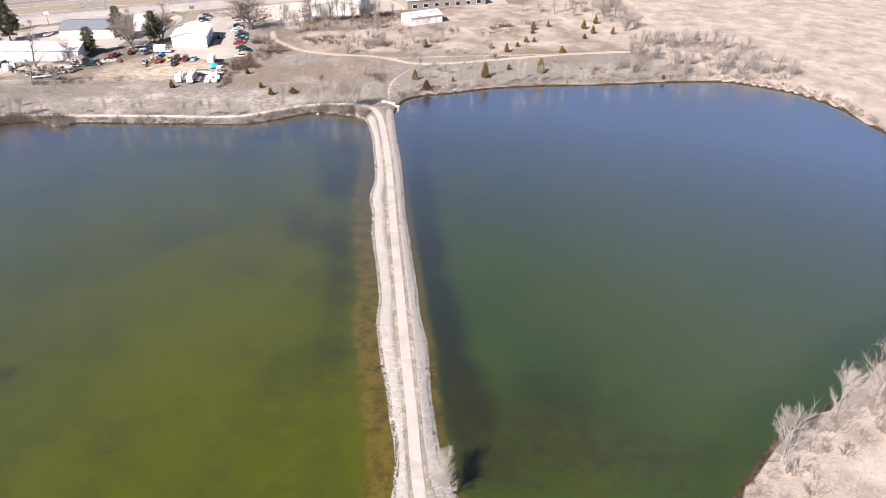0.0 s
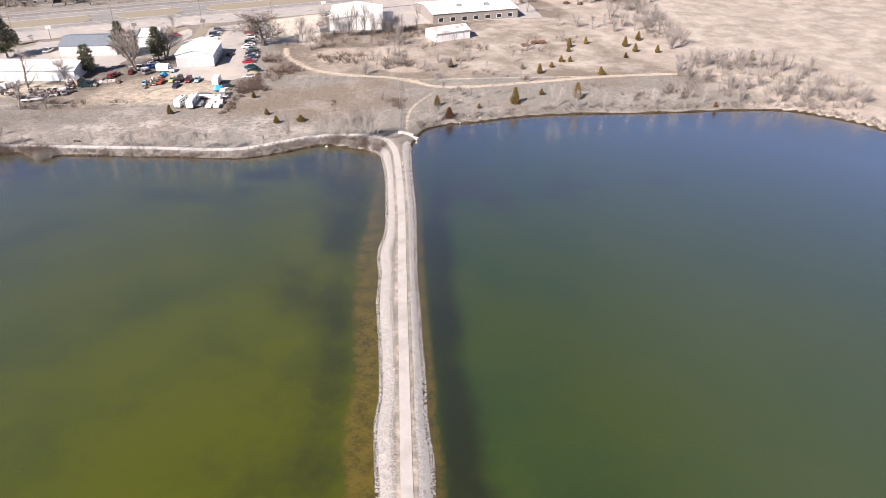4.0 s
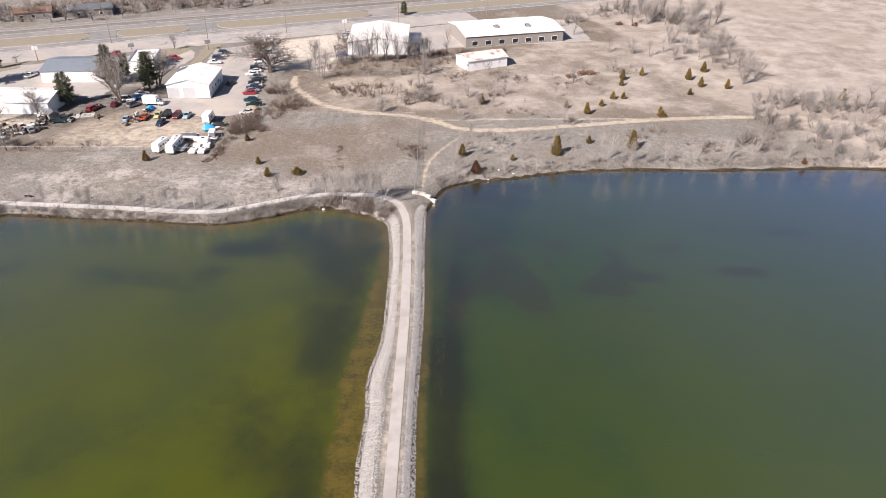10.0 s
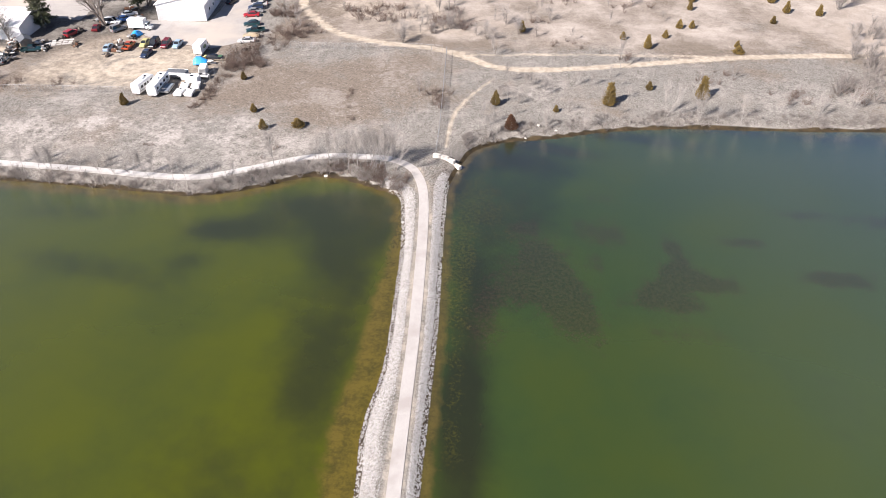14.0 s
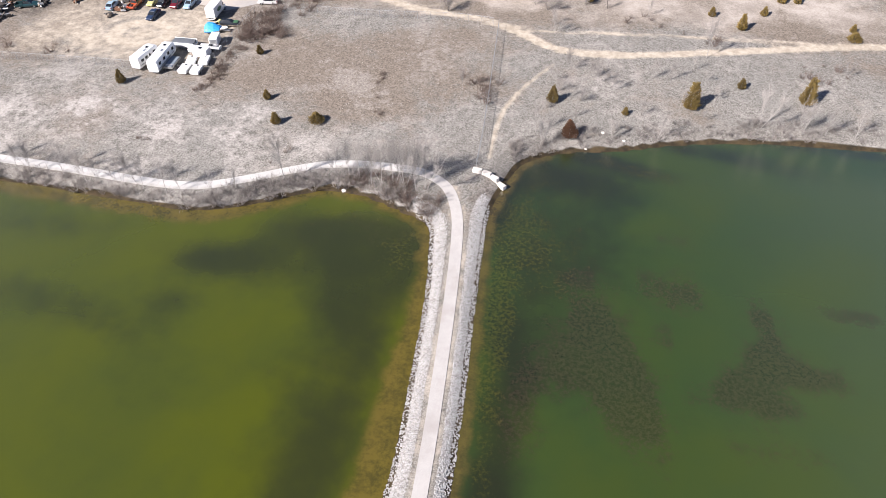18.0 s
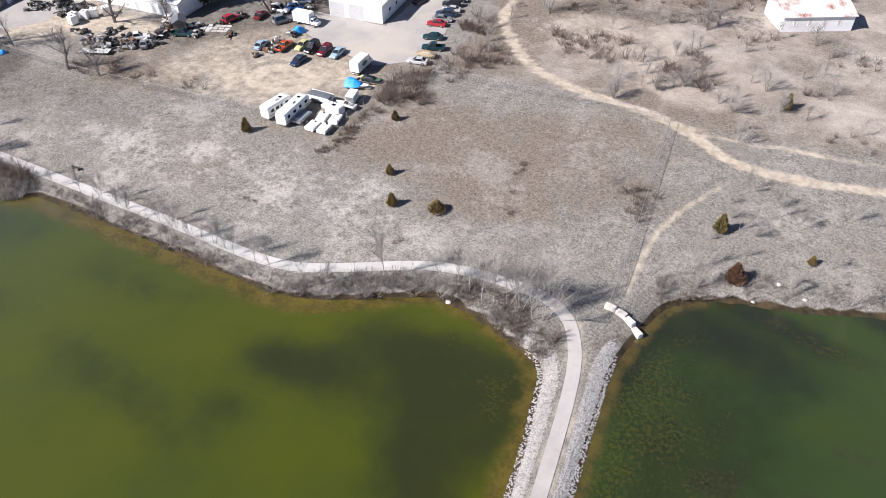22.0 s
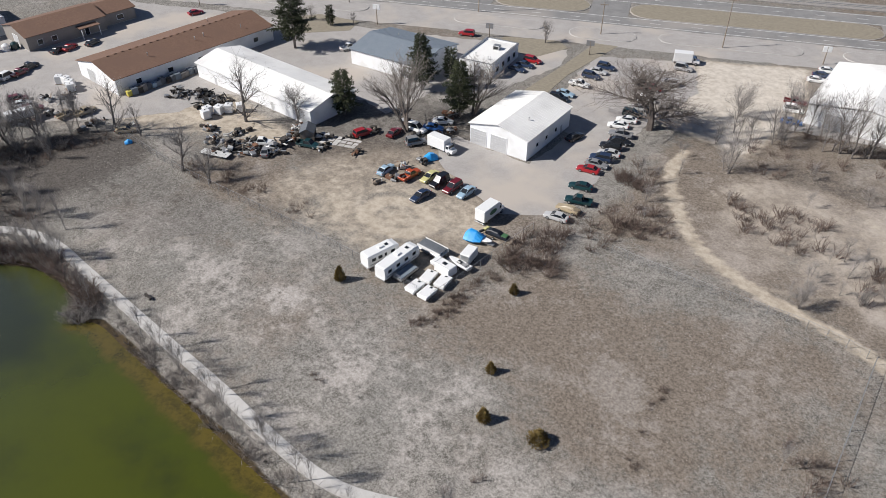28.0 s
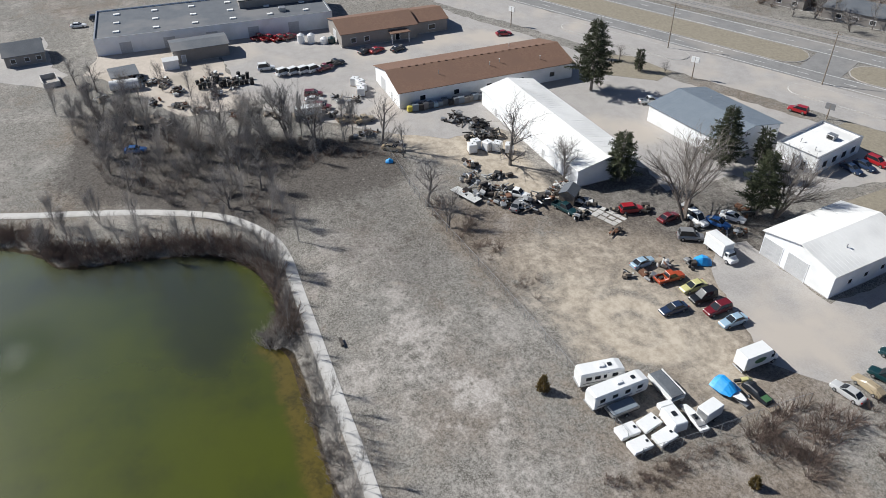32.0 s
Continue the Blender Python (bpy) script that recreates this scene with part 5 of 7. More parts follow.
for x, y, h, k in ((-156.9, 77.5, 18.5, 0), (-113.1, 78.8, 14.7, 0), (-97.5, 73.5, 14, 0), (-118.8, 57.9, 11.4, 1)):
    plant_tree("pine_tree", PINE[k], x, y, h / (16, 11)[k], x * 7 % 360, "dark green pine tree with layered branches", "tree", "pines", wide=1.05)
for x, y, h in ((-161.1, 95.1, 6.3), (-172.4, 91, 5.6), (-111.3, 87.6, 8.7)):
    plant_tree("spruce_tree", SPRUCE[0], x, y, h / 6, x * 5 % 360, "small dark conical spruce", "tree", "spruces")
for k, (x, y, h) in enumerate(((-77.8, 15.4, 3.5), (-46.2, 14.6, 2.4), (-41.9, 7, 2.9), (-53.2, 30.7, 2.4), (10.2, 22.6, 4.2), (47.8, 33, 2.6), (24.5, 21, 2))):
    plant_tree("cedar_bush", CEDAR[0], x, y, h / 3.2, k * 41, "bronze-green juniper bush in dead grass", "shrub", "junipers in the field", wide=0.8 if h > 3 else 1.0)
for k, (x, y, h) in enumerate(((16.2, 67.2, 4), (44.5, 64.5, 2.6), (50.6, 59.1, 4.4), (56.5, 66.8, 2.6), (61.5, 74.2, 3), (68.5, 95.7, 4.4), (66.9, 88.7, 3.4), (65.1, 74.4, 2.6), (76.7, 101.1, 3.6), (93.1, 97, 4.8), (89.4, 80, 2.6), (95.5, 88.8, 4.2),
                               (101.3, 106.9, 4.6), (104.5, 87.3, 4), (140.4, 76.3, 5), (75.2, 62.0, 2.2))):
    plant_tree("cedar_bush", CEDAR[0], x, y, h / 3.2, k * 43, "bronze-green juniper in the eastern field", "shrub", "junipers in the field", wide=0.75 if h > 3 else 1.0, unshifted=True)
for x, y, h in ((37.2, 25.2, 6.8), (60, 29.8, 6.6)):
    plant_tree("cedar_tree", CEDAR[1], x, y, h / 5.5, x * 9 % 360, "tall bronze-green cedar near the shore", "tree", "cedars")
for x, y in ((-34.3, 8.7), (74.5, 55.2)):
    plant_tree("cedar_bush", CEDAR[2], x, y, 1.05, 20, "wide low green juniper bush", "shrub", "junipers in the field")
for x, y, s in ((14.2, 12.6, 1.2), (107.7, 23.9, 0.6)):
    plant_tree("cedar_bush", RUST[0], x, y, s, 70, "rust-brown juniper near the shore", "shrub", "junipers in the field")
for k, (x, y, h) in enumerate(((-35, -9.2, 12.5), (-15.7, -6.9, 12), (-17.7, -7.2, 11.5), (-19.7, -7.2, 12), (-22, -6.3, 11), (-12.9, -5.7, 10), (-13.6, -7.3, 12), (-11.4, -8, 11.5), (-24.1, -6, 9.5), (-26.4, -5.6, 9.5), (-9.9, -7.6, 12),
                               (-52, -15.2, 8.5), (-54.6, -15.6, 10), (-59, -15.4, 10), (-63.3, -14.9, 7.6), (-46.7, -14.6, 5.6), (-42.5, -13.3, 5.6), (-75, -14.3, 9), (-81.6, -14, 8), (-84.6, -13.8, 7.6), (7.7, 12.5, 8.5), (9, 8.8, 8.5),
                               (22.3, 13.6, 5.2), (30.8, 15, 8), (41.9, 43.6, 11), (50, 21.5, 11.5), (58, 20.8, 8.5), (62.2, 21.2, 9.5), (67.6, 21.3, 8), (12.9, 35, 6.5), (9.2, 48.8, 6))):
    plant_tree("aspen_tree", BIRCH[k % 4], x, y, h / 10, k * 73, "slender pale leafless aspen near the water", "tree", "aspens along the shore")
for k, (x, y, h) in enumerate(((63, -169, 13.5), (77.6, -159.2, 11), (87, -156, 16), (8.9, -172.5, 9.0))):
    plant_tree("cottonwood_tree", PALE[k % 2], x, y, h / 10, k * 90, "pale leafless tree on the lake's near bank", "tree", "near bank trees")


# ---- riprap ----
def pebble(seed):
    r = random.Random(seed)
    bm = bmesh.new()
    bmesh.ops.create_icosphere(bm, subdivisions=1, radius=0.5)
    for v in bm.verts:
        v.co *= r.uniform(0.75, 1.15)
        v.co.z *= 0.52
    return bm


PEB = []
for k in range(5):
    bm = pebble(k)
    me = bpy.data.meshes.new("rock")
    bm.to_mesh(me)
    bm.free()
    me.materials.append(M["rock"])
    PEB.append(me)
riprap = thing("riprap", pose(0, 0, 0), "band of loose pale limestone riprap on the causeway slopes", "riprap", kind="structure")
rv, rf, near = [], [], 0
r = random.Random(5)
crest = TRAIL[bend:]
crest = crest[(crest[:, 1] < -5) & (crest[:, 1] > -176)]
seg = np.hypot(*np.diff(crest, axis=0).T)
PV = [np.array([v.co[:] for v in me.vertices]) for me in PEB]
PF = [[tuple(p.vertices) for p in me.polygons] for me in PEB]
cand = []
for side, lo, hi in ((1, 1.6, 7.0), (-1, 1.6, 6.0)):
    for i in range(len(crest) - 1):
        t = (crest[i + 1] - crest[i]) / seg[i]
        nrm = np.array([-t[1], t[0]])
        for _ in range(int(seg[i] * 120)):
            p = crest[i] + t * r.uniform(0, seg[i]) + (-nrm if side > 0 else nrm) * r.uniform(lo, hi)
            cand.append(p)
cand = np.array(cand)


def far_x(y):
    return np.interp(y, crest[::-1, 1], crest[::-1, 0])


cd = lake_distance(cand)
tp = far_from(cand, TRAIL)
ok = (cd > -0.1) & (cd < np.where(cand[:, 0] < far_x(cand[:, 1]), 3.3, 2.3)) & (tp > 1.65)
for p, d in zip(cand[ok], cd[ok]):
    s = r.uniform(0.12, 0.30) * (0.8 if d > 2.0 else 1)
    k = r.randrange(5)
    z = gz(p[0], p[1]) + 0.08 * s
    turn = r.uniform(0, 6.28)
    sx, sy = s * r.uniform(0.8, 1.4), s * r.uniform(0.7, 1.1)
    if near < 300 and -36 < p[1] < -10 and r.random() < 0.55:
        ob = new("rock", PEB[k])
        ob.parent = riprap
        ob.matrix_basis = Matrix.Translation((p[0], p[1], z)) @ Matrix.Rotation(turn, 4, "Z") @ Matrix.Diagonal((sx, sy, s, 1))
        near += 1
    else:
        c, sn = math.cos(turn), math.sin(turn)
        w = PV[k] * (sx, sy, s)
        base = len(rv)
        rv += np.column_stack([w[:, 0] * c - w[:, 1] * sn + p[0], w[:, 0] * sn + w[:, 1] * c + p[1], w[:, 2] + z]).tolist()
        rf += [tuple(i + base for i in q) for q in PF[k]]
tagged(raw("rubble", rv, rf, M["rocks"], riprap, "pale broken limestone"), kind="stuff")

# ---- vehicles ----
def hull(secs, bevel=0.0):
    """A closed body lofted through sections (x, half width low, half width high, z low, z high) with chamfered edges."""
    bm = bmesh.new()
    rings = []
    for x, wl, wh, z0, z1 in secs:
        c = 0.16 * (z1 - z0)
        rings.append([bm.verts.new(p) for p in ((x, -wl + 0.1, z0), (x, wl - 0.1, z0), (x, wl, z0 + c), (x, (wl + wh) / 2 + 0.03, (z0 + z1) / 2), (x, wh, z1 - c * 0.8), (x, wh - 0.14, z1), (x, -wh + 0.14, z1), (x, -wh, z1 - c * 0.8),
                                                (x, -(wl + wh) / 2 - 0.03, (z0 + z1) / 2), (x, -wl, z0 + c))])
    for a, b in zip(rings, rings[1:]):
        for i in range(10):
            bm.faces.new((a[i], a[(i + 1) % 10], b[(i + 1) % 10], b[i]))
    bm.faces.new(rings[0][::-1])
    bm.faces.new(rings[-1])
    bmesh.ops.recalc_face_normals(bm, faces=bm.faces)
    return bm


TYRE, RIM = {}, {}


def wheels(car, spots, r=0.33, w=0.22):
    for x, y in spots:
        if (r, w) not in TYRE:
            me = bpy.data.meshes.new("tyre")
            b = wheel_mesh(r, w)
            b.to_mesh(me)
            b.free()
            me.materials.append(M["dark"])
            me2 = bpy.data.meshes.new("rim")
            b = wheel_mesh(r * 0.62, w + 0.03, n=10)
            b.to_mesh(me2)
            b.free()
            me2.materials.append(M["rim"])
            TYRE[(r, w)], RIM[(r, w)] = me, me2
        wh = new("wheel", TYRE[(r, w)])
        wh.parent = car
        wh.location = (x, y, r)
        rm = new("rim", RIM[(r, w)])
        rm.parent = wh


def make_car(kind):
    """Origin on the ground at the middle; the bonnet points along +x."""
    c = new(kind)
    if kind == "sedan":
        part("body", hull([(-2.4, 0.74, 0.70, 0.38, 0.86), (-2.25, 0.88, 0.78, 0.24, 0.97), (-1.5, 0.91, 0.80, 0.2, 1.0), (0.9, 0.91, 0.80, 0.2, 0.98), (1.7, 0.89, 0.76, 0.2, 0.88), (2.25, 0.84, 0.7, 0.25, 0.74), (2.4, 0.7, 0.62, 0.36, 0.62)]), None, c)
        cab = ((-1.85, 0.74, 0.98), (-1.15, 0.62, 1.42), (0.15, 0.62, 1.42), (1.05, 0.74, 0.96))
        lamps, wb = (2.28, 0.6, 0.62), 1.42
    elif kind in ("suv", "van"):
        z = 1.12
        part("body", hull([(-2.35, 0.8, 0.76, 0.42, 1.1), (-2.2, 0.9, 0.82, 0.3, z), (0.9, 0.93, 0.84, 0.28, z), (1.8, 0.9, 0.78, 0.28, 1.02), (2.25, 0.84, 0.72, 0.3, 0.88), (2.38, 0.74, 0.66, 0.4, 0.72)]), None, c)
        top = 1.74 if kind == "suv" else 2.05
        cab = ((-2.22, 0.8, z), (-2.0, 0.68, top), (0.2, 0.68, top), (1.1, 0.8, z))
        lamps, wb = (2.26, 0.62, 0.74), 1.45
    else:
        part("body", hull([(-0.75, 0.94, 0.84, 0.34, 1.08), (0.9, 0.94, 0.84, 0.34, 1.08), (1.9, 0.92, 0.8, 0.34, 1.02), (2.55, 0.86, 0.74, 0.36, 0.92), (2.68, 0.76, 0.7, 0.44, 0.76)]), None, c)
        bed = bmesh.new()
        for a in ((-2.6, -0.94, 0.5, -0.76, 0.94, 0.62), (-2.6, -0.94, 0.62, -0.76, -0.86, 1.06), (-2.6, 0.86, 0.62, -0.76, 0.94, 1.06), (-2.66, -0.9, 0.62, -2.56, 0.9, 1.06)):
            box(bed, *a, bevel=0.02)
        part("cargo_bed", bed, None, c)
        cab = ((-0.75, 0.8, 1.08), (-0.6, 0.66, 1.72), (0.5, 0.66, 1.72), (1.2, 0.8, 1.06))
        lamps, wb = (2.56, 0.66, 0.78), 1.65
    (xa, wa, za), (xb, wb_, zb), (xc, wc, zc), (xd, wd, zd) = cab
    for name, q in (("rear_window", ((xa, -wa, za), (xa, wa, za), (xb, wb_, zb), (xb, -wb_, zb))), ("windscreen", ((xd, wd, zd), (xd, -wd, zd), (xc, -wc, zc), (xc, wc, zc))),
                    ("side_window", ((xa, -wa, za), (xb, -wb_, zb), (xc, -wc, zc), (xd, -wd, zd))), ("side_window", ((xa, wa, za), (xd, wd, zd), (xc, wc, zc), (xb, wb_, zb)))):
        ctr = Vector((sum(p[0] for p in q) / 4, 0, 1.1))
        vs = [Vector(p) for p in q]
        vs2 = [p + (ctr - p) * 0.06 for p in vs]
        raw(name, vs + vs2, [(0, 1, 2, 3), (7, 6, 5, 4), (0, 4, 5, 1), (1, 5, 6, 2), (2, 6, 7, 3), (3, 7, 4, 0)], M["glass"], c)
    part("roof", boxed(xb - 0.04, -wb_ - 0.03, zb - 0.03, xc + 0.04, wb_ + 0.03, zb + 0.05, 0.025), None, c)
    for s in (-1, 1):
        for (x0, w0, z0), (x1, w1, z1) in ((cab[0], cab[1]), (cab[3], cab[2])):
            n = Net()
            n.tube(Vector((x0, s * (w0 + 0.01), z0)), Vector((x1, s * (w1 + 0.01), z1)), 0.05, 0.05, 4)
            raw("pillar", n.v, n.f, None, c)
    for s in (-1, 1):
        part("headlight", boxed(lamps[0] - 0.1, s * lamps[1] - 0.14, lamps[2] - 0.06, lamps[0] + 0.08, s * lamps[1] + 0.14, lamps[2] + 0.08, 0.02), M["lamp"], c)
        part("tail_light", boxed(-2.46 if kind == "sedan" else (-2.4 if kind != "pickup" else -2.7), s * 0.68 - 0.12, 0.7, -2.3 if kind != "pickup" else -2.58, s * 0.68 + 0.12, 0.9, 0.02), M["tail"], c)
    wheels(c, [(sx * wb, sy * 0.82) for sx in (-1, 1) for sy in (-1, 1)], 0.33 if kind == "sedan" else 0.37)
    for o in c.children:
        if not o.data.materials:
            o.data.materials.append(PAINT["white"])
    return c


PROTO = {k: make_car(k) for k in ("sedan", "suv", "van", "pickup")}
KIND_WORDS = dict(sedan="sedan", suv="sport utility vehicle", van="van", pickup="pickup truck")
COLOUR_WORDS = dict(red="bright red", maroon="dark maroon", orange="orange-red", yellow="pale yellow", black="black", dkblue="dark blue", blue="blue", ltblue="light blue", teal="dark teal", silver="silver", grey="grey", white="white",
                    tan="tan", green="green")


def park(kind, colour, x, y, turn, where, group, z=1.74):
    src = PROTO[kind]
    x, y = align_to_view((x, y))[0]
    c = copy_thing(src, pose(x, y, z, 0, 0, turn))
    tagged(c, "%s %s parked %s" % (COLOUR_WORDS[colour], KIND_WORDS[kind], where), kind if kind != "suv" else "car", group)
    for o in c.children:
        if o.name.split(".")[0] in ("body", "roof", "pillar", "cargo_bed"):
            o.material_slots[0].link = "OBJECT"
            o.material_slots[0].material = PAINT[colour]
    return c


for row in (("sedan", "ltblue", -94.6, 45.4, 95), ("pickup", "orange", -89.4, 46.8, 88), ("sedan", "yellow", -85.9, 48.8, 270), ("van", "black", -83.1, 48.4, 268), ("suv", "maroon", -79.9, 48.5, 270), ("sedan", "ltblue", -76.8, 48.8, 270),
            ("sedan", "dkblue", -83.0, 42.4, 268)):
    park(*row, "in the dirt yard", "cars in the dirt yard", 1.72)
for row in (("sedan", "red", -62.6, 70.6, 192), ("sedan", "grey", -62.2, 73.4, 12), ("suv", "dkblue", -62.8, 76.0, 194), ("sedan", "silver", -62.4, 78.8, 195), ("suv", "black", -63.6, 81.6, 194), ("sedan", "black", -63.0, 84.7, 16),
            ("pickup", "grey", -64.4, 87.5, 196), ("sedan", "white", -66.8, 90.8, 200), ("sedan", "white", -66.5, 94.2, 200), ("suv", "teal", -66.8, 97.5, 20), ("sedan", "silver", -67.2, 101, 200), ("suv", "white", -67.6, 105.8, 20), ("pickup", "red", -69.5, 112.2, 20),
            ("suv", "silver", -67.5, 117.2, 200), ("van", "silver", -68.3, 127.4, 15), ("sedan", "teal", -60.6, 64.2, 196), ("pickup", "teal", -58.3, 59.6, 198), ("sedan", "silver", -58.9, 52.6, 190)):
    park(*row, "along the lot's eastern edge", "cars along the lot's edge")
for row in (("suv", "black", -84.2, 94.2, 10), ("sedan", "ltblue", -84.2, 97.2, 8), ("pickup", "white", -84.2, 103.8, 8), ("suv", "dkblue", -84.3, 109.5, 8), ("sedan", "silver", -84.2, 113.0, 8), ("suv", "dkblue", -84.0, 116.4, 8)):
    park(*row, "beside the grass strip", "cars beside the grass strip")
for row in (("sedan", "dkblue", -101.2, 102.0, 5), ("sedan", "dkblue", -100.9, 105.3, 5), ("suv", "red", -100.9, 108.6, 8)):
    park(*row, "beside the flat-roofed office", "cars beside the office")
for row in (("pickup", "white", -123.0, 36.8, 40), ("sedan", "grey", -119.5, 35.0, 130), ("pickup", "teal", -114.5, 42.5, 20), ("sedan", "maroon", -103.5, 58.0, 100), ("van", "grey", -97.0, 57.6, 60)):
    park(*row, "among scrap behind the warehouse", "wrecks behind the warehouse", 1.71)
park("sedan", "black", -71.6, 80.4, 80, "in the garage's shadow", "")
park("suv", "red", -108.7, 53.5, 75, "beside the warehouse", "", 1.71)
park("sedan", "white", -98.4, 68.6, 30, "under bare trees", "", 1.71)
park("sedan", "blue", -98.2, 64.9, 25, "under bare trees", "", 1.71)
park("van", "white", -100.6, 62.2, 5, "near the garage doors", "", 1.73)
for row in (("sedan", "white", -40.0, 140.5, 20), ("sedan", "dkblue", -39.8, 144.0, 20), ("sedan", "white", -39.5, 147.6, 20), ("pickup", "maroon", -40, 125.4, 15), ("van", "white", -39, 121.2, 20), ("sedan", "blue", -37.5, 115.4, 20)):
    park(*row, "beside the white store", "cars beside the store", 1.72)
for row in (("van", "white", -206.5, 6.6, 84), ("van", "white", -201.3, 10.2, 110), ("van", "white", -200.6, 13, 110), ("van", "white", -200, 15.7, 110), ("van", "white", -199.6, 18.3, 110), ("pickup", "maroon", -199.2, 21, 110), ("pickup", "black", -201, 24.6, 105),
            ("suv", "maroon", -185, 13.6, 74), ("sedan", "white", -181.8, 12.9, 72), ("suv", "maroon", -177.3, 13.4, 65), ("pickup", "tan", -168.3, 17, 94), ("pickup", "tan", -166.3, 20.4, 94), ("sedan", "tan", -151, 21.5, 50),
            ("pickup", "maroon", -229.5, 10.1, 110), ("pickup", "red", -227.5, 12.6, 110), ("pickup", "red", -226, 15.4, 110), ("pickup", "maroon", -225.5, 18.2, 110), ("sedan", "black", -205.3, 35.1, 110), ("sedan", "red", -204.6, 38.2, 110), ("sedan", "black", -202.8, 44, 110),
            ("sedan", "red", -199.5, 76.4, 79), ("pickup", "white", -144.6, 85.8, 75), ("suv", "black", -270, -34, 86), ("sedan", "white", -266, -40, 80), ("sedan", "blue", -175.8, -30.6, 77)):
    park(*row, "in the workshop lots", "vehicles in the workshop lots", 1.73)
park("suv", "red", -125.5, 113.0, 203, "on the highway frontage", "", 1.74)
for k in PROTO:
    for o in [*PROTO[k].children_recursive, PROTO[k]]:
        bpy.data.objects.remove(o)


def vehicle(name, x, y, turn, label, category, group="", z=1.71):
    return thing(name, pose(x, y, z, 0, 0, turn), label, category, group, unshifted=True)


def box_truck(x, y, turn, label, stripe=None):
    t = vehicle("box_truck", x, y, turn, label, "truck")
    part("cargo_box", boxed(-3.3, -1.15, 0.75, 1.5, 1.15, 3.2, 0.05), PAINT["white"], t)
    part("cab", hull([(1.6, 0.98, 0.9, 0.45, 2.15), (2.3, 0.98, 0.86, 0.45, 2.1), (2.75, 0.96, 0.84, 0.45, 1.35), (3.4, 0.9, 0.78, 0.45, 1.15)]), PAINT["white"], t)
    part("windscreen", boxed(2.42, -0.78, 1.42, 2.62, 0.78, 2.0, 0.02), M["glass"], t)
    for s in (-1, 1):
        part("side_window", boxed(1.75, s * 0.95 - 0.03, 1.4, 2.3, s * 0.95 + 0.03, 2.0), M["glass"], t)
    part("chassis", boxed(-3.3, -0.5, 0.5, 3.0, 0.5, 0.74), M["dark"], t)
    part("rear_bumper", boxed(-3.5, -1.0, 0.45, -3.32, 1.0, 0.6, 0.02), M["steel"], t)
    if stripe:
        bm = bmesh.new()
        bmesh.ops.create_circle(bm, cap_ends=True, segments=20, radius=1.0, matrix=Matrix.Translation((-0.6, -1.158, 2.0)) @ Matrix.Rotation(radians(90), 4, "X") @ Matrix.Diagonal((1.1, 0.5, 1, 1)))
        part("emblem", bm, stripe, t, "oval green emblem")
    wheels(t, [(2.5, -0.85), (2.5, 0.85), (-2.2, -0.85), (-2.2, 0.85)], 0.42, 0.28)
    return t


box_truck(-70.5, 46.1, 90, "white box truck with an oval green emblem, in the yard", PAINT["green"])
box_truck(-73.1, 136.9, 25, "white box truck at the sandy lot's edge")
box_truck(-93.6, 59.8, 0, "white delivery truck under bare branches near the garage")


def camper(x, y, turn, length, label):
    t = vehicle("travel_trailer", x, y, turn, label, "caravan", "campers in the yard")
    h = length / 2
    part("body", hull([(-h, 1.15, 1.12, 0.65, 2.82), (-h + 0.25, 1.22, 1.18, 0.55, 2.95), (h - 1.1, 1.22, 1.18, 0.55, 2.95), (h - 0.2, 1.2, 1.12, 0.6, 2.7), (h, 1.1, 1.05, 0.8, 2.2)]), PAINT["white"], t)
    for s in (-1, 1):
        for k, u in enumerate(np.linspace(-h + 1.2, h - 1.6, 4)):
            part("window", boxed(u - 0.42, s * 1.235 - 0.03, 1.7, u + 0.42, s * 1.235 + 0.03, 2.3, 0.01), M["glass"], t)
        part("stripe", boxed(-h + 0.4, s * 1.25 - 0.012, 1.12, h - 1.2, s * 1.25 + 0.012, 1.26), PAINT["grey"], t)
    part("door", boxed(h - 2.9, -1.27, 0.75, h - 2.2, -1.22, 2.6, 0.01), PAINT["white"], t)
    part("air_conditioner", boxed(-0.45, -0.4, 2.94, 0.55, 0.4, 3.22, 0.08), PAINT["white"], t)
    part("roof_vent", boxed(h - 2.4, -0.3, 2.94, h - 1.8, 0.3, 3.07, 0.03), M["glass"], t)
    part("hitch", boxed(h - 0.1, -0.08, 0.45, h + 1.2, 0.08, 0.6), M["dark"], t)
    part("bumper", boxed(-h - 0.2, -1.1, 0.5, -h + 0.02, 1.1, 0.65), M["steel"], t)
    wheels(t, [(-0.5, -1.0), (-0.5, 1.0), (0.45, -1.0), (0.45, 1.0)], 0.34, 0.24)


camper(-77.2, 23.3, 80, 6.8, "white travel trailer with grey stripe and dark windows")
camper(-73.5, 23.7, 91, 9.0, "long white travel trailer with dark side windows")


def tent_trailer(x, y, turn):
    t = vehicle("tent_trailer", x, y, turn, "folded white pop-up tent trailer on small wheels", "trailer", "folded tent trailers")
    part("tub", boxed(-1.5, -0.95, 0.35, 1.4, 0.95, 0.78, 0.04), PAINT["white"], t)
    part("lid", boxed(-1.5, -1.05, 0.8, 1.5, 1.05, 1.05, 0.03, (0.98, 0.97)), PAINT["white"], t)
    part("roof_vent", boxed(0.9, -0.2, 1.05, 1.25, 0.2, 1.15, 0.02), M["glass"], t)
    part("hitch", boxed(1.45, -0.06, 0.4, 2.5, 0.06, 0.5), M["dark"], t)
    wheels(t, [(-0.1, -0.95), (-0.1, 0.95)], 0.28, 0.18)


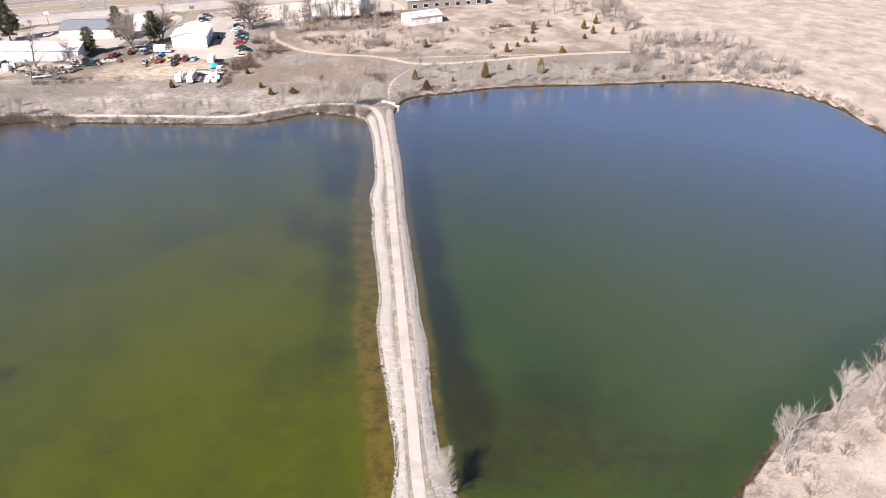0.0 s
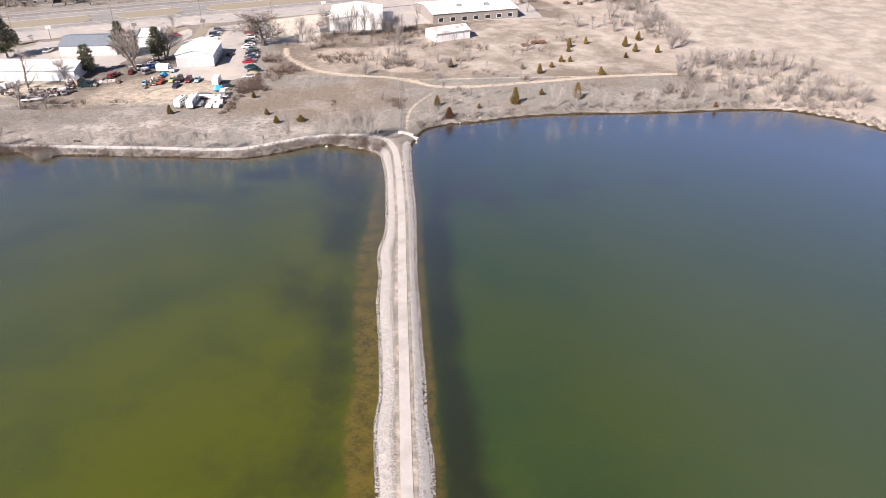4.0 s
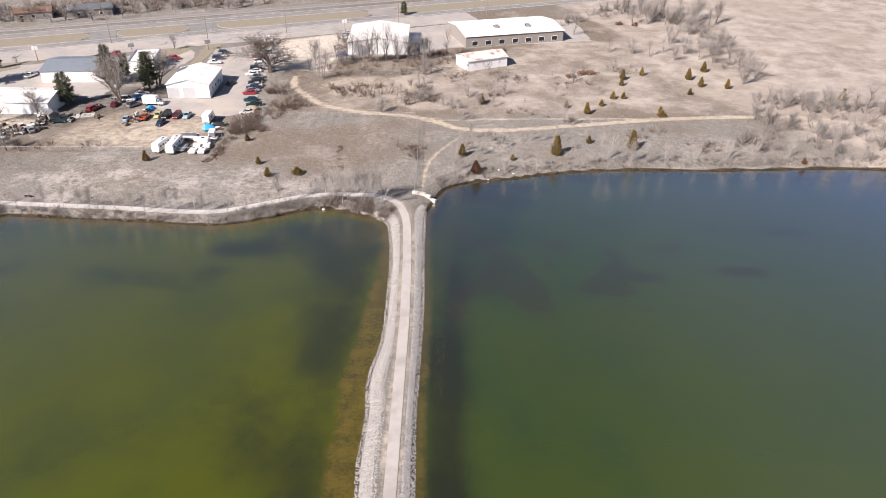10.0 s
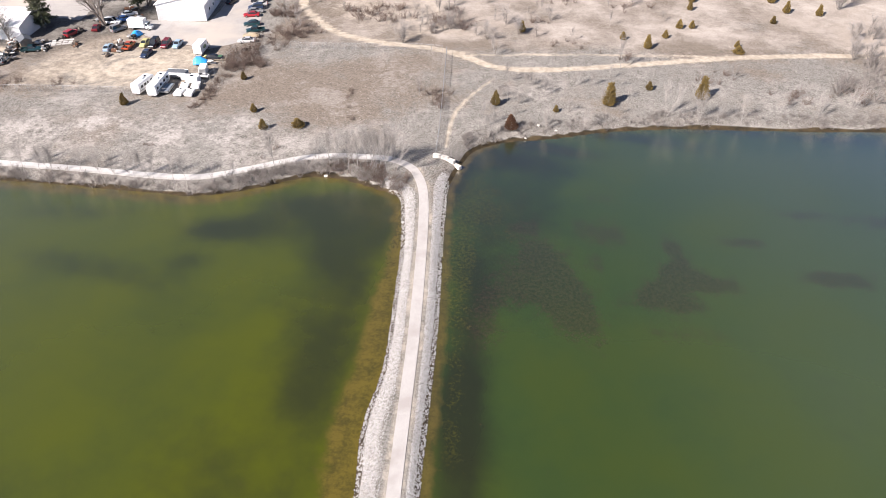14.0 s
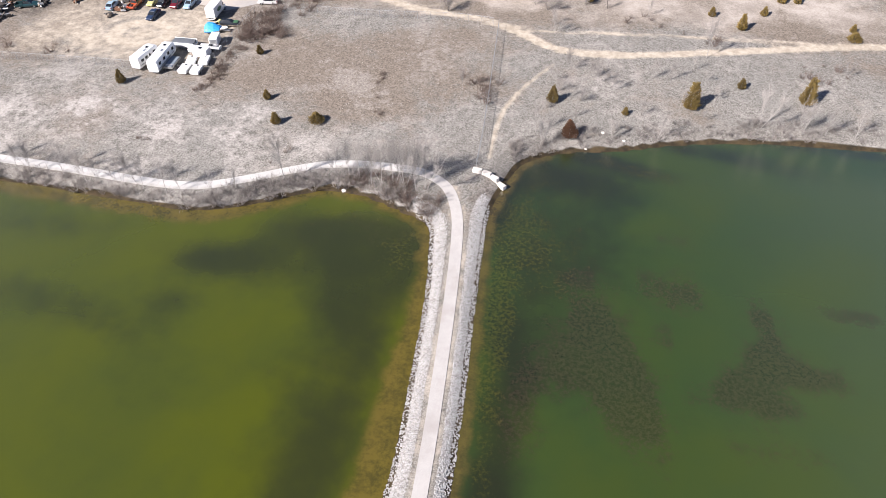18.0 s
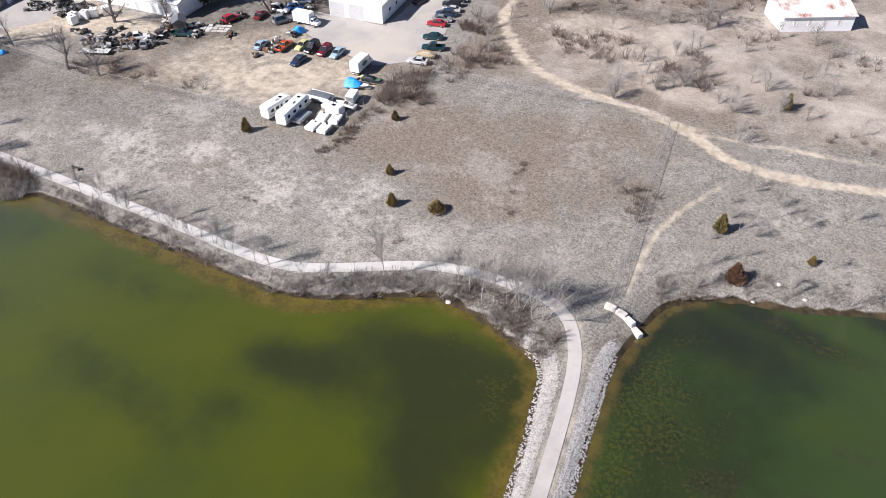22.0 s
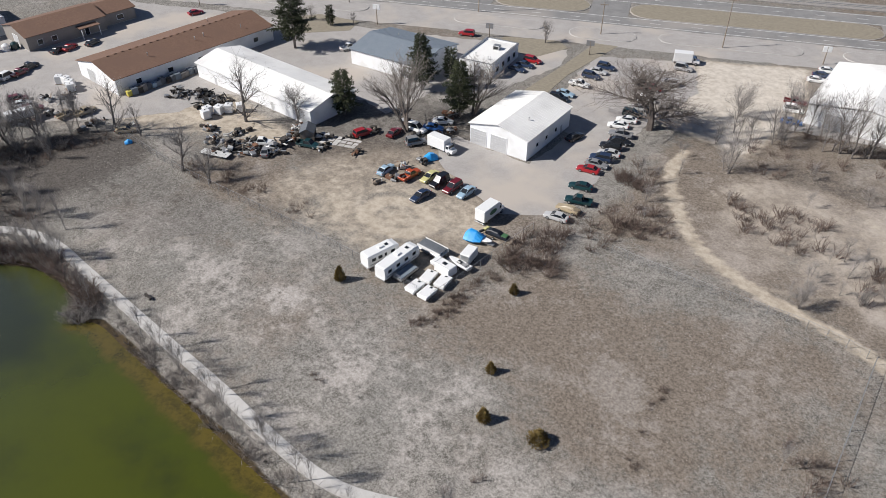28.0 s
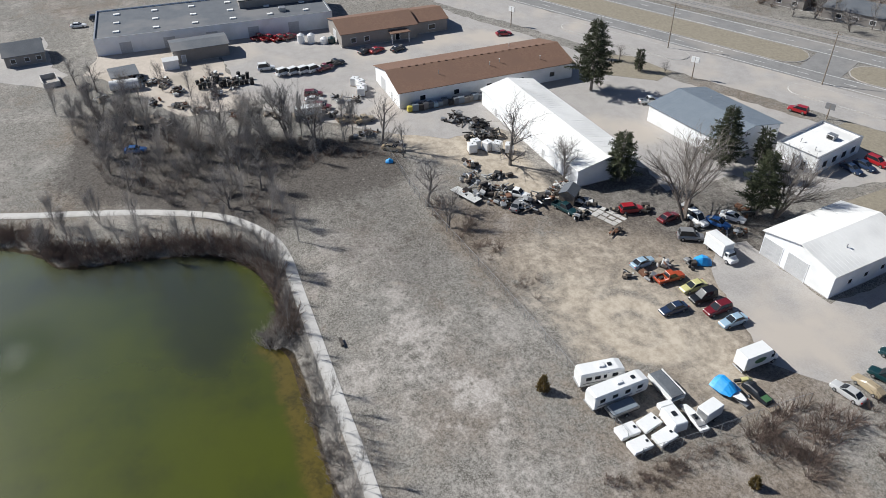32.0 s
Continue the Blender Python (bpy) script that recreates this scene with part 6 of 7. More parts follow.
for x, y, a in ((-67.4, 21.2, 90), (-64.8, 21.3, 92), (-67.3, 24.6, 101), (-64.6, 25.1, 99)):
    tent_trailer(x, y, a)
t = vehicle("truck_camper", -66.7, 27.9, 176, "white truck camper shell with a dark roof hatch", "camper")
part("shell", boxed(-2.1, -1.15, 0.3, 1.4, 1.15, 1.9, 0.12, (0.96, 0.92)), PAINT["white"], t)
part("overcab", boxed(1.3, -1.1, 1.1, 2.3, 1.1, 1.88, 0.12), PAINT["white"], t)
part("hatch", boxed(-0.6, -0.35, 1.9, 0.2, 0.35, 2.0, 0.03), M["glass"], t)
part("skid", boxed(-2.0, -0.6, 0.0, 2.0, 0.6, 0.3), M["wood"], t)
t = vehicle("small_boat", -65.4, 30.7, 176, "small white open boat on a trailer", "boat")
part("hull", hull([(-2.2, 0.62, 0.75, 0.45, 1.0), (0, 0.62, 0.8, 0.42, 1.0), (1.4, 0.35, 0.6, 0.5, 1.05), (2.4, 0.16, 0.2, 0.85, 1.12)]), PAINT["white"], t)
part("well", boxed(-1.9, -0.42, 1.0, 1.2, 0.42, 1.02), PAINT["grey"], t)
part("seat", boxed(-1.6, -0.6, 1.0, -1.0, 0.6, 1.12, 0.03), PAINT["grey"], t)
part("console", boxed(-0.3, -0.3, 1.0, 0.4, 0.3, 1.3, 0.04), M["glass"], t)
part("frame", boxed(-2.0, -0.35, 0.3, 3.0, 0.35, 0.42), M["steel"], t)
wheels(t, [(-0.4, -0.8), (-0.4, 0.8)], 0.28, 0.16)
t = vehicle("pontoon_boat", -70.8, 31.0, 0, "pontoon boat under a dark grey cover on a trailer", "boat")
t.matrix_world = pose(-71.5, 30.6, 1.71, 0, 0, 0)
part("deck", boxed(-2.7, -1.2, 0.95, 2.7, 1.2, 1.1, 0.04), PAINT["white"], t)
for s in (-1, 1):
    bm = bmesh.new()
    bmesh.ops.create_cone(bm, cap_ends=True, segments=12, radius1=0.32, radius2=0.32, depth=5.3, matrix=Matrix.Translation((0, s * 0.8, 0.62)) @ Matrix.Rotation(radians(90), 4, "Y"))
    part("pontoon", bm, M["steel"], t)
    part("rail", boxed(-2.6, s * 1.17 - 0.03, 1.1, 2.6, s * 1.17 + 0.03, 1.75), PAINT["white"], t)
part("cover", hull([(-2.5, 1.1, 0.95, 1.45, 1.7), (-1.3, 1.12, 0.9, 1.45, 1.85), (1.3, 1.12, 0.9, 1.45, 1.85), (2.5, 1.1, 0.95, 1.45, 1.68)]), M["grey_roof"], t, "dark grey canvas cover")
wheels(t, [(-0.5, -0.9), (-0.5, 0.9), (0.4, -0.9), (0.4, 0.9)], 0.28, 0.18)
t = vehicle("utility_trailer", -71.0, 22.9, 91, "dark open utility trailer with a mesh bed", "trailer")
part("bed", boxed(-2.2, -1.0, 0.5, 2.2, 1.0, 0.62), M["dark"], t)
for a in ((-2.2, -1.0, 2.2, -0.95), (-2.2, 0.95, 2.2, 1.0), (-2.2, -0.95, -2.15, 0.95), (2.15, -0.95, 2.2, 0.95)):
    part("side_rail", boxed(a[0], a[1], 0.62, a[2], a[3], 1.05), M["steel"], t)
part("cover", boxed(-2.05, -0.9, 1.0, 2.05, 0.9, 1.1, 0.03), M["blue_roof"], t, "dark blue tarpaulin")
wheels(t, [(0, -1.1), (0, 1.1)], 0.33, 0.2)
t = vehicle("cargo_trailer", -65.4, 33.1, 100, "small white enclosed cargo trailer", "trailer")
part("body", boxed(-1.6, -0.95, 0.45, 1.6, 0.95, 2.2, 0.06), PAINT["white"], t)
part("door", boxed(-1.66, -0.8, 0.55, -1.6, 0.8, 2.0), M["steel"], t)
part("hitch", boxed(1.55, -0.06, 0.4, 2.6, 0.06, 0.52), M["dark"], t)
wheels(t, [(0, -1.0), (0, 1.0)], 0.3, 0.18)
t = vehicle("covered_boat", -67.6, 38.5, 10, "boat under a bright blue tarpaulin on a trailer", "boat")
part("hull", hull([(-2.4, 0.7, 0.85, 0.4, 0.95), (0.5, 0.7, 0.9, 0.4, 0.95), (2.0, 0.3, 0.6, 0.5, 1.0), (2.8, 0.15, 0.2, 0.8, 1.05)]), PAINT["white"], t)
part("tarpaulin", hull([(-2.3, 1.5, 0.6, 0.5, 1.5), (-1.5, 1.6, 0.5, 0.5, 2.2), (-0.2, 1.6, 0.4, 0.55, 2.1), (1.1, 1.2, 0.3, 0.8, 1.3)]), mat("bright_blue_tarpaulin", (0.012, 0.24, 0.60), (0.03, 0.33, 0.75), 3, 0.45, 0.4), t, "bright blue tarpaulin")
part("frame", boxed(-2.3, -0.4, 0.3, 3.3, 0.4, 0.4), M["steel"], t)
wheels(t, [(-0.4, -0.9), (-0.4, 0.9)], 0.28, 0.16)
t = vehicle("racing_sled", -68.3, 41.8, 74, "yellow and black snowmobile", "snowmobile")
part("cowl", hull([(-0.4, 0.35, 0.3, 0.3, 0.8), (0.6, 0.42, 0.32, 0.3, 0.95), (1.3, 0.3, 0.15, 0.35, 0.6)]), PAINT["yellow"], t)
part("seat", boxed(-1.4, -0.22, 0.35, -0.3, 0.22, 0.75, 0.06), M["dark"], t)
for s in (-1, 1):
    part("ski", boxed(0.3, s * 0.45 - 0.07, 0, 1.5, s * 0.45 + 0.07, 0.06), M["steel"], t)
t = vehicle("racing_car", -65.4, 41.6, 5, "green and black stripped stock car on a trailer", "car")
part("body", hull([(-2.2, 0.8, 0.7, 0.55, 1.1), (-1.2, 0.9, 0.6, 0.5, 1.55), (0.3, 0.9, 0.6, 0.5, 1.5), (1.0, 0.88, 0.75, 0.5, 1.1), (2.2, 0.8, 0.7, 0.55, 0.95)]), PAINT["black"], t)
part("bonnet", boxed(0.9, -0.6, 1.08, 2.0, 0.6, 1.14, 0.02), PAINT["green"], t)
part("frame", boxed(-2.5, -0.9, 0.38, 3.2, 0.9, 0.5), M["wood"], t)
wheels(t, [(-0.4, -1.0), (-0.4, 1.0)], 0.3, 0.18)
t = vehicle("tan_camper_shell", -60.1, 57.0, 183, "covered tan convertible on flat tyres", "car")
part("body", hull([(-2.3, 0.82, 0.7, 0.3, 0.95), (-1.2, 0.9, 0.6, 0.3, 1.4), (0.3, 0.9, 0.6, 0.3, 1.38), (1.2, 0.88, 0.76, 0.3, 1.0), (2.3, 0.8, 0.7, 0.35, 0.8)]), PAINT["tan"], t)
wheels(t, [(1.4, -0.8), (1.4, 0.8), (-1.4, -0.8), (-1.4, 0.8)], 0.32, 0.2)


# ---- scrap and stores ----
def scrap(name, x, y, turn, sx, sy, sz, n, mats, label, seed, group=""):
    """A heap of separate beams, plates, drums and boxes."""
    r = random.Random(seed)
    t = thing(name, pose(x, y, 1.7, 0, 0, turn), label, "scrap", group)
    for k in range(n):
        bm = bmesh.new()
        kind = r.random()
        if kind < 0.4:
            box(bm, -r.uniform(0.5, 1.6), -0.12, -0.08, r.uniform(0.5, 1.6), 0.12, 0.08)
            nm = "beam"
        elif kind < 0.7:
            box(bm, -r.uniform(0.3, 0.8), -r.uniform(0.3, 0.7), -0.2, r.uniform(0.3, 0.8), r.uniform(0.3, 0.7), r.uniform(0.1, 0.5), 0.04)
            nm = "crate"
        elif kind < 0.85:
            bmesh.ops.create_cone(bm, cap_ends=True, segments=10, radius1=0.3, radius2=0.3, depth=0.85)
            nm = "drum"
        else:
            b2 = wheel_mesh(0.35, 0.22, n=10)
            me = bpy.data.meshes.new("old_tyre")
            b2.to_mesh(me)
            b2.free()
            bm.from_mesh(me)
            nm = "old_tyre"
        bmesh.ops.rotate(bm, verts=bm.verts, cent=(0, 0, 0), matrix=Euler((r.uniform(-0.4, 0.4), r.uniform(-0.4, 0.4), r.uniform(0, 3.1))).to_matrix())
        u, v = r.gauss(0, 0.4), r.gauss(0, 0.4)
        bmesh.ops.translate(bm, verts=bm.verts, vec=(sx / 2 * max(-1, min(1, u)), sy / 2 * max(-1, min(1, v)), 0.3 + max(0, sz * (1 - u * u - v * v)) * r.random()))
        part(nm, bm, M["dark"] if nm == "old_tyre" else r.choice(mats), t)
    return t


M["scrap_dark"] = mat("oily_dark_iron", (0.03, 0.027, 0.025), (0.085, 0.07, 0.06), 1.5, 0.7, 0.2, metal=0.2)
M["scrap_rust"] = mat("rusted_iron", (0.10, 0.045, 0.025), (0.20, 0.10, 0.06), 1.5, 0.9, 0.3)
M["scrap_pale"] = mat("dusty_white_panels", (0.42, 0.42, 0.41), (0.62, 0.62, 0.6), 1.5, 0.7)
DK, MX = [M["scrap_dark"], M["dark"], M["scrap_dark"], M["steel"]], [M["scrap_dark"], M["scrap_dark"], M["dark"], M["scrap_pale"], M["scrap_rust"], M["wood"], M["steel"], M["steel"]]
for k, (x, y, sx, sy, sz, n) in enumerate(((-157.5, 40.5, 7, 6, 1.5, 44), (-152.5, 43.5, 7, 5, 1.5, 44), (-148.0, 40.8, 6, 4.5, 1.2, 34), (-146.5, 44.5, 5, 4, 1.2, 26))):
    scrap("truck_frame_stack", x, y, 30 * k, sx, sy, sz, n, DK, "stack of black truck frames and axles in the yard", 100 + k, "stacked truck frames")
for k, (x, y, sx, sy, sz, n) in enumerate(((-137.5, 33.5, 6, 3, 0.8, 20), (-126.5, 28.5, 5, 3, 0.8, 16), (-122.8, 33, 8, 4, 1.3, 36), (-119.5, 38.5, 7, 4, 1.3, 34), (-126.5, 31, 6, 3, 1.0, 24), (-121, 46, 5, 4, 1.3, 28), (-104, 63, 5, 3, 1.0, 20), (-98.5, 72, 6, 3, 1.0, 22), (-124.5, 35.5, 8, 4, 1.0, 26), (-120, 41.5, 6, 3, 0.9, 20), (-115, 46.5, 5, 3, 0.8, 18), (-131, 36.5, 6, 2.5, 0.7, 16),
                                           (-104.5, 47, 3, 2, 0.5, 8), (-92.8, 48.4, 3, 3, 1.3, 16), (-91, 44.6, 1.6, 4, 0.8, 12), (-93.3, 41.1, 1.6, 1.6, 0.7, 6), (-90.9, 52.4, 3, 2, 1.0, 10), (-128, 32, 5, 3, 1.2, 22), (-118, 36, 5, 3, 1.0, 20), (-112, 44, 5, 3, 0.8, 16), (-121.5, 45.5, 4, 3, 1.0, 18), (-132.5, 31, 4, 3, 1.2, 18), (-108, 56, 4, 2, 0.8, 12), (-99, 60, 4, 2, 0.7, 12), (-95.5, 63.5, 4, 2, 0.7, 12), (-180, 18, 4, 3, 1, 14), (-172, 15, 5, 2, 0.8, 14), (-152.5, 22.5, 5, 2, 0.6, 10), (-160, 18.5, 7, 2.5, 0.8, 16), (-206.5, -8, 8, 3, 1.6, 30),
                                           (-201, -3, 7, 3, 1.4, 24), (-210, -20, 7, 3, 0.9, 20), (-186, -22, 8, 3, 0.8, 18), (-216, -26, 8, 3, 0.8, 18), (-110, 51, 4, 2, 0.6, 10), (-94.8, 66.5, 4, 3, 0.7, 12), (-262, -30, 8, 5, 0.8, 16),
                                           (-178, 22, 8, 3, 0.8, 16), (-196, -9, 6, 3, 1.2, 22))):
    scrap("scrap_heap", x, y, 23 * k, sx, sy, sz, n, MX, "heap of mixed scrap parts, planks and drums", 200 + k, "scrap heaps")


def tote(x, y, turn, colour, label, s=1.0):
    t = thing("bulk_container", pose(x, y, 1.71, 0, 0, turn), label, "container", "bulk containers")
    part("pallet", boxed(-0.6 * s, -0.6 * s, 0, 0.6 * s, 0.6 * s, 0.14), M["wood"], t)
    part("tank", boxed(-0.55 * s, -0.55 * s, 0.15, 0.55 * s, 0.55 * s, 1.25 * s, 0.08), colour, t)
    part("cap", boxed(-0.12, -0.12, 1.25 * s, 0.12, 0.12, 1.32 * s, 0.02), M["dark"], t)


M["mustard"] = mat("mustard_plastic", (0.42, 0.36, 0.05), (0.52, 0.45, 0.08), 2, 0.6)
r = random.Random(77)
for k in range(15):
    tote(-166.6 + r.uniform(-0.4, 0.4) + 0.12 * k, 32.2 + k * 1.3, r.uniform(-8, 8), M["mustard"] if k < 1 else r.choice([M["tan_wall"], M["grey_roof"], PAINT["ltblue"], M["blue_roof"], M["scrap_dark"]]), "caged bulk container on a pallet beside the workshop", r.uniform(1.0, 1.5))
for k, (x, y) in enumerate(((-143.5, 38.2), (-141.8, 40.2), (-140.6, 42.0), (-138.8, 44.0), (-142.4, 36.8), (-184.5, 26.0), (-182, 25.5), (-186.5, 25.2), (-180, 24.6))):
    tote(x, y, 20 * k, PAINT["white"], "white wrapped bulk bag on a pallet", 1.7)
for k, (x, y) in enumerate(((-221.0, 20.6), (-219.8, 23.4), (-217.6, 26.6), (-217.0, 28.8))):
    t = thing("storage_tank", pose(x, y, 1.72, 0, 0, 100), "upright white plastic storage tank" if k < 3 else "teal plastic storage tank", "tank", "storage tanks")
    bm = bmesh.new()
    bmesh.ops.create_cone(bm, cap_ends=True, segments=16, radius1=1.1, radius2=1.1, depth=2.4 if k < 2 else 1.5, matrix=Matrix.Translation((0, 0, 1.2 if k < 2 else 0.75)))
    part("shell", bm, PAINT["white"] if k < 3 else PAINT["teal"], t, smooth=False)
    bm = bmesh.new()
    bmesh.ops.create_cone(bm, cap_ends=True, segments=16, radius1=1.1, radius2=0.3, depth=0.5, matrix=Matrix.Translation((0, 0, 2.65 if k < 2 else 1.75)))
    part("dome", bm, PAINT["white"] if k < 3 else PAINT["teal"], t)
t = thing("tanker_body", pose(-211, -30, 1.71, 0, 0, 85), "white horizontal tank lying among brush", "tank")
bm = bmesh.new()
bmesh.ops.create_cone(bm, cap_ends=True, segments=18, radius1=1.3, radius2=1.3, depth=7, matrix=Matrix.Translation((0, 0, 1.5)) @ Matrix.Rotation(radians(90), 4, "Y"))
part("shell", bm, PAINT["white"], t)
for x in (-2, 2):
    part("cradle", boxed(x - 0.2, -1.1, 0, x + 0.2, 1.1, 0.7), M["wood"], t)
for k, (x, y) in enumerate(((-190, -29), (-187.5, -27), (-174.5, 9.2))):
    t = thing("flatbed_trailer", pose(x, y, 1.71, 0, 0, 82), "long weathered flatbed trailer" if k < 2 else "white enclosed livestock trailer", "trailer", "long trailers")
    part("deck", boxed(-4, -1.2, 0.9, 4, 1.2, 1.05), M["wood"], t)
    part("frame", boxed(-4, -0.5, 0.6, 4.6, 0.5, 0.9), M["dark"], t)
    if k == 2:
        part("body", boxed(-3.2, -1.1, 1.05, 3.2, 1.1, 2.9, 0.12), PAINT["white"], t)
    wheels(t, [(-2.5, -1.0), (-2.5, 1.0), (-1.5, -1.0), (-1.5, 1.0)], 0.42, 0.25)
t = thing("flatbed_trailer", pose(-127.0, 27.6, 1.71, 0, 0, 20), "weathered flatbed with pale planks beside the fence", "trailer", "long trailers")
part("frame", boxed(-3.4, -0.9, 0.5, 3.4, 0.9, 0.7), M["dark"], t)
for k in range(6):
    part("plank", boxed(-3.4, -1.05 + k * 0.36, 0.7, 3.4, -0.75 + k * 0.36, 0.78), M["scrap_pale"], t)
wheels(t, [(-1, -1.0), (-1, 1.0)], 0.36, 0.2)
t = thing("garden_shed", pose(-117.3, 45.2, 1.7, 0, 0, 40), "small weathered shed with a grey roof", "shed")
shell(t, 3.0, 3.6, 2.2, 0.8, M["wood"], M["grey_roof"], 0.2)
t = thing("garden_shed", pose(-220.0, -17.0, 1.7, 0, 0, 0), "small white shed beside the taupe shed", "shed")
shell(t, 3.0, 4.0, 2.4, 0.6, M["white_wall"], M["white_roof"], 0.15)
t = thing("tarp_bundle", pose(-90.6, 54.9, 1.71, 0, 0, 60), "blue tarpaulin over a low stack", "tarpaulin")
part("tarpaulin", hull([(-1.4, 0.9, 0.5, 0, 0.9), (-0.3, 1.1, 0.6, 0, 1.5), (0.6, 1.1, 0.5, 0, 1.3), (1.4, 0.9, 0.4, 0, 0.7)]), bpy.data.materials["bright_blue_tarpaulin"], t)
t = thing("tarp_bundle", pose(-146.4, 19.0, gz(-146.4, 19.0), 0, 0, 60), "small blue and white bundle by the fence", "tarpaulin")
part("tarpaulin", hull([(-0.8, 0.6, 0.3, 0, 0.5), (0, 0.7, 0.4, 0, 0.9), (0.8, 0.5, 0.3, 0, 0.5)]), bpy.data.materials["bright_blue_tarpaulin"], t)
# stacked tyres and rough storage behind the factory
TYRE_ME = bpy.data.meshes.new("tyre")
bm = wheel_mesh(0.5, 0.3, n=12)
bmesh.ops.rotate(bm, verts=bm.verts, cent=(0, 0, 0), matrix=Matrix.Rotation(radians(90), 3, "X"))
bm.to_mesh(TYRE_ME)
bm.free()
TYRE_ME.materials.append(M["dark"])
r = random.Random(12)
for k in range(22):
    t = thing("tyre_stack", pose(-208.5 + (k % 2) * 3.2 + r.uniform(-0.5, 0.5) + 0.1 * k, -13 + (k // 2) * 1.3 + r.uniform(-0.3, 0.3), 1.72, 0, 0, r.uniform(0, 90)), "leaning stack of black truck tyres", "tyres", "tyre stacks", unshifted=True)
    for j in range(r.randint(3, 7)):
        ob = mesh_part("tyre", TYRE_ME, None, t)
        ob.location = (r.uniform(-0.08, 0.08), r.uniform(-0.08, 0.08), 0.15 + 0.3 * j)
t = thing("storage_lean_to", pose(-219.5, -30.0, 1.71, 0, 0, 4), "dark-roofed open lean-to with timber posts", "shed", unshifted=True)
part("roof", boxed(-3.8, -3.6, 2.5, 3.8, 3.6, 2.65, 0.03), M["grey_roof"], t)
for x in (-3.5, 3.5):
    for y in (-3.3, 0, 3.3):
        part("post", boxed(x - 0.09, y - 0.09, 0, x + 0.09, y + 0.09, 2.5), M["wood"], t)
part("back_panel", boxed(-3.7, -3.4, 0, -3.6, 3.4, 2.4), M["wood"], t)
t = thing("concrete_bin", pose(-226.5, -48.2, 1.71, 0, 0, 10), "low pale concrete bin with open top", "bin", unshifted=True)
for a in ((-3.5, -2, 3.5, -1.8), (-3.5, 1.8, 3.5, 2), (-3.5, -1.8, -3.3, 1.8), (3.3, -1.8, 3.5, 1.8)):
    part("side", boxed(a[0], a[1], 0, a[2], a[3], 1.3, 0.02), M["concrete"], t)
for k, (x, y, sx, sy, n) in enumerate(((-203.5, -18, 6, 3, 20), (-194, -18.5, 5, 4, 20), (-189, -14, 5, 3, 16), (-212, -23, 6, 3, 20), (-199, -24, 6, 3, 16), (-183, -7, 6, 2, 16), (-178, 2, 6, 2, 16), (-172, 10, 5, 2, 14), (-207, -36, 5, 3, 14), (-216, -40, 5, 3, 12))):
    scrap("scrap_heap", x, y, 37 * k, sx, sy, 0.9, n, MX, "heap of mixed scrap parts, planks and drums", 300 + k, "scrap heaps")
# broken slab patch
t = thing("concrete_patch", pose(-110.5, 48.5, 1.7, 0, 0, 20), "broken pale concrete slab in the dirt", "slab")
r = random.Random(9)
for i in range(6):
    for j in range(3):
        part("piece", boxed(-4.5 + i * 1.5, -2 + j * 1.4, -0.05, -4.5 + i * 1.5 + r.uniform(1.0, 1.45), -2 + j * 1.4 + r.uniform(0.9, 1.35), 0.05 + r.uniform(0, 0.05)), M["concrete"], t)
# old farm implements in the eastern field
for k, (x, y, a) in enumerate(((49.5, 92.5, 15), (54, 96, 20), (57.5, 96.5, 10), (80, 166, 30), (87, 164.5, 60))):
    t = thing("farm_implement", pose(x, y, gz(x, y), 0, 0, a), "rusty red farm implement standing in dead grass", "implement", "farm implements")
    part("frame", boxed(-1.8, -0.9, 0.5, 1.8, 0.9, 0.7, 0.03), M["scrap_rust"], t)
    part("hopper", boxed(-1.2, -0.7, 0.7, 1.0, 0.7, 1.4, 0.08, (1.0, 0.7)), M["scrap_rust"], t)
    part("drawbar", boxed(1.8, -0.08, 0.45, 3.4, 0.08, 0.6), M["scrap_rust"], t)
    wheels(t, [(-0.8, -1.1), (-0.8, 1.1)], 0.5, 0.22)

# ---- fences ----
def chain_fence(name, pts, label, height=1.8, gap=3.0, rails=True):
    t = thing(name, pose(0, 0, 0), label, "fence")
    line = align_to_view(spline(pts, False, 12))
    seg = np.hypot(*np.diff(line, axis=0).T)
    s = np.r_[0, np.cumsum(seg)]
    spots = [np.array([np.interp(u, s, line[:, 0]), np.interp(u, s, line[:, 1])]) for u in np.arange(0, s[-1], gap)]
    n = Net()
    n.tube(Vector((0, 0, 0)), Vector((0, 0, height)), 0.045, 0.045, 6)
    me = n.mesh("post", M["steel"])
    for p in spots:
        ob = new("post", me)
        ob.parent = t
        ob.location = (p[0], p[1], gz(p[0], p[1]) - 0.05)
    wire = Net()
    for a, b in zip(spots, spots[1:]):
        za, zb = gz(*a), gz(*b)
        A, B = Vector((*a, za)), Vector((*b, zb))
        if rails:
            wire.tube(A + Vector((0, 0, height)), B + Vector((0, 0, height)), 0.028, 0.028, 4)
        m = 4
        for i in range(m):
            for lo, hi in ((0.05, height), (height, 0.05)):
                wire.tube(A.lerp(B, i / m) + Vector((0, 0, lo)), A.lerp(B, (i + 1) / m) + Vector((0, 0, hi)), 0.009, 0.009, 3)
        for z in (0.3, 0.7, 1.1, 1.5):
            wire.tube(A + Vector((0, 0, z)), B + Vector((0, 0, z)), 0.005, 0.005, 3)
    mesh_part("mesh_wire", wire.mesh("mesh_wire", M["steel"]), None, t)


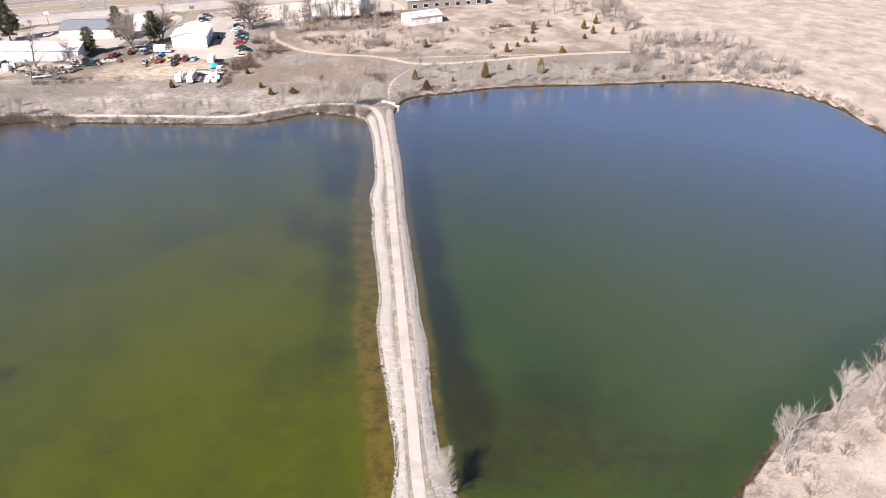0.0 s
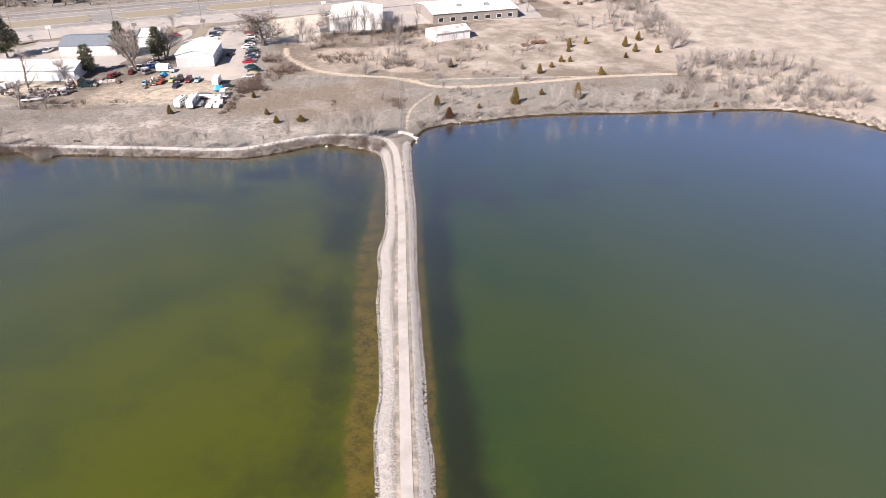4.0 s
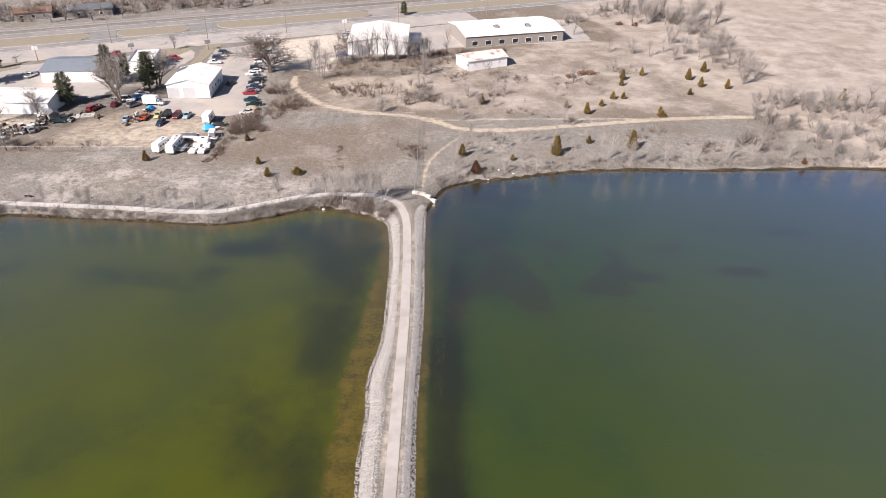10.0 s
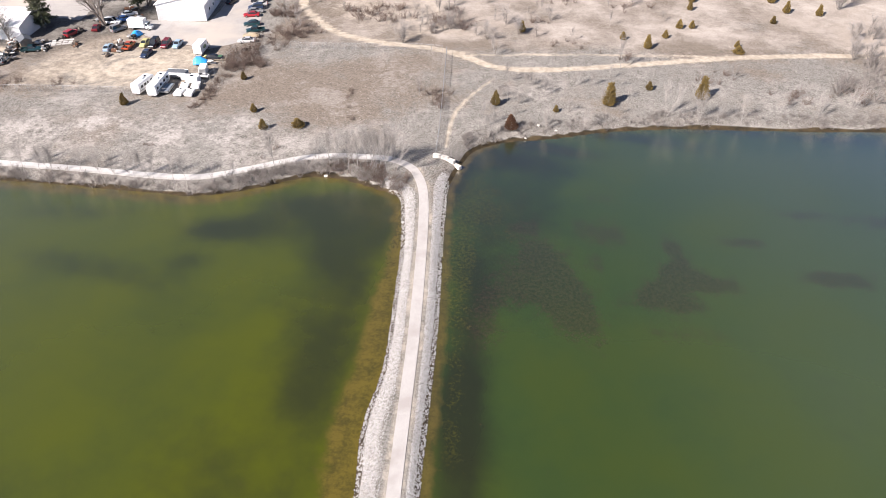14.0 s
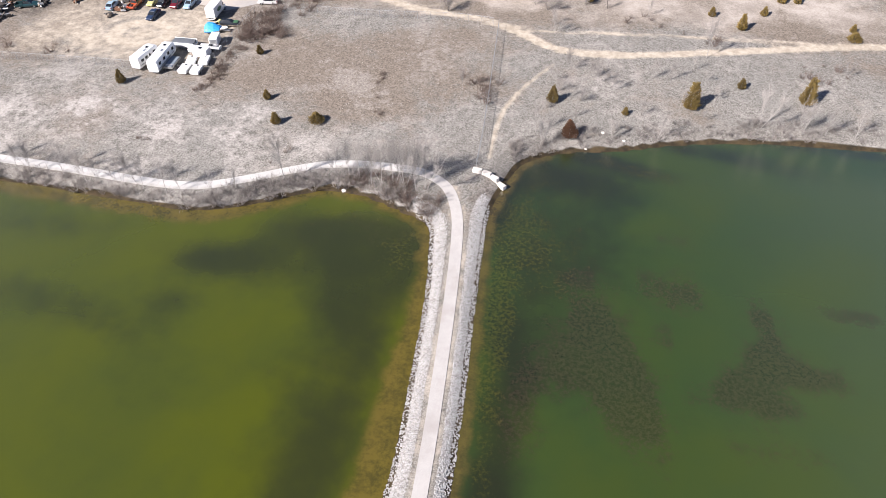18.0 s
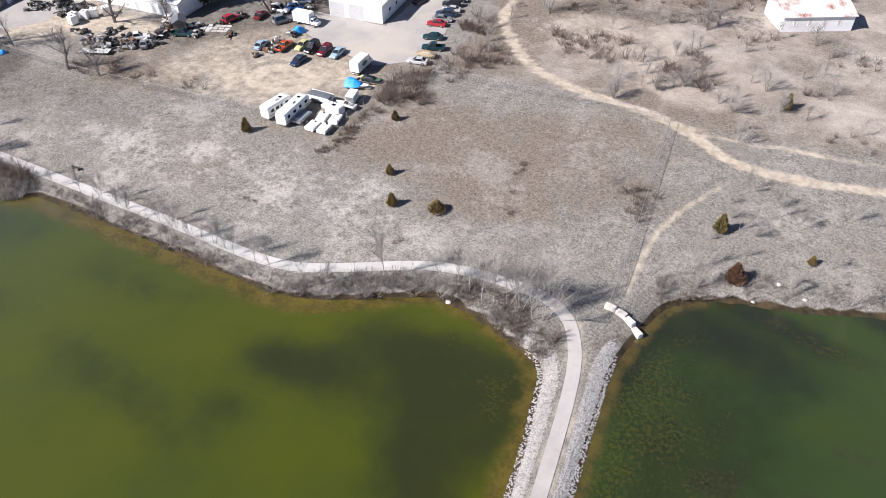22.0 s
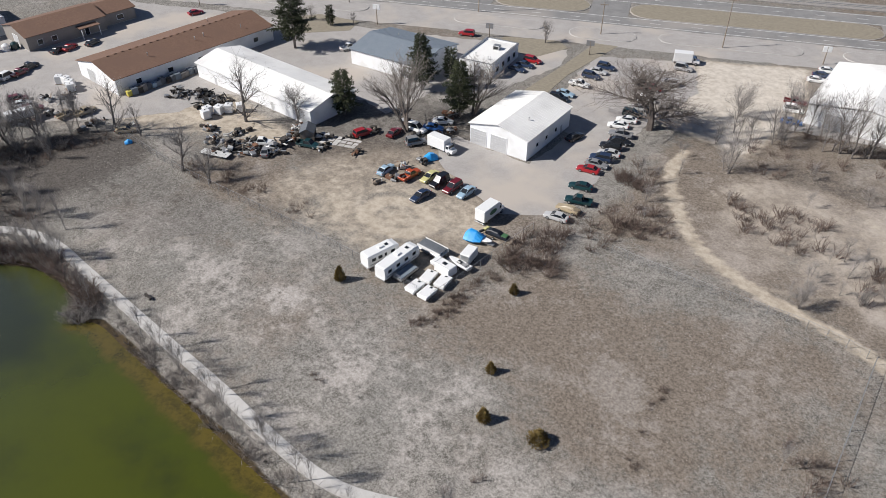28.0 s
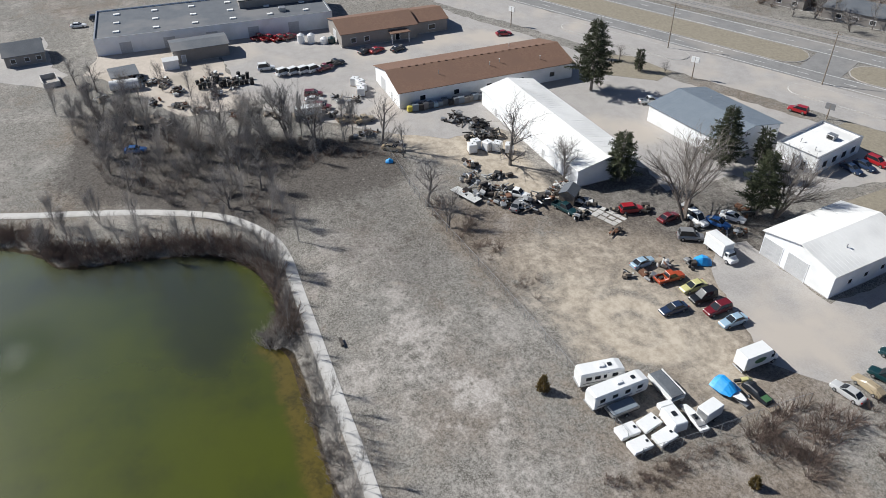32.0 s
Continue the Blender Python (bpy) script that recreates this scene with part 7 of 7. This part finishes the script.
chain_fence("chain_link_fence", [(-162, 18.5), (-152, 20), (-140, 19.5), (-130, 19), (-119, 19.3), (-100, 20.3), (-80, 21.0), (-62.9, 20.8)], "galvanised chain-link fence along the yard")
chain_fence("chain_link_fence", [(-62.7, 21.0), (-61.6, 30), (-60.8, 42), (-60, 49)], "galvanised chain-link fence beside the trailers")
chain_fence("chain_link_fence", [(-46, 50), (-36, 50), (-26, 50.5), (-14, 51.5), (-4.2, 50.6)], "galvanised chain-link fence across the field")
chain_fence("chain_link_fence", [(-3.6, 50), (-3.0, 35), (-2.5, 21), (-2.1, 8), (-2.0, 0.4)], "galvanised chain-link fence running to the causeway")

# ---- bank details ----
def blocks():
    t = thing("stone_block_wall", pose(0, 0, 0), "row of large pale limestone blocks at the causeway's end", "wall")
    for x, y, a, l in ((-1.6, -1.0, -8, 1.7), (0.2, -1.5, -20, 1.7), (1.7, -2.3, -32, 1.6), (3.1, -3.3, -38, 1.7)):
        ob = part("block", boxed(-l / 2, -0.45, 0, l / 2, 0.45, 0.85, 0.06), M["stone"], t)
        ob.matrix_basis = pose(x, y, gz(x, y) - 0.15, r.uniform(-3, 3), r.uniform(-3, 3), a)


blocks()
for x, y, s in ((-24.4, -8.9, 0.9), (24.5, 13.2, 0.7), (17.5, 10.2, 0.6), (20.5, 14.6, 0.8)):
    bm = pebble(int(x * 10) + 900)
    bmesh.ops.scale(bm, vec=(s * 1.2, s, s), verts=bm.verts)
    ob = part("boulder", bm, M["stone"])
    ob.location = (x, y, max(gz(x, y), 0) + 0.1)
    tagged(ob, "pale boulder at the water's edge", "rock", "boulders")
t = thing("park_bench", pose(-100.2, -8.0, gz(-100.2, -8.0), 0, 0, 178), "dark backless bench beside the trail", "bench")
for k in range(4):
    part("slat", boxed(-0.95, -0.24 + k * 0.125, 0.44, 0.95, -0.135 + k * 0.125, 0.49), M["scrap_dark"], t)
for x in (-0.7, 0.7):
    part("leg", boxed(x - 0.05, -0.2, -0.05, x + 0.05, 0.2, 0.44), M["scrap_dark"], t)


def pole(x, y, h, label, lamp=False, turn=0):
    t = thing("utility_pole" if not lamp else "sign_post", pose(x, y, 1.7, 0, 0, turn), label, "pole")
    n = Net()
    n.tube(Vector((0, 0, -0.2)), Vector((0, 0, h)), 0.16, 0.11, 8)
    mesh_part("shaft", n.mesh("shaft", M["wood"]), None, t)
    if not lamp:
        part("crossarm", boxed(-1.2, -0.07, h - 0.8, 1.2, 0.07, h - 0.65), M["wood"], t)
        for x in (-1.0, -0.4, 0.4, 1.0):
            part("insulator", boxed(x - 0.05, -0.05, h - 0.65, x + 0.05, 0.05, h - 0.45), M["steel"], t)
    else:
        part("panel", boxed(-1.1, -0.1, h - 1.5, 1.1, 0.1, h, 0.03), PAINT["white"] if lamp == 1 else PAINT["grey"], t, "plain sign panel")


for x, y, h in ((-66.3, 147, 14), (-134, 130, 14), (-96.5, 136, 9.5), (-20, 166, 13), (20, 184, 13), (-170, 112, 13)):
    pole(x, y, h, "weathered wooden utility pole beside the highway", turn=23)
for x, y, h, k in ((-151, 104, 6, 1), (-205, 82, 6, 1), (-92, 122, 4, 2), (-120, 116, 4, 2), (-42, 152, 5, 1)):
    pole(x, y, h, "roadside sign on a post", k, 23)
# slabs of the shore trail: cast panels with joints
run = TRAIL[:bend + 1]
seg = np.hypot(*np.diff(run, axis=0).T)
s = np.r_[0, np.cumsum(seg)]
me = None
for u in np.arange(0.0, s[-1] - 2.4, 2.4):
    a = np.array([np.interp(u + 0.03, s, run[:, k]) for k in (0, 1)])
    b = np.array([np.interp(u + 2.37, s, run[:, k]) for k in (0, 1)])
    if a[1] < -70:
        continue
    if me is None:
        me = bpy.data.meshes.new("slab")
        bm = boxed(-1.19, -1.02, -0.12, 1.19, 1.02, 0, 0.02)
        bm.to_mesh(me)
        bm.free()
        me.materials.append(M["concrete"])
    ob = new("slab", me)
    ob.parent = trail_slabs
    d = b - a
    ob.matrix_basis = pose((a[0] + b[0]) / 2, (a[1] + b[1]) / 2, 1.315 + 0.004 * math.sin(u * 7), 0, 0, math.degrees(math.atan2(d[1], d[0])))

# ---- brush, thickets and woods ----
def bush_net(seed, h, w, n, lean=0.5, thick=0.034):
    r = random.Random(seed)
    net = Net()
    for _ in range(n):
        a = r.uniform(0, 6.28)
        p = Vector((math.cos(a), math.sin(a), 0)) * r.uniform(0, w * 0.3)
        d = (Vector((math.cos(a) * lean, math.sin(a) * lean, 1)) + rand_dir(r) * 0.35).normalized()
        l = h * r.uniform(0.6, 1.05)
        q = p + d * l * 0.5
        e = q + (d + rand_dir(r) * 0.45).normalized() * l * 0.5
        net.tube(p, q, thick, thick * 0.7, 3)
        net.tube(q, e, thick * 0.7, thick * 0.35, 3)
        for _ in range(4):
            s = p.lerp(q, r.uniform(0.4, 1)) if r.random() < 0.4 else q.lerp(e, r.random())
            net.tube(s, s + (d + rand_dir(r) * 0.9).normalized() * l * r.uniform(0.15, 0.35), thick * 0.5, thick * 0.25, 3)
    return np.array(net.v), np.array(net.f)


BUSH = [bush_net(300 + k, 2.0, 2.2, 15) for k in range(4)]
REED = [bush_net(320 + k, 1.1, 1.7, 15, 0.3, 0.022) for k in range(3)]


def thicket(name, spots, kinds, material, label, smin, smax, seed):
    """Countless stems over an area, in one mesh."""
    r = random.Random(seed)
    vs, fs, base = [], [], 0
    for x, y in align_to_view(spots):
        v, f = r.choice(kinds)
        s, a = r.uniform(smin, smax), r.uniform(0, 6.28)
        c, sn = math.cos(a) * s, math.sin(a) * s
        vs.append(np.column_stack([v[:, 0] * c - v[:, 1] * sn + x, v[:, 0] * sn + v[:, 1] * c + y, v[:, 2] * s * r.uniform(0.8, 1.15) + gz(x, y)]))
        fs.append(f + base)
        base += len(v)
    vs, fs = np.concatenate(vs), np.concatenate(fs)
    me = bpy.data.meshes.new(name)
    me.vertices.add(len(vs))
    me.vertices.foreach_set("co", vs.astype(np.float32).ravel())
    me.loops.add(fs.size)
    me.loops.foreach_set("vertex_index", fs.astype(np.int32).ravel())
    me.polygons.add(len(fs))
    me.polygons.foreach_set("loop_start", np.arange(0, fs.size, 4, dtype=np.int32))
    me.update(calc_edges=True)
    return tagged(mesh_part(name, me, material), label, "brush", kind="stuff")


def scatter(ring, n, seed, keep=lambda q, d: d > 0.4):
    r = np.random.RandomState(seed)
    ring = np.array(ring, float)
    lo, hi = ring.min(0), ring.max(0)
    q = lo + (hi - lo) * r.rand(n * 6, 2)
    q = q[inside(q, ring)]
    d = lake_distance(q)
    return q[keep(q, d)][:n]


def along(line, n, a, b, seed):
    """Places within a to b metres to the left of a line."""
    r = np.random.RandomState(seed)
    line = spline(line, False, 6)
    k = r.randint(0, len(line) - 1, n)
    t = line[k + 1] - line[k]
    nrm = np.stack([-t[:, 1], t[:, 0]], 1) / np.hypot(*t.T)[:, None]
    q = line[k] + t * r.rand(n, 1) + nrm * (a + (b - a) * r.rand(n, 1))
    return q[lake_distance(q) > 0.15]


sp = scatter([(-141, -50), (-141, -8), (-60, -10), (-30, -4), (-8, -4), (-8, -20), (-30, -14), (-60, -21), (-120, -22), (-133, -50)], 2600, 1, lambda q, d: (d > 0.1) & (d < 4.2))[:650]
sp = sp[(sp[:, 0] < -27) | (np.arange(len(sp)) % 2 == 0)]
sp = sp[far_from(sp, TRAIL) > 1.9]
thicket("shore_brush", sp, REED + BUSH[:2], M["brush"], "grey leafless brush between trail and lake", 0.6, 1.25, 2)
sp = scatter([(-27, -8), (-20, -4.5), (-11, -5), (-6.5, -10), (-8, -16), (-15, -12.5)], 75, 3)
sp = sp[far_from(sp, TRAIL) > 1.9]
thicket("alder_thicket", sp, BUSH, M["reddish"], "reddish-brown leafless thicket at the causeway's bend", 0.5, 0.95, 4)
sp = along([(5, 3.5), (14.5, 9.2), (37, 15.6), (55, 18.5), (75, 19.3), (95, 20.7), (114, 22.5), (132, 22), (143, 16.6), (154, 8), (161, -4), (163.5, -18), (166, -40)], 620, 0.3, 5, 5)
thicket("shore_brush", sp, REED + BUSH[:1], M["brush"], "dry grass and brush along the eastern shore", 0.5, 1.0, 6)
sp = np.concatenate([scatter([(92, 34), (120, 26), (160, 18), (168, 40), (150, 60), (128, 78), (108, 66)], 80, 7), scatter([(50, 160), (85, 185), (105, 165), (108, 130), (110, 100), (122, 98), (122, 140), (112, 185), (85, 205)], 90, 8)])
thicket("grey_thicket", sp, BUSH, M["brush"], "dense grey leafless thicket", 1.3, 2.4, 9)
sp = np.concatenate([scatter([(-60, 34), (-54, 36), (-52, 45), (-56, 52), (-60, 46)], 36, 10), along([(-59.5, 36.5), (-54, 38), (-51, 40)], 26, -2.2, 2.2, 11), scatter([(-58, 52), (-40, 55), (-38, 62), (-46, 66), (-56, 60)], 22, 12),
                     scatter([(-56, 68), (-50, 68), (-50, 78), (-56, 80)], 10, 13), scatter([(-34, 70), (-22, 66), (-14, 74), (-20, 82), (-34, 84)], 16, 14), scatter([(-10, 62), (2, 64), (2, 80), (-8, 80)], 18, 15),
                     scatter([(-46, 94), (6, 106), (6, 114), (-46, 102)], 26, 16), scatter([(-1, 110), (28, 118), (30, 126), (0, 120)], 20, 17), scatter([(-8, 19), (-2.4, 19), (-2.4, 24), (-8, 24)], 4, 18)])
thicket("brush_clumps", sp, BUSH, M["reddish"], "grey-brown leafless brush clumps in the field", 0.8, 1.6, 19)
r5 = random.Random(60)
sp = [(x + r5.gauss(0, a), y + r5.gauss(0, a * 0.7)) for x, y, n, a in ((-52, 50, 9, 2.2), (-46, 57, 8, 2), (-52, 72, 8, 2), (-28, 74, 14, 2.6), (-24, 80, 8, 2), (-6, 70, 10, 2.4), (-3, 78, 8, 2), (-32, 92, 8, 3), (-8, 96, 8, 3), (8, 92, 8, 3),
      (22, 72, 6, 2), (-4, 27, 10, 1.6), (28, 58, 5, 2), (42, 50, 6, 2), (64, 40, 9, 3), (84, 32, 10, 3), (100, 34, 10, 3), (-110, 24, 8, 2), (-126, 21, 12, 2), (-119, 23, 8, 2), (-99, 25, 6, 1.5), (50, 84, 8, 3), (30, 90, 8, 3), (70, 100, 10, 4)) for _ in range(n)]
thicket("brush_clumps", sp, BUSH, M["reddish"], "brown leafless brush clumps in the field", 0.5, 1.2, 61)
for k, (x, y) in enumerate(np.concatenate([scatter([(92, 34), (120, 26), (160, 18), (168, 40), (150, 60), (128, 78), (108, 66)], 44, 62), scatter([(50, 160), (85, 185), (105, 165), (108, 130), (110, 100), (122, 98), (122, 140), (112, 185), (85, 205)], 26, 63)])):
    plant_tree("thicket_tree", (HEDGE + CLUMP)[k % 5], x, y, rng.uniform(0.5, 0.95), k * 47, "bare grey tree in the eastern thicket", "tree", "eastern thicket trees", wide=1.1)
sp = np.concatenate([along([(-61.5, 14.5), (-59.3, 18.7), (-59.2, 25), (-58.3, 33)], 75, -1.4, 1.4, 20), scatter([(-40, -6), (-37, -3.5), (-33, -2), (-36, 0)], 3, 21)])
thicket("bramble", sp, REED, M["reddish"], "low reddish bramble beside the fence", 0.6, 1.1, 22)
# woods at the lake's north-western corner
woods = scatter(WOODS, 60, 23, lambda q, d: (d > 1.0))
woods = woods[far_from(woods, TRAIL) > 2.2]
for k, (x, y) in enumerate(woods):
    s = rng.uniform(0.6, 1.05)
    plant_tree("bare_tree", (WOOD + BARE)[k % 9], x, y, s, k * 67, "bare tree in the dense leafless woods", "tree", "leafless woods", wide=rng.uniform(0.9, 1.15))
for k, (x, y, h) in enumerate(((-177, -21, 9), (-174, -17, 13), (-171, -9, 14), (-167.5, -3, 13), (-163.5, 7.5, 14), (-160, 13, 12), (-156.5, 17.5, 8), (-147, 22.5, 9), (-198, -38, 11), (-194, -31, 10), (-190, -43, 9), (-203, -47, 10), (-150, -46, 7), (-147, -51, 8), (-205, -21, 9), (-196, -15, 10), (-213, -37, 10), (-220, -42, 9), (-200, -9, 8), (-187, -9, 9), (-182, 3, 8), (-207, -31, 8), (-186, -33, 9), (-176, -37, 9), (-175.5, -13, 13), (-173, -6, 12), (-169.5, 2, 13), (-166, 10, 12), (-162, 16, 11), (-169, -20, 11), (-165, -12, 10), (-162, -3, 11), (-168.5, -7, 14), (-166, 5, 13))):
    plant_tree("bare_tree", (WOOD + BARE)[k * 2 % 9], x, y, h / 10, k * 51, "bare tree at the edge of the leafless woods", "tree", "leafless woods", wide=0.95)
sp = scatter(WOODS, 150, 24, lambda q, d: d > 0.6)
sp = sp[far_from(sp, TRAIL) > 1.9]
sp2 = scatter(WOODS, 110, 50, lambda q, d: d > 0.6)
thicket("undergrowth", sp2[far_from(sp2, TRAIL) > 1.9], BUSH, M["reddish"], "brown leafless undergrowth in the woods", 0.5, 1.0, 51)
thicket("undergrowth", sp, BUSH, M["brush"], "grey leafless undergrowth in the woods", 0.6, 1.4, 25)
sp = scatter([(-179, -22), (-174, -8), (-162, 10), (-153, 21), (-147, 22), (-150, 15), (-156, 4), (-160, -8), (-165, -19)], 200, 38)
thicket("undergrowth", sp, BUSH, M["reddish"], "dark brush under the edge of the woods", 0.25, 0.6, 39)
bank = along([(-156, -66), (-150, -54), (-140, -46), (-136, -29), (-131, -20), (-118, -14.5), (-106, -16.5)], 330, 0.05, 4.4, 26)
bank = bank[far_from(bank, TRAIL) > 2.0]
thicket("bank_thicket", bank, BUSH, M["reddish"], "dark brush crowding the bank", 0.7, 1.7, 27)
bank = np.concatenate([along([(-140, -46), (-136, -29), (-131, -20), (-118, -14.5)], 60, 0.1, 4, 40), scatter([(-109.5, -19.5), (-104, -19.5), (-103, -14.5), (-110, -14.5)], 22, 41, lambda q, d: d > -0.8)])
bank = bank[far_from(bank, TRAIL) > 2.0]
thicket("bank_thicket", bank, BUSH, M["twig"], "grey brush leaning over the water", 0.6, 1.3, 42)
sp = np.concatenate([along([(-25.2, 27.4), (-24.9, 21.3), (-22.9, 12.5)], 16, -0.6, 0.6, 43), scatter([(-67.5, -2.8), (-64, -2.4), (-64.5, -1.4), (-67.5, -1.6)], 5, 44)])
thicket("bramble", sp, REED, M["reddish"], "low reddish bramble row in the field", 0.5, 0.9, 45)
for k, (x, y) in enumerate(((-132, -18), (-126, -13.8), (-121, -12.8), (-113, -12.8), (-93, -13.6), (-88, -14), (-70, -15.2), (-67, -15.6), (-137.5, -24), (-140, -31), (-141, -37), (-143.5, -45), (-136, -8), (-129, -7), (-145, -22), (-147, -34), (-150, -40), (-153, -48), (-152, -34.5), (-139, -18), (-135, -15.5), (-123, -13.2), (-128.5, -15), (-134, -22), (-138.5, -27), (-139, -34), (-142, -41), (-146, -50), (-107, -14.5), (-100, -13.6))):
    plant_tree("bare_tree", WOOD[k % 5] if x < -118 else BIRCH[k % 4], x, y, rng.uniform(0.55, 1.0), k * 31, "spindly bare tree on the bank", "tree", "bank trees", wide=0.8)
# near bank and the strip beyond the railway
sp = scatter([(52, -185), (66, -166), (90, -152), (110, -142), (120, -150), (100, -170), (70, -190)], 130, 29, lambda q, d: (d > 0.3) & (d < 9))
thicket("near_bank_brush", sp, BUSH + REED, M["brush"], "pale leafless brush on the near bank", 0.8, 1.5, 30)
sp = np.array([rd(u, v) for u, v in zip(np.random.RandomState(31).uniform(-150, 190, 420), np.random.RandomState(32).uniform(46, 80, 420))])
thicket("railside_brush", sp, BUSH, M["reddish"], "dark leafless brush beyond the railway", 1.3, 2.6, 33)
r = random.Random(90)
for k in range(34):
    x, y = rd(-126 + k * 5.2 + r.uniform(-2, 2), r.uniform(47, 62))
    plant_tree("bare_tree", (BARE + HEDGE)[k % 7], x, y, r.uniform(0.6, 1.05), k * 71, "bare brown tree in the thicket beyond the railway", "tree", "railside trees", wide=1.2, unshifted=True)
for k, (x, y) in enumerate(((88, 190), (94, 186), (99, 180), (105, 172), (84, 196), (108, 150))):
    plant_tree("bare_tree", BARE[k % 4], x, y, rng.uniform(0.8, 1.2), k * 80, "bare tree in the far hedgerow", "tree", "far hedgerow")
for k, (x, y, h) in enumerate(((-8, 24, 6.5), (-1.5, 70, 6), (-8, 78, 5), (4, 84, 6), (-36, 76, 4), (-24, 84, 5), (22, 80, 5), (30, 60, 5), (78, 26, 7), (86, 24, 8), (95, 28, 8), (104, 26, 8), (118, 30, 9), (70, 40, 5), (30, 34, 5))):
    plant_tree("sapling", BIRCH[k % 4], x, y, h / 10, k * 97, "thin pale leafless sapling in the field", "tree", "field saplings")

for k, (x, y) in enumerate(np.concatenate([scatter([(-22, 56), (8, 60), (14, 95), (-10, 100), (-24, 80)], 24, 70), scatter([(6, 14), (44, 22), (44, 40), (10, 34)], 18, 71), scatter([(-56, 56), (-44, 60), (-42, 84), (-54, 88)], 8, 72), scatter([(14, 60), (60, 64), (70, 110), (20, 98)], 16, 73)])):
    plant_tree("sapling", (HEDGE + BIRCH)[k % 7], x, y, rng.uniform(0.28, 0.6), k * 59, "wispy leafless sapling in the rough field", "tree", "field saplings", wide=1.1)
for k, (x, y) in enumerate(scatter([(-46, 100), (6, 112), (6, 118), (-46, 107)], 14, 74)):
    plant_tree("hedgerow_tree", HEDGE[k % 3], x, y, rng.uniform(0.7, 1.25), k * 83, "slender bare tree in the hedgerow behind the stores", "tree", "hedgerow trees")

for k, (x, y, h) in enumerate(((-6.1, 106.4, 9), (-4.7, 96.4, 8), (-6, 84.2, 7), (-4.5, 67.8, 6), (-9.4, 63.8, 4), (-13, 69.9, 6), (-27.5, 97.8, 4), (-43.2, 90, 7), (-50.4, 116.4, 9), (-16.8, 57, 6), (8, 54, 5), (11.7, 72.7, 7), (19.3, 98.6, 7), (6.4, 61.3, 5),
                               (15.1, 65.6, 5), (69.2, 131.8, 8), (78.4, 129.7, 9), (85.1, 127.5, 9), (97.5, 146, 10), (100, 131, 9), (103.8, 122.7, 9), (108.6, 118.9, 10), (113.2, 115.2, 9), (112.1, 93.1, 9), (118.7, 100.4, 9), (92, 133, 8), (94, 122, 8),
                               (114.2, 73.8, 8), (118.1, 68.1, 9), (123, 65.4, 8), (140.7, 66.3, 9), (145.9, 69.4, 10), (152.5, 66.8, 9), (134.4, 74.8, 7), (127, 70, 7), (148, 62, 8), (157, 61, 9), (58, 159, 10))):
    plant_tree("hedgerow_tree", (HEDGE + CLUMP)[k % 5], x, y, h / 10, k * 77, "wispy grey leafless tree in the hedgerow", "tree", "field hedgerow trees", wide=1.25, unshifted=True)
for k, (x, y) in enumerate(((88, 181), (95, 180), (103, 179), (108, 183), (114, 180), (118, 186), (123, 178), (105, 192), (113, 196), (122, 196), (98, 190), (128, 184))):
    plant_tree("bare_tree", (BARE + CLUMP)[k % 6], x, y, rng.uniform(1.0, 1.4), k * 61, "tall bare tree in the farmstead grove", "tree", "grove trees", unshifted=True)
plant_tree("pine_tree", PINE[1], -20.5, 191.3, 0.6, 30, "small dark pine on the median", "tree", "pines", unshifted=True)
sp = np.concatenate([along([(-33, 111), (-21, 112.5), (-10, 115.5), (3, 121)], 60, -2.2, 2.2, 80), along([(-56.5, 71), (-53, 73.5)], 12, -2, 2, 81), along([(-50.5, 52), (-43, 61)], 12, -2, 2, 82), along([(-36, 77), (-31, 77.6)], 9, -1.5, 1.5, 83)])
thicket("brush_clumps", sp, BUSH, M["reddish"], "dark brown brush behind the stores", 0.6, 1.3, 84)

# dead grass tussocks over the field
def blades(seed, n=7):
    r = random.Random(seed)
    net = Net()
    for _ in range(n):
        a = r.uniform(0, 6.28)
        p = Vector((math.cos(a), math.sin(a), 0)) * r.uniform(0, 0.12)
        net.tube(p, p + Vector((math.cos(a) * 0.5, math.sin(a) * 0.5, 1)).normalized() * r.uniform(0.15, 0.34) , 0.03, 0.006, 3)
    return np.array(net.v), np.array(net.f)


M["tussock"] = mat("dead_grass_blades", (0.28, 0.245, 0.22), (0.52, 0.475, 0.44), 0.35, 0.95)
TUFT = [blades(400 + k) for k in range(5)]
sp = scatter([(-150, 16), (-62, 19), (-46, 48), (-4, 50), (-1, 4), (-8, 0), (-30, -1), (-60, -10), (-125, -7), (-136, -2)], 2500, 34, lambda q, d: d > 1.5)
sp = sp[far_from(sp, TRAIL) > 1.8]
thicket("tussocks", sp, TUFT, M["tussock"], "dead grass tussocks over the field", 0.3, 0.7, 35)
sp = scatter([(2, 8), (140, 26), (150, 60), (60, 120), (-40, 95), (-30, 58)], 1500, 36, lambda q, d: d > 0.8)
sp = sp[np.minimum(far_from(sp, DIRT_ROAD), far_from(sp, DIRT_FORK)) > 2.2]
thicket("tussocks", sp, TUFT, M["tussock"], "dead grass tussocks over the eastern field", 0.3, 0.7, 37)
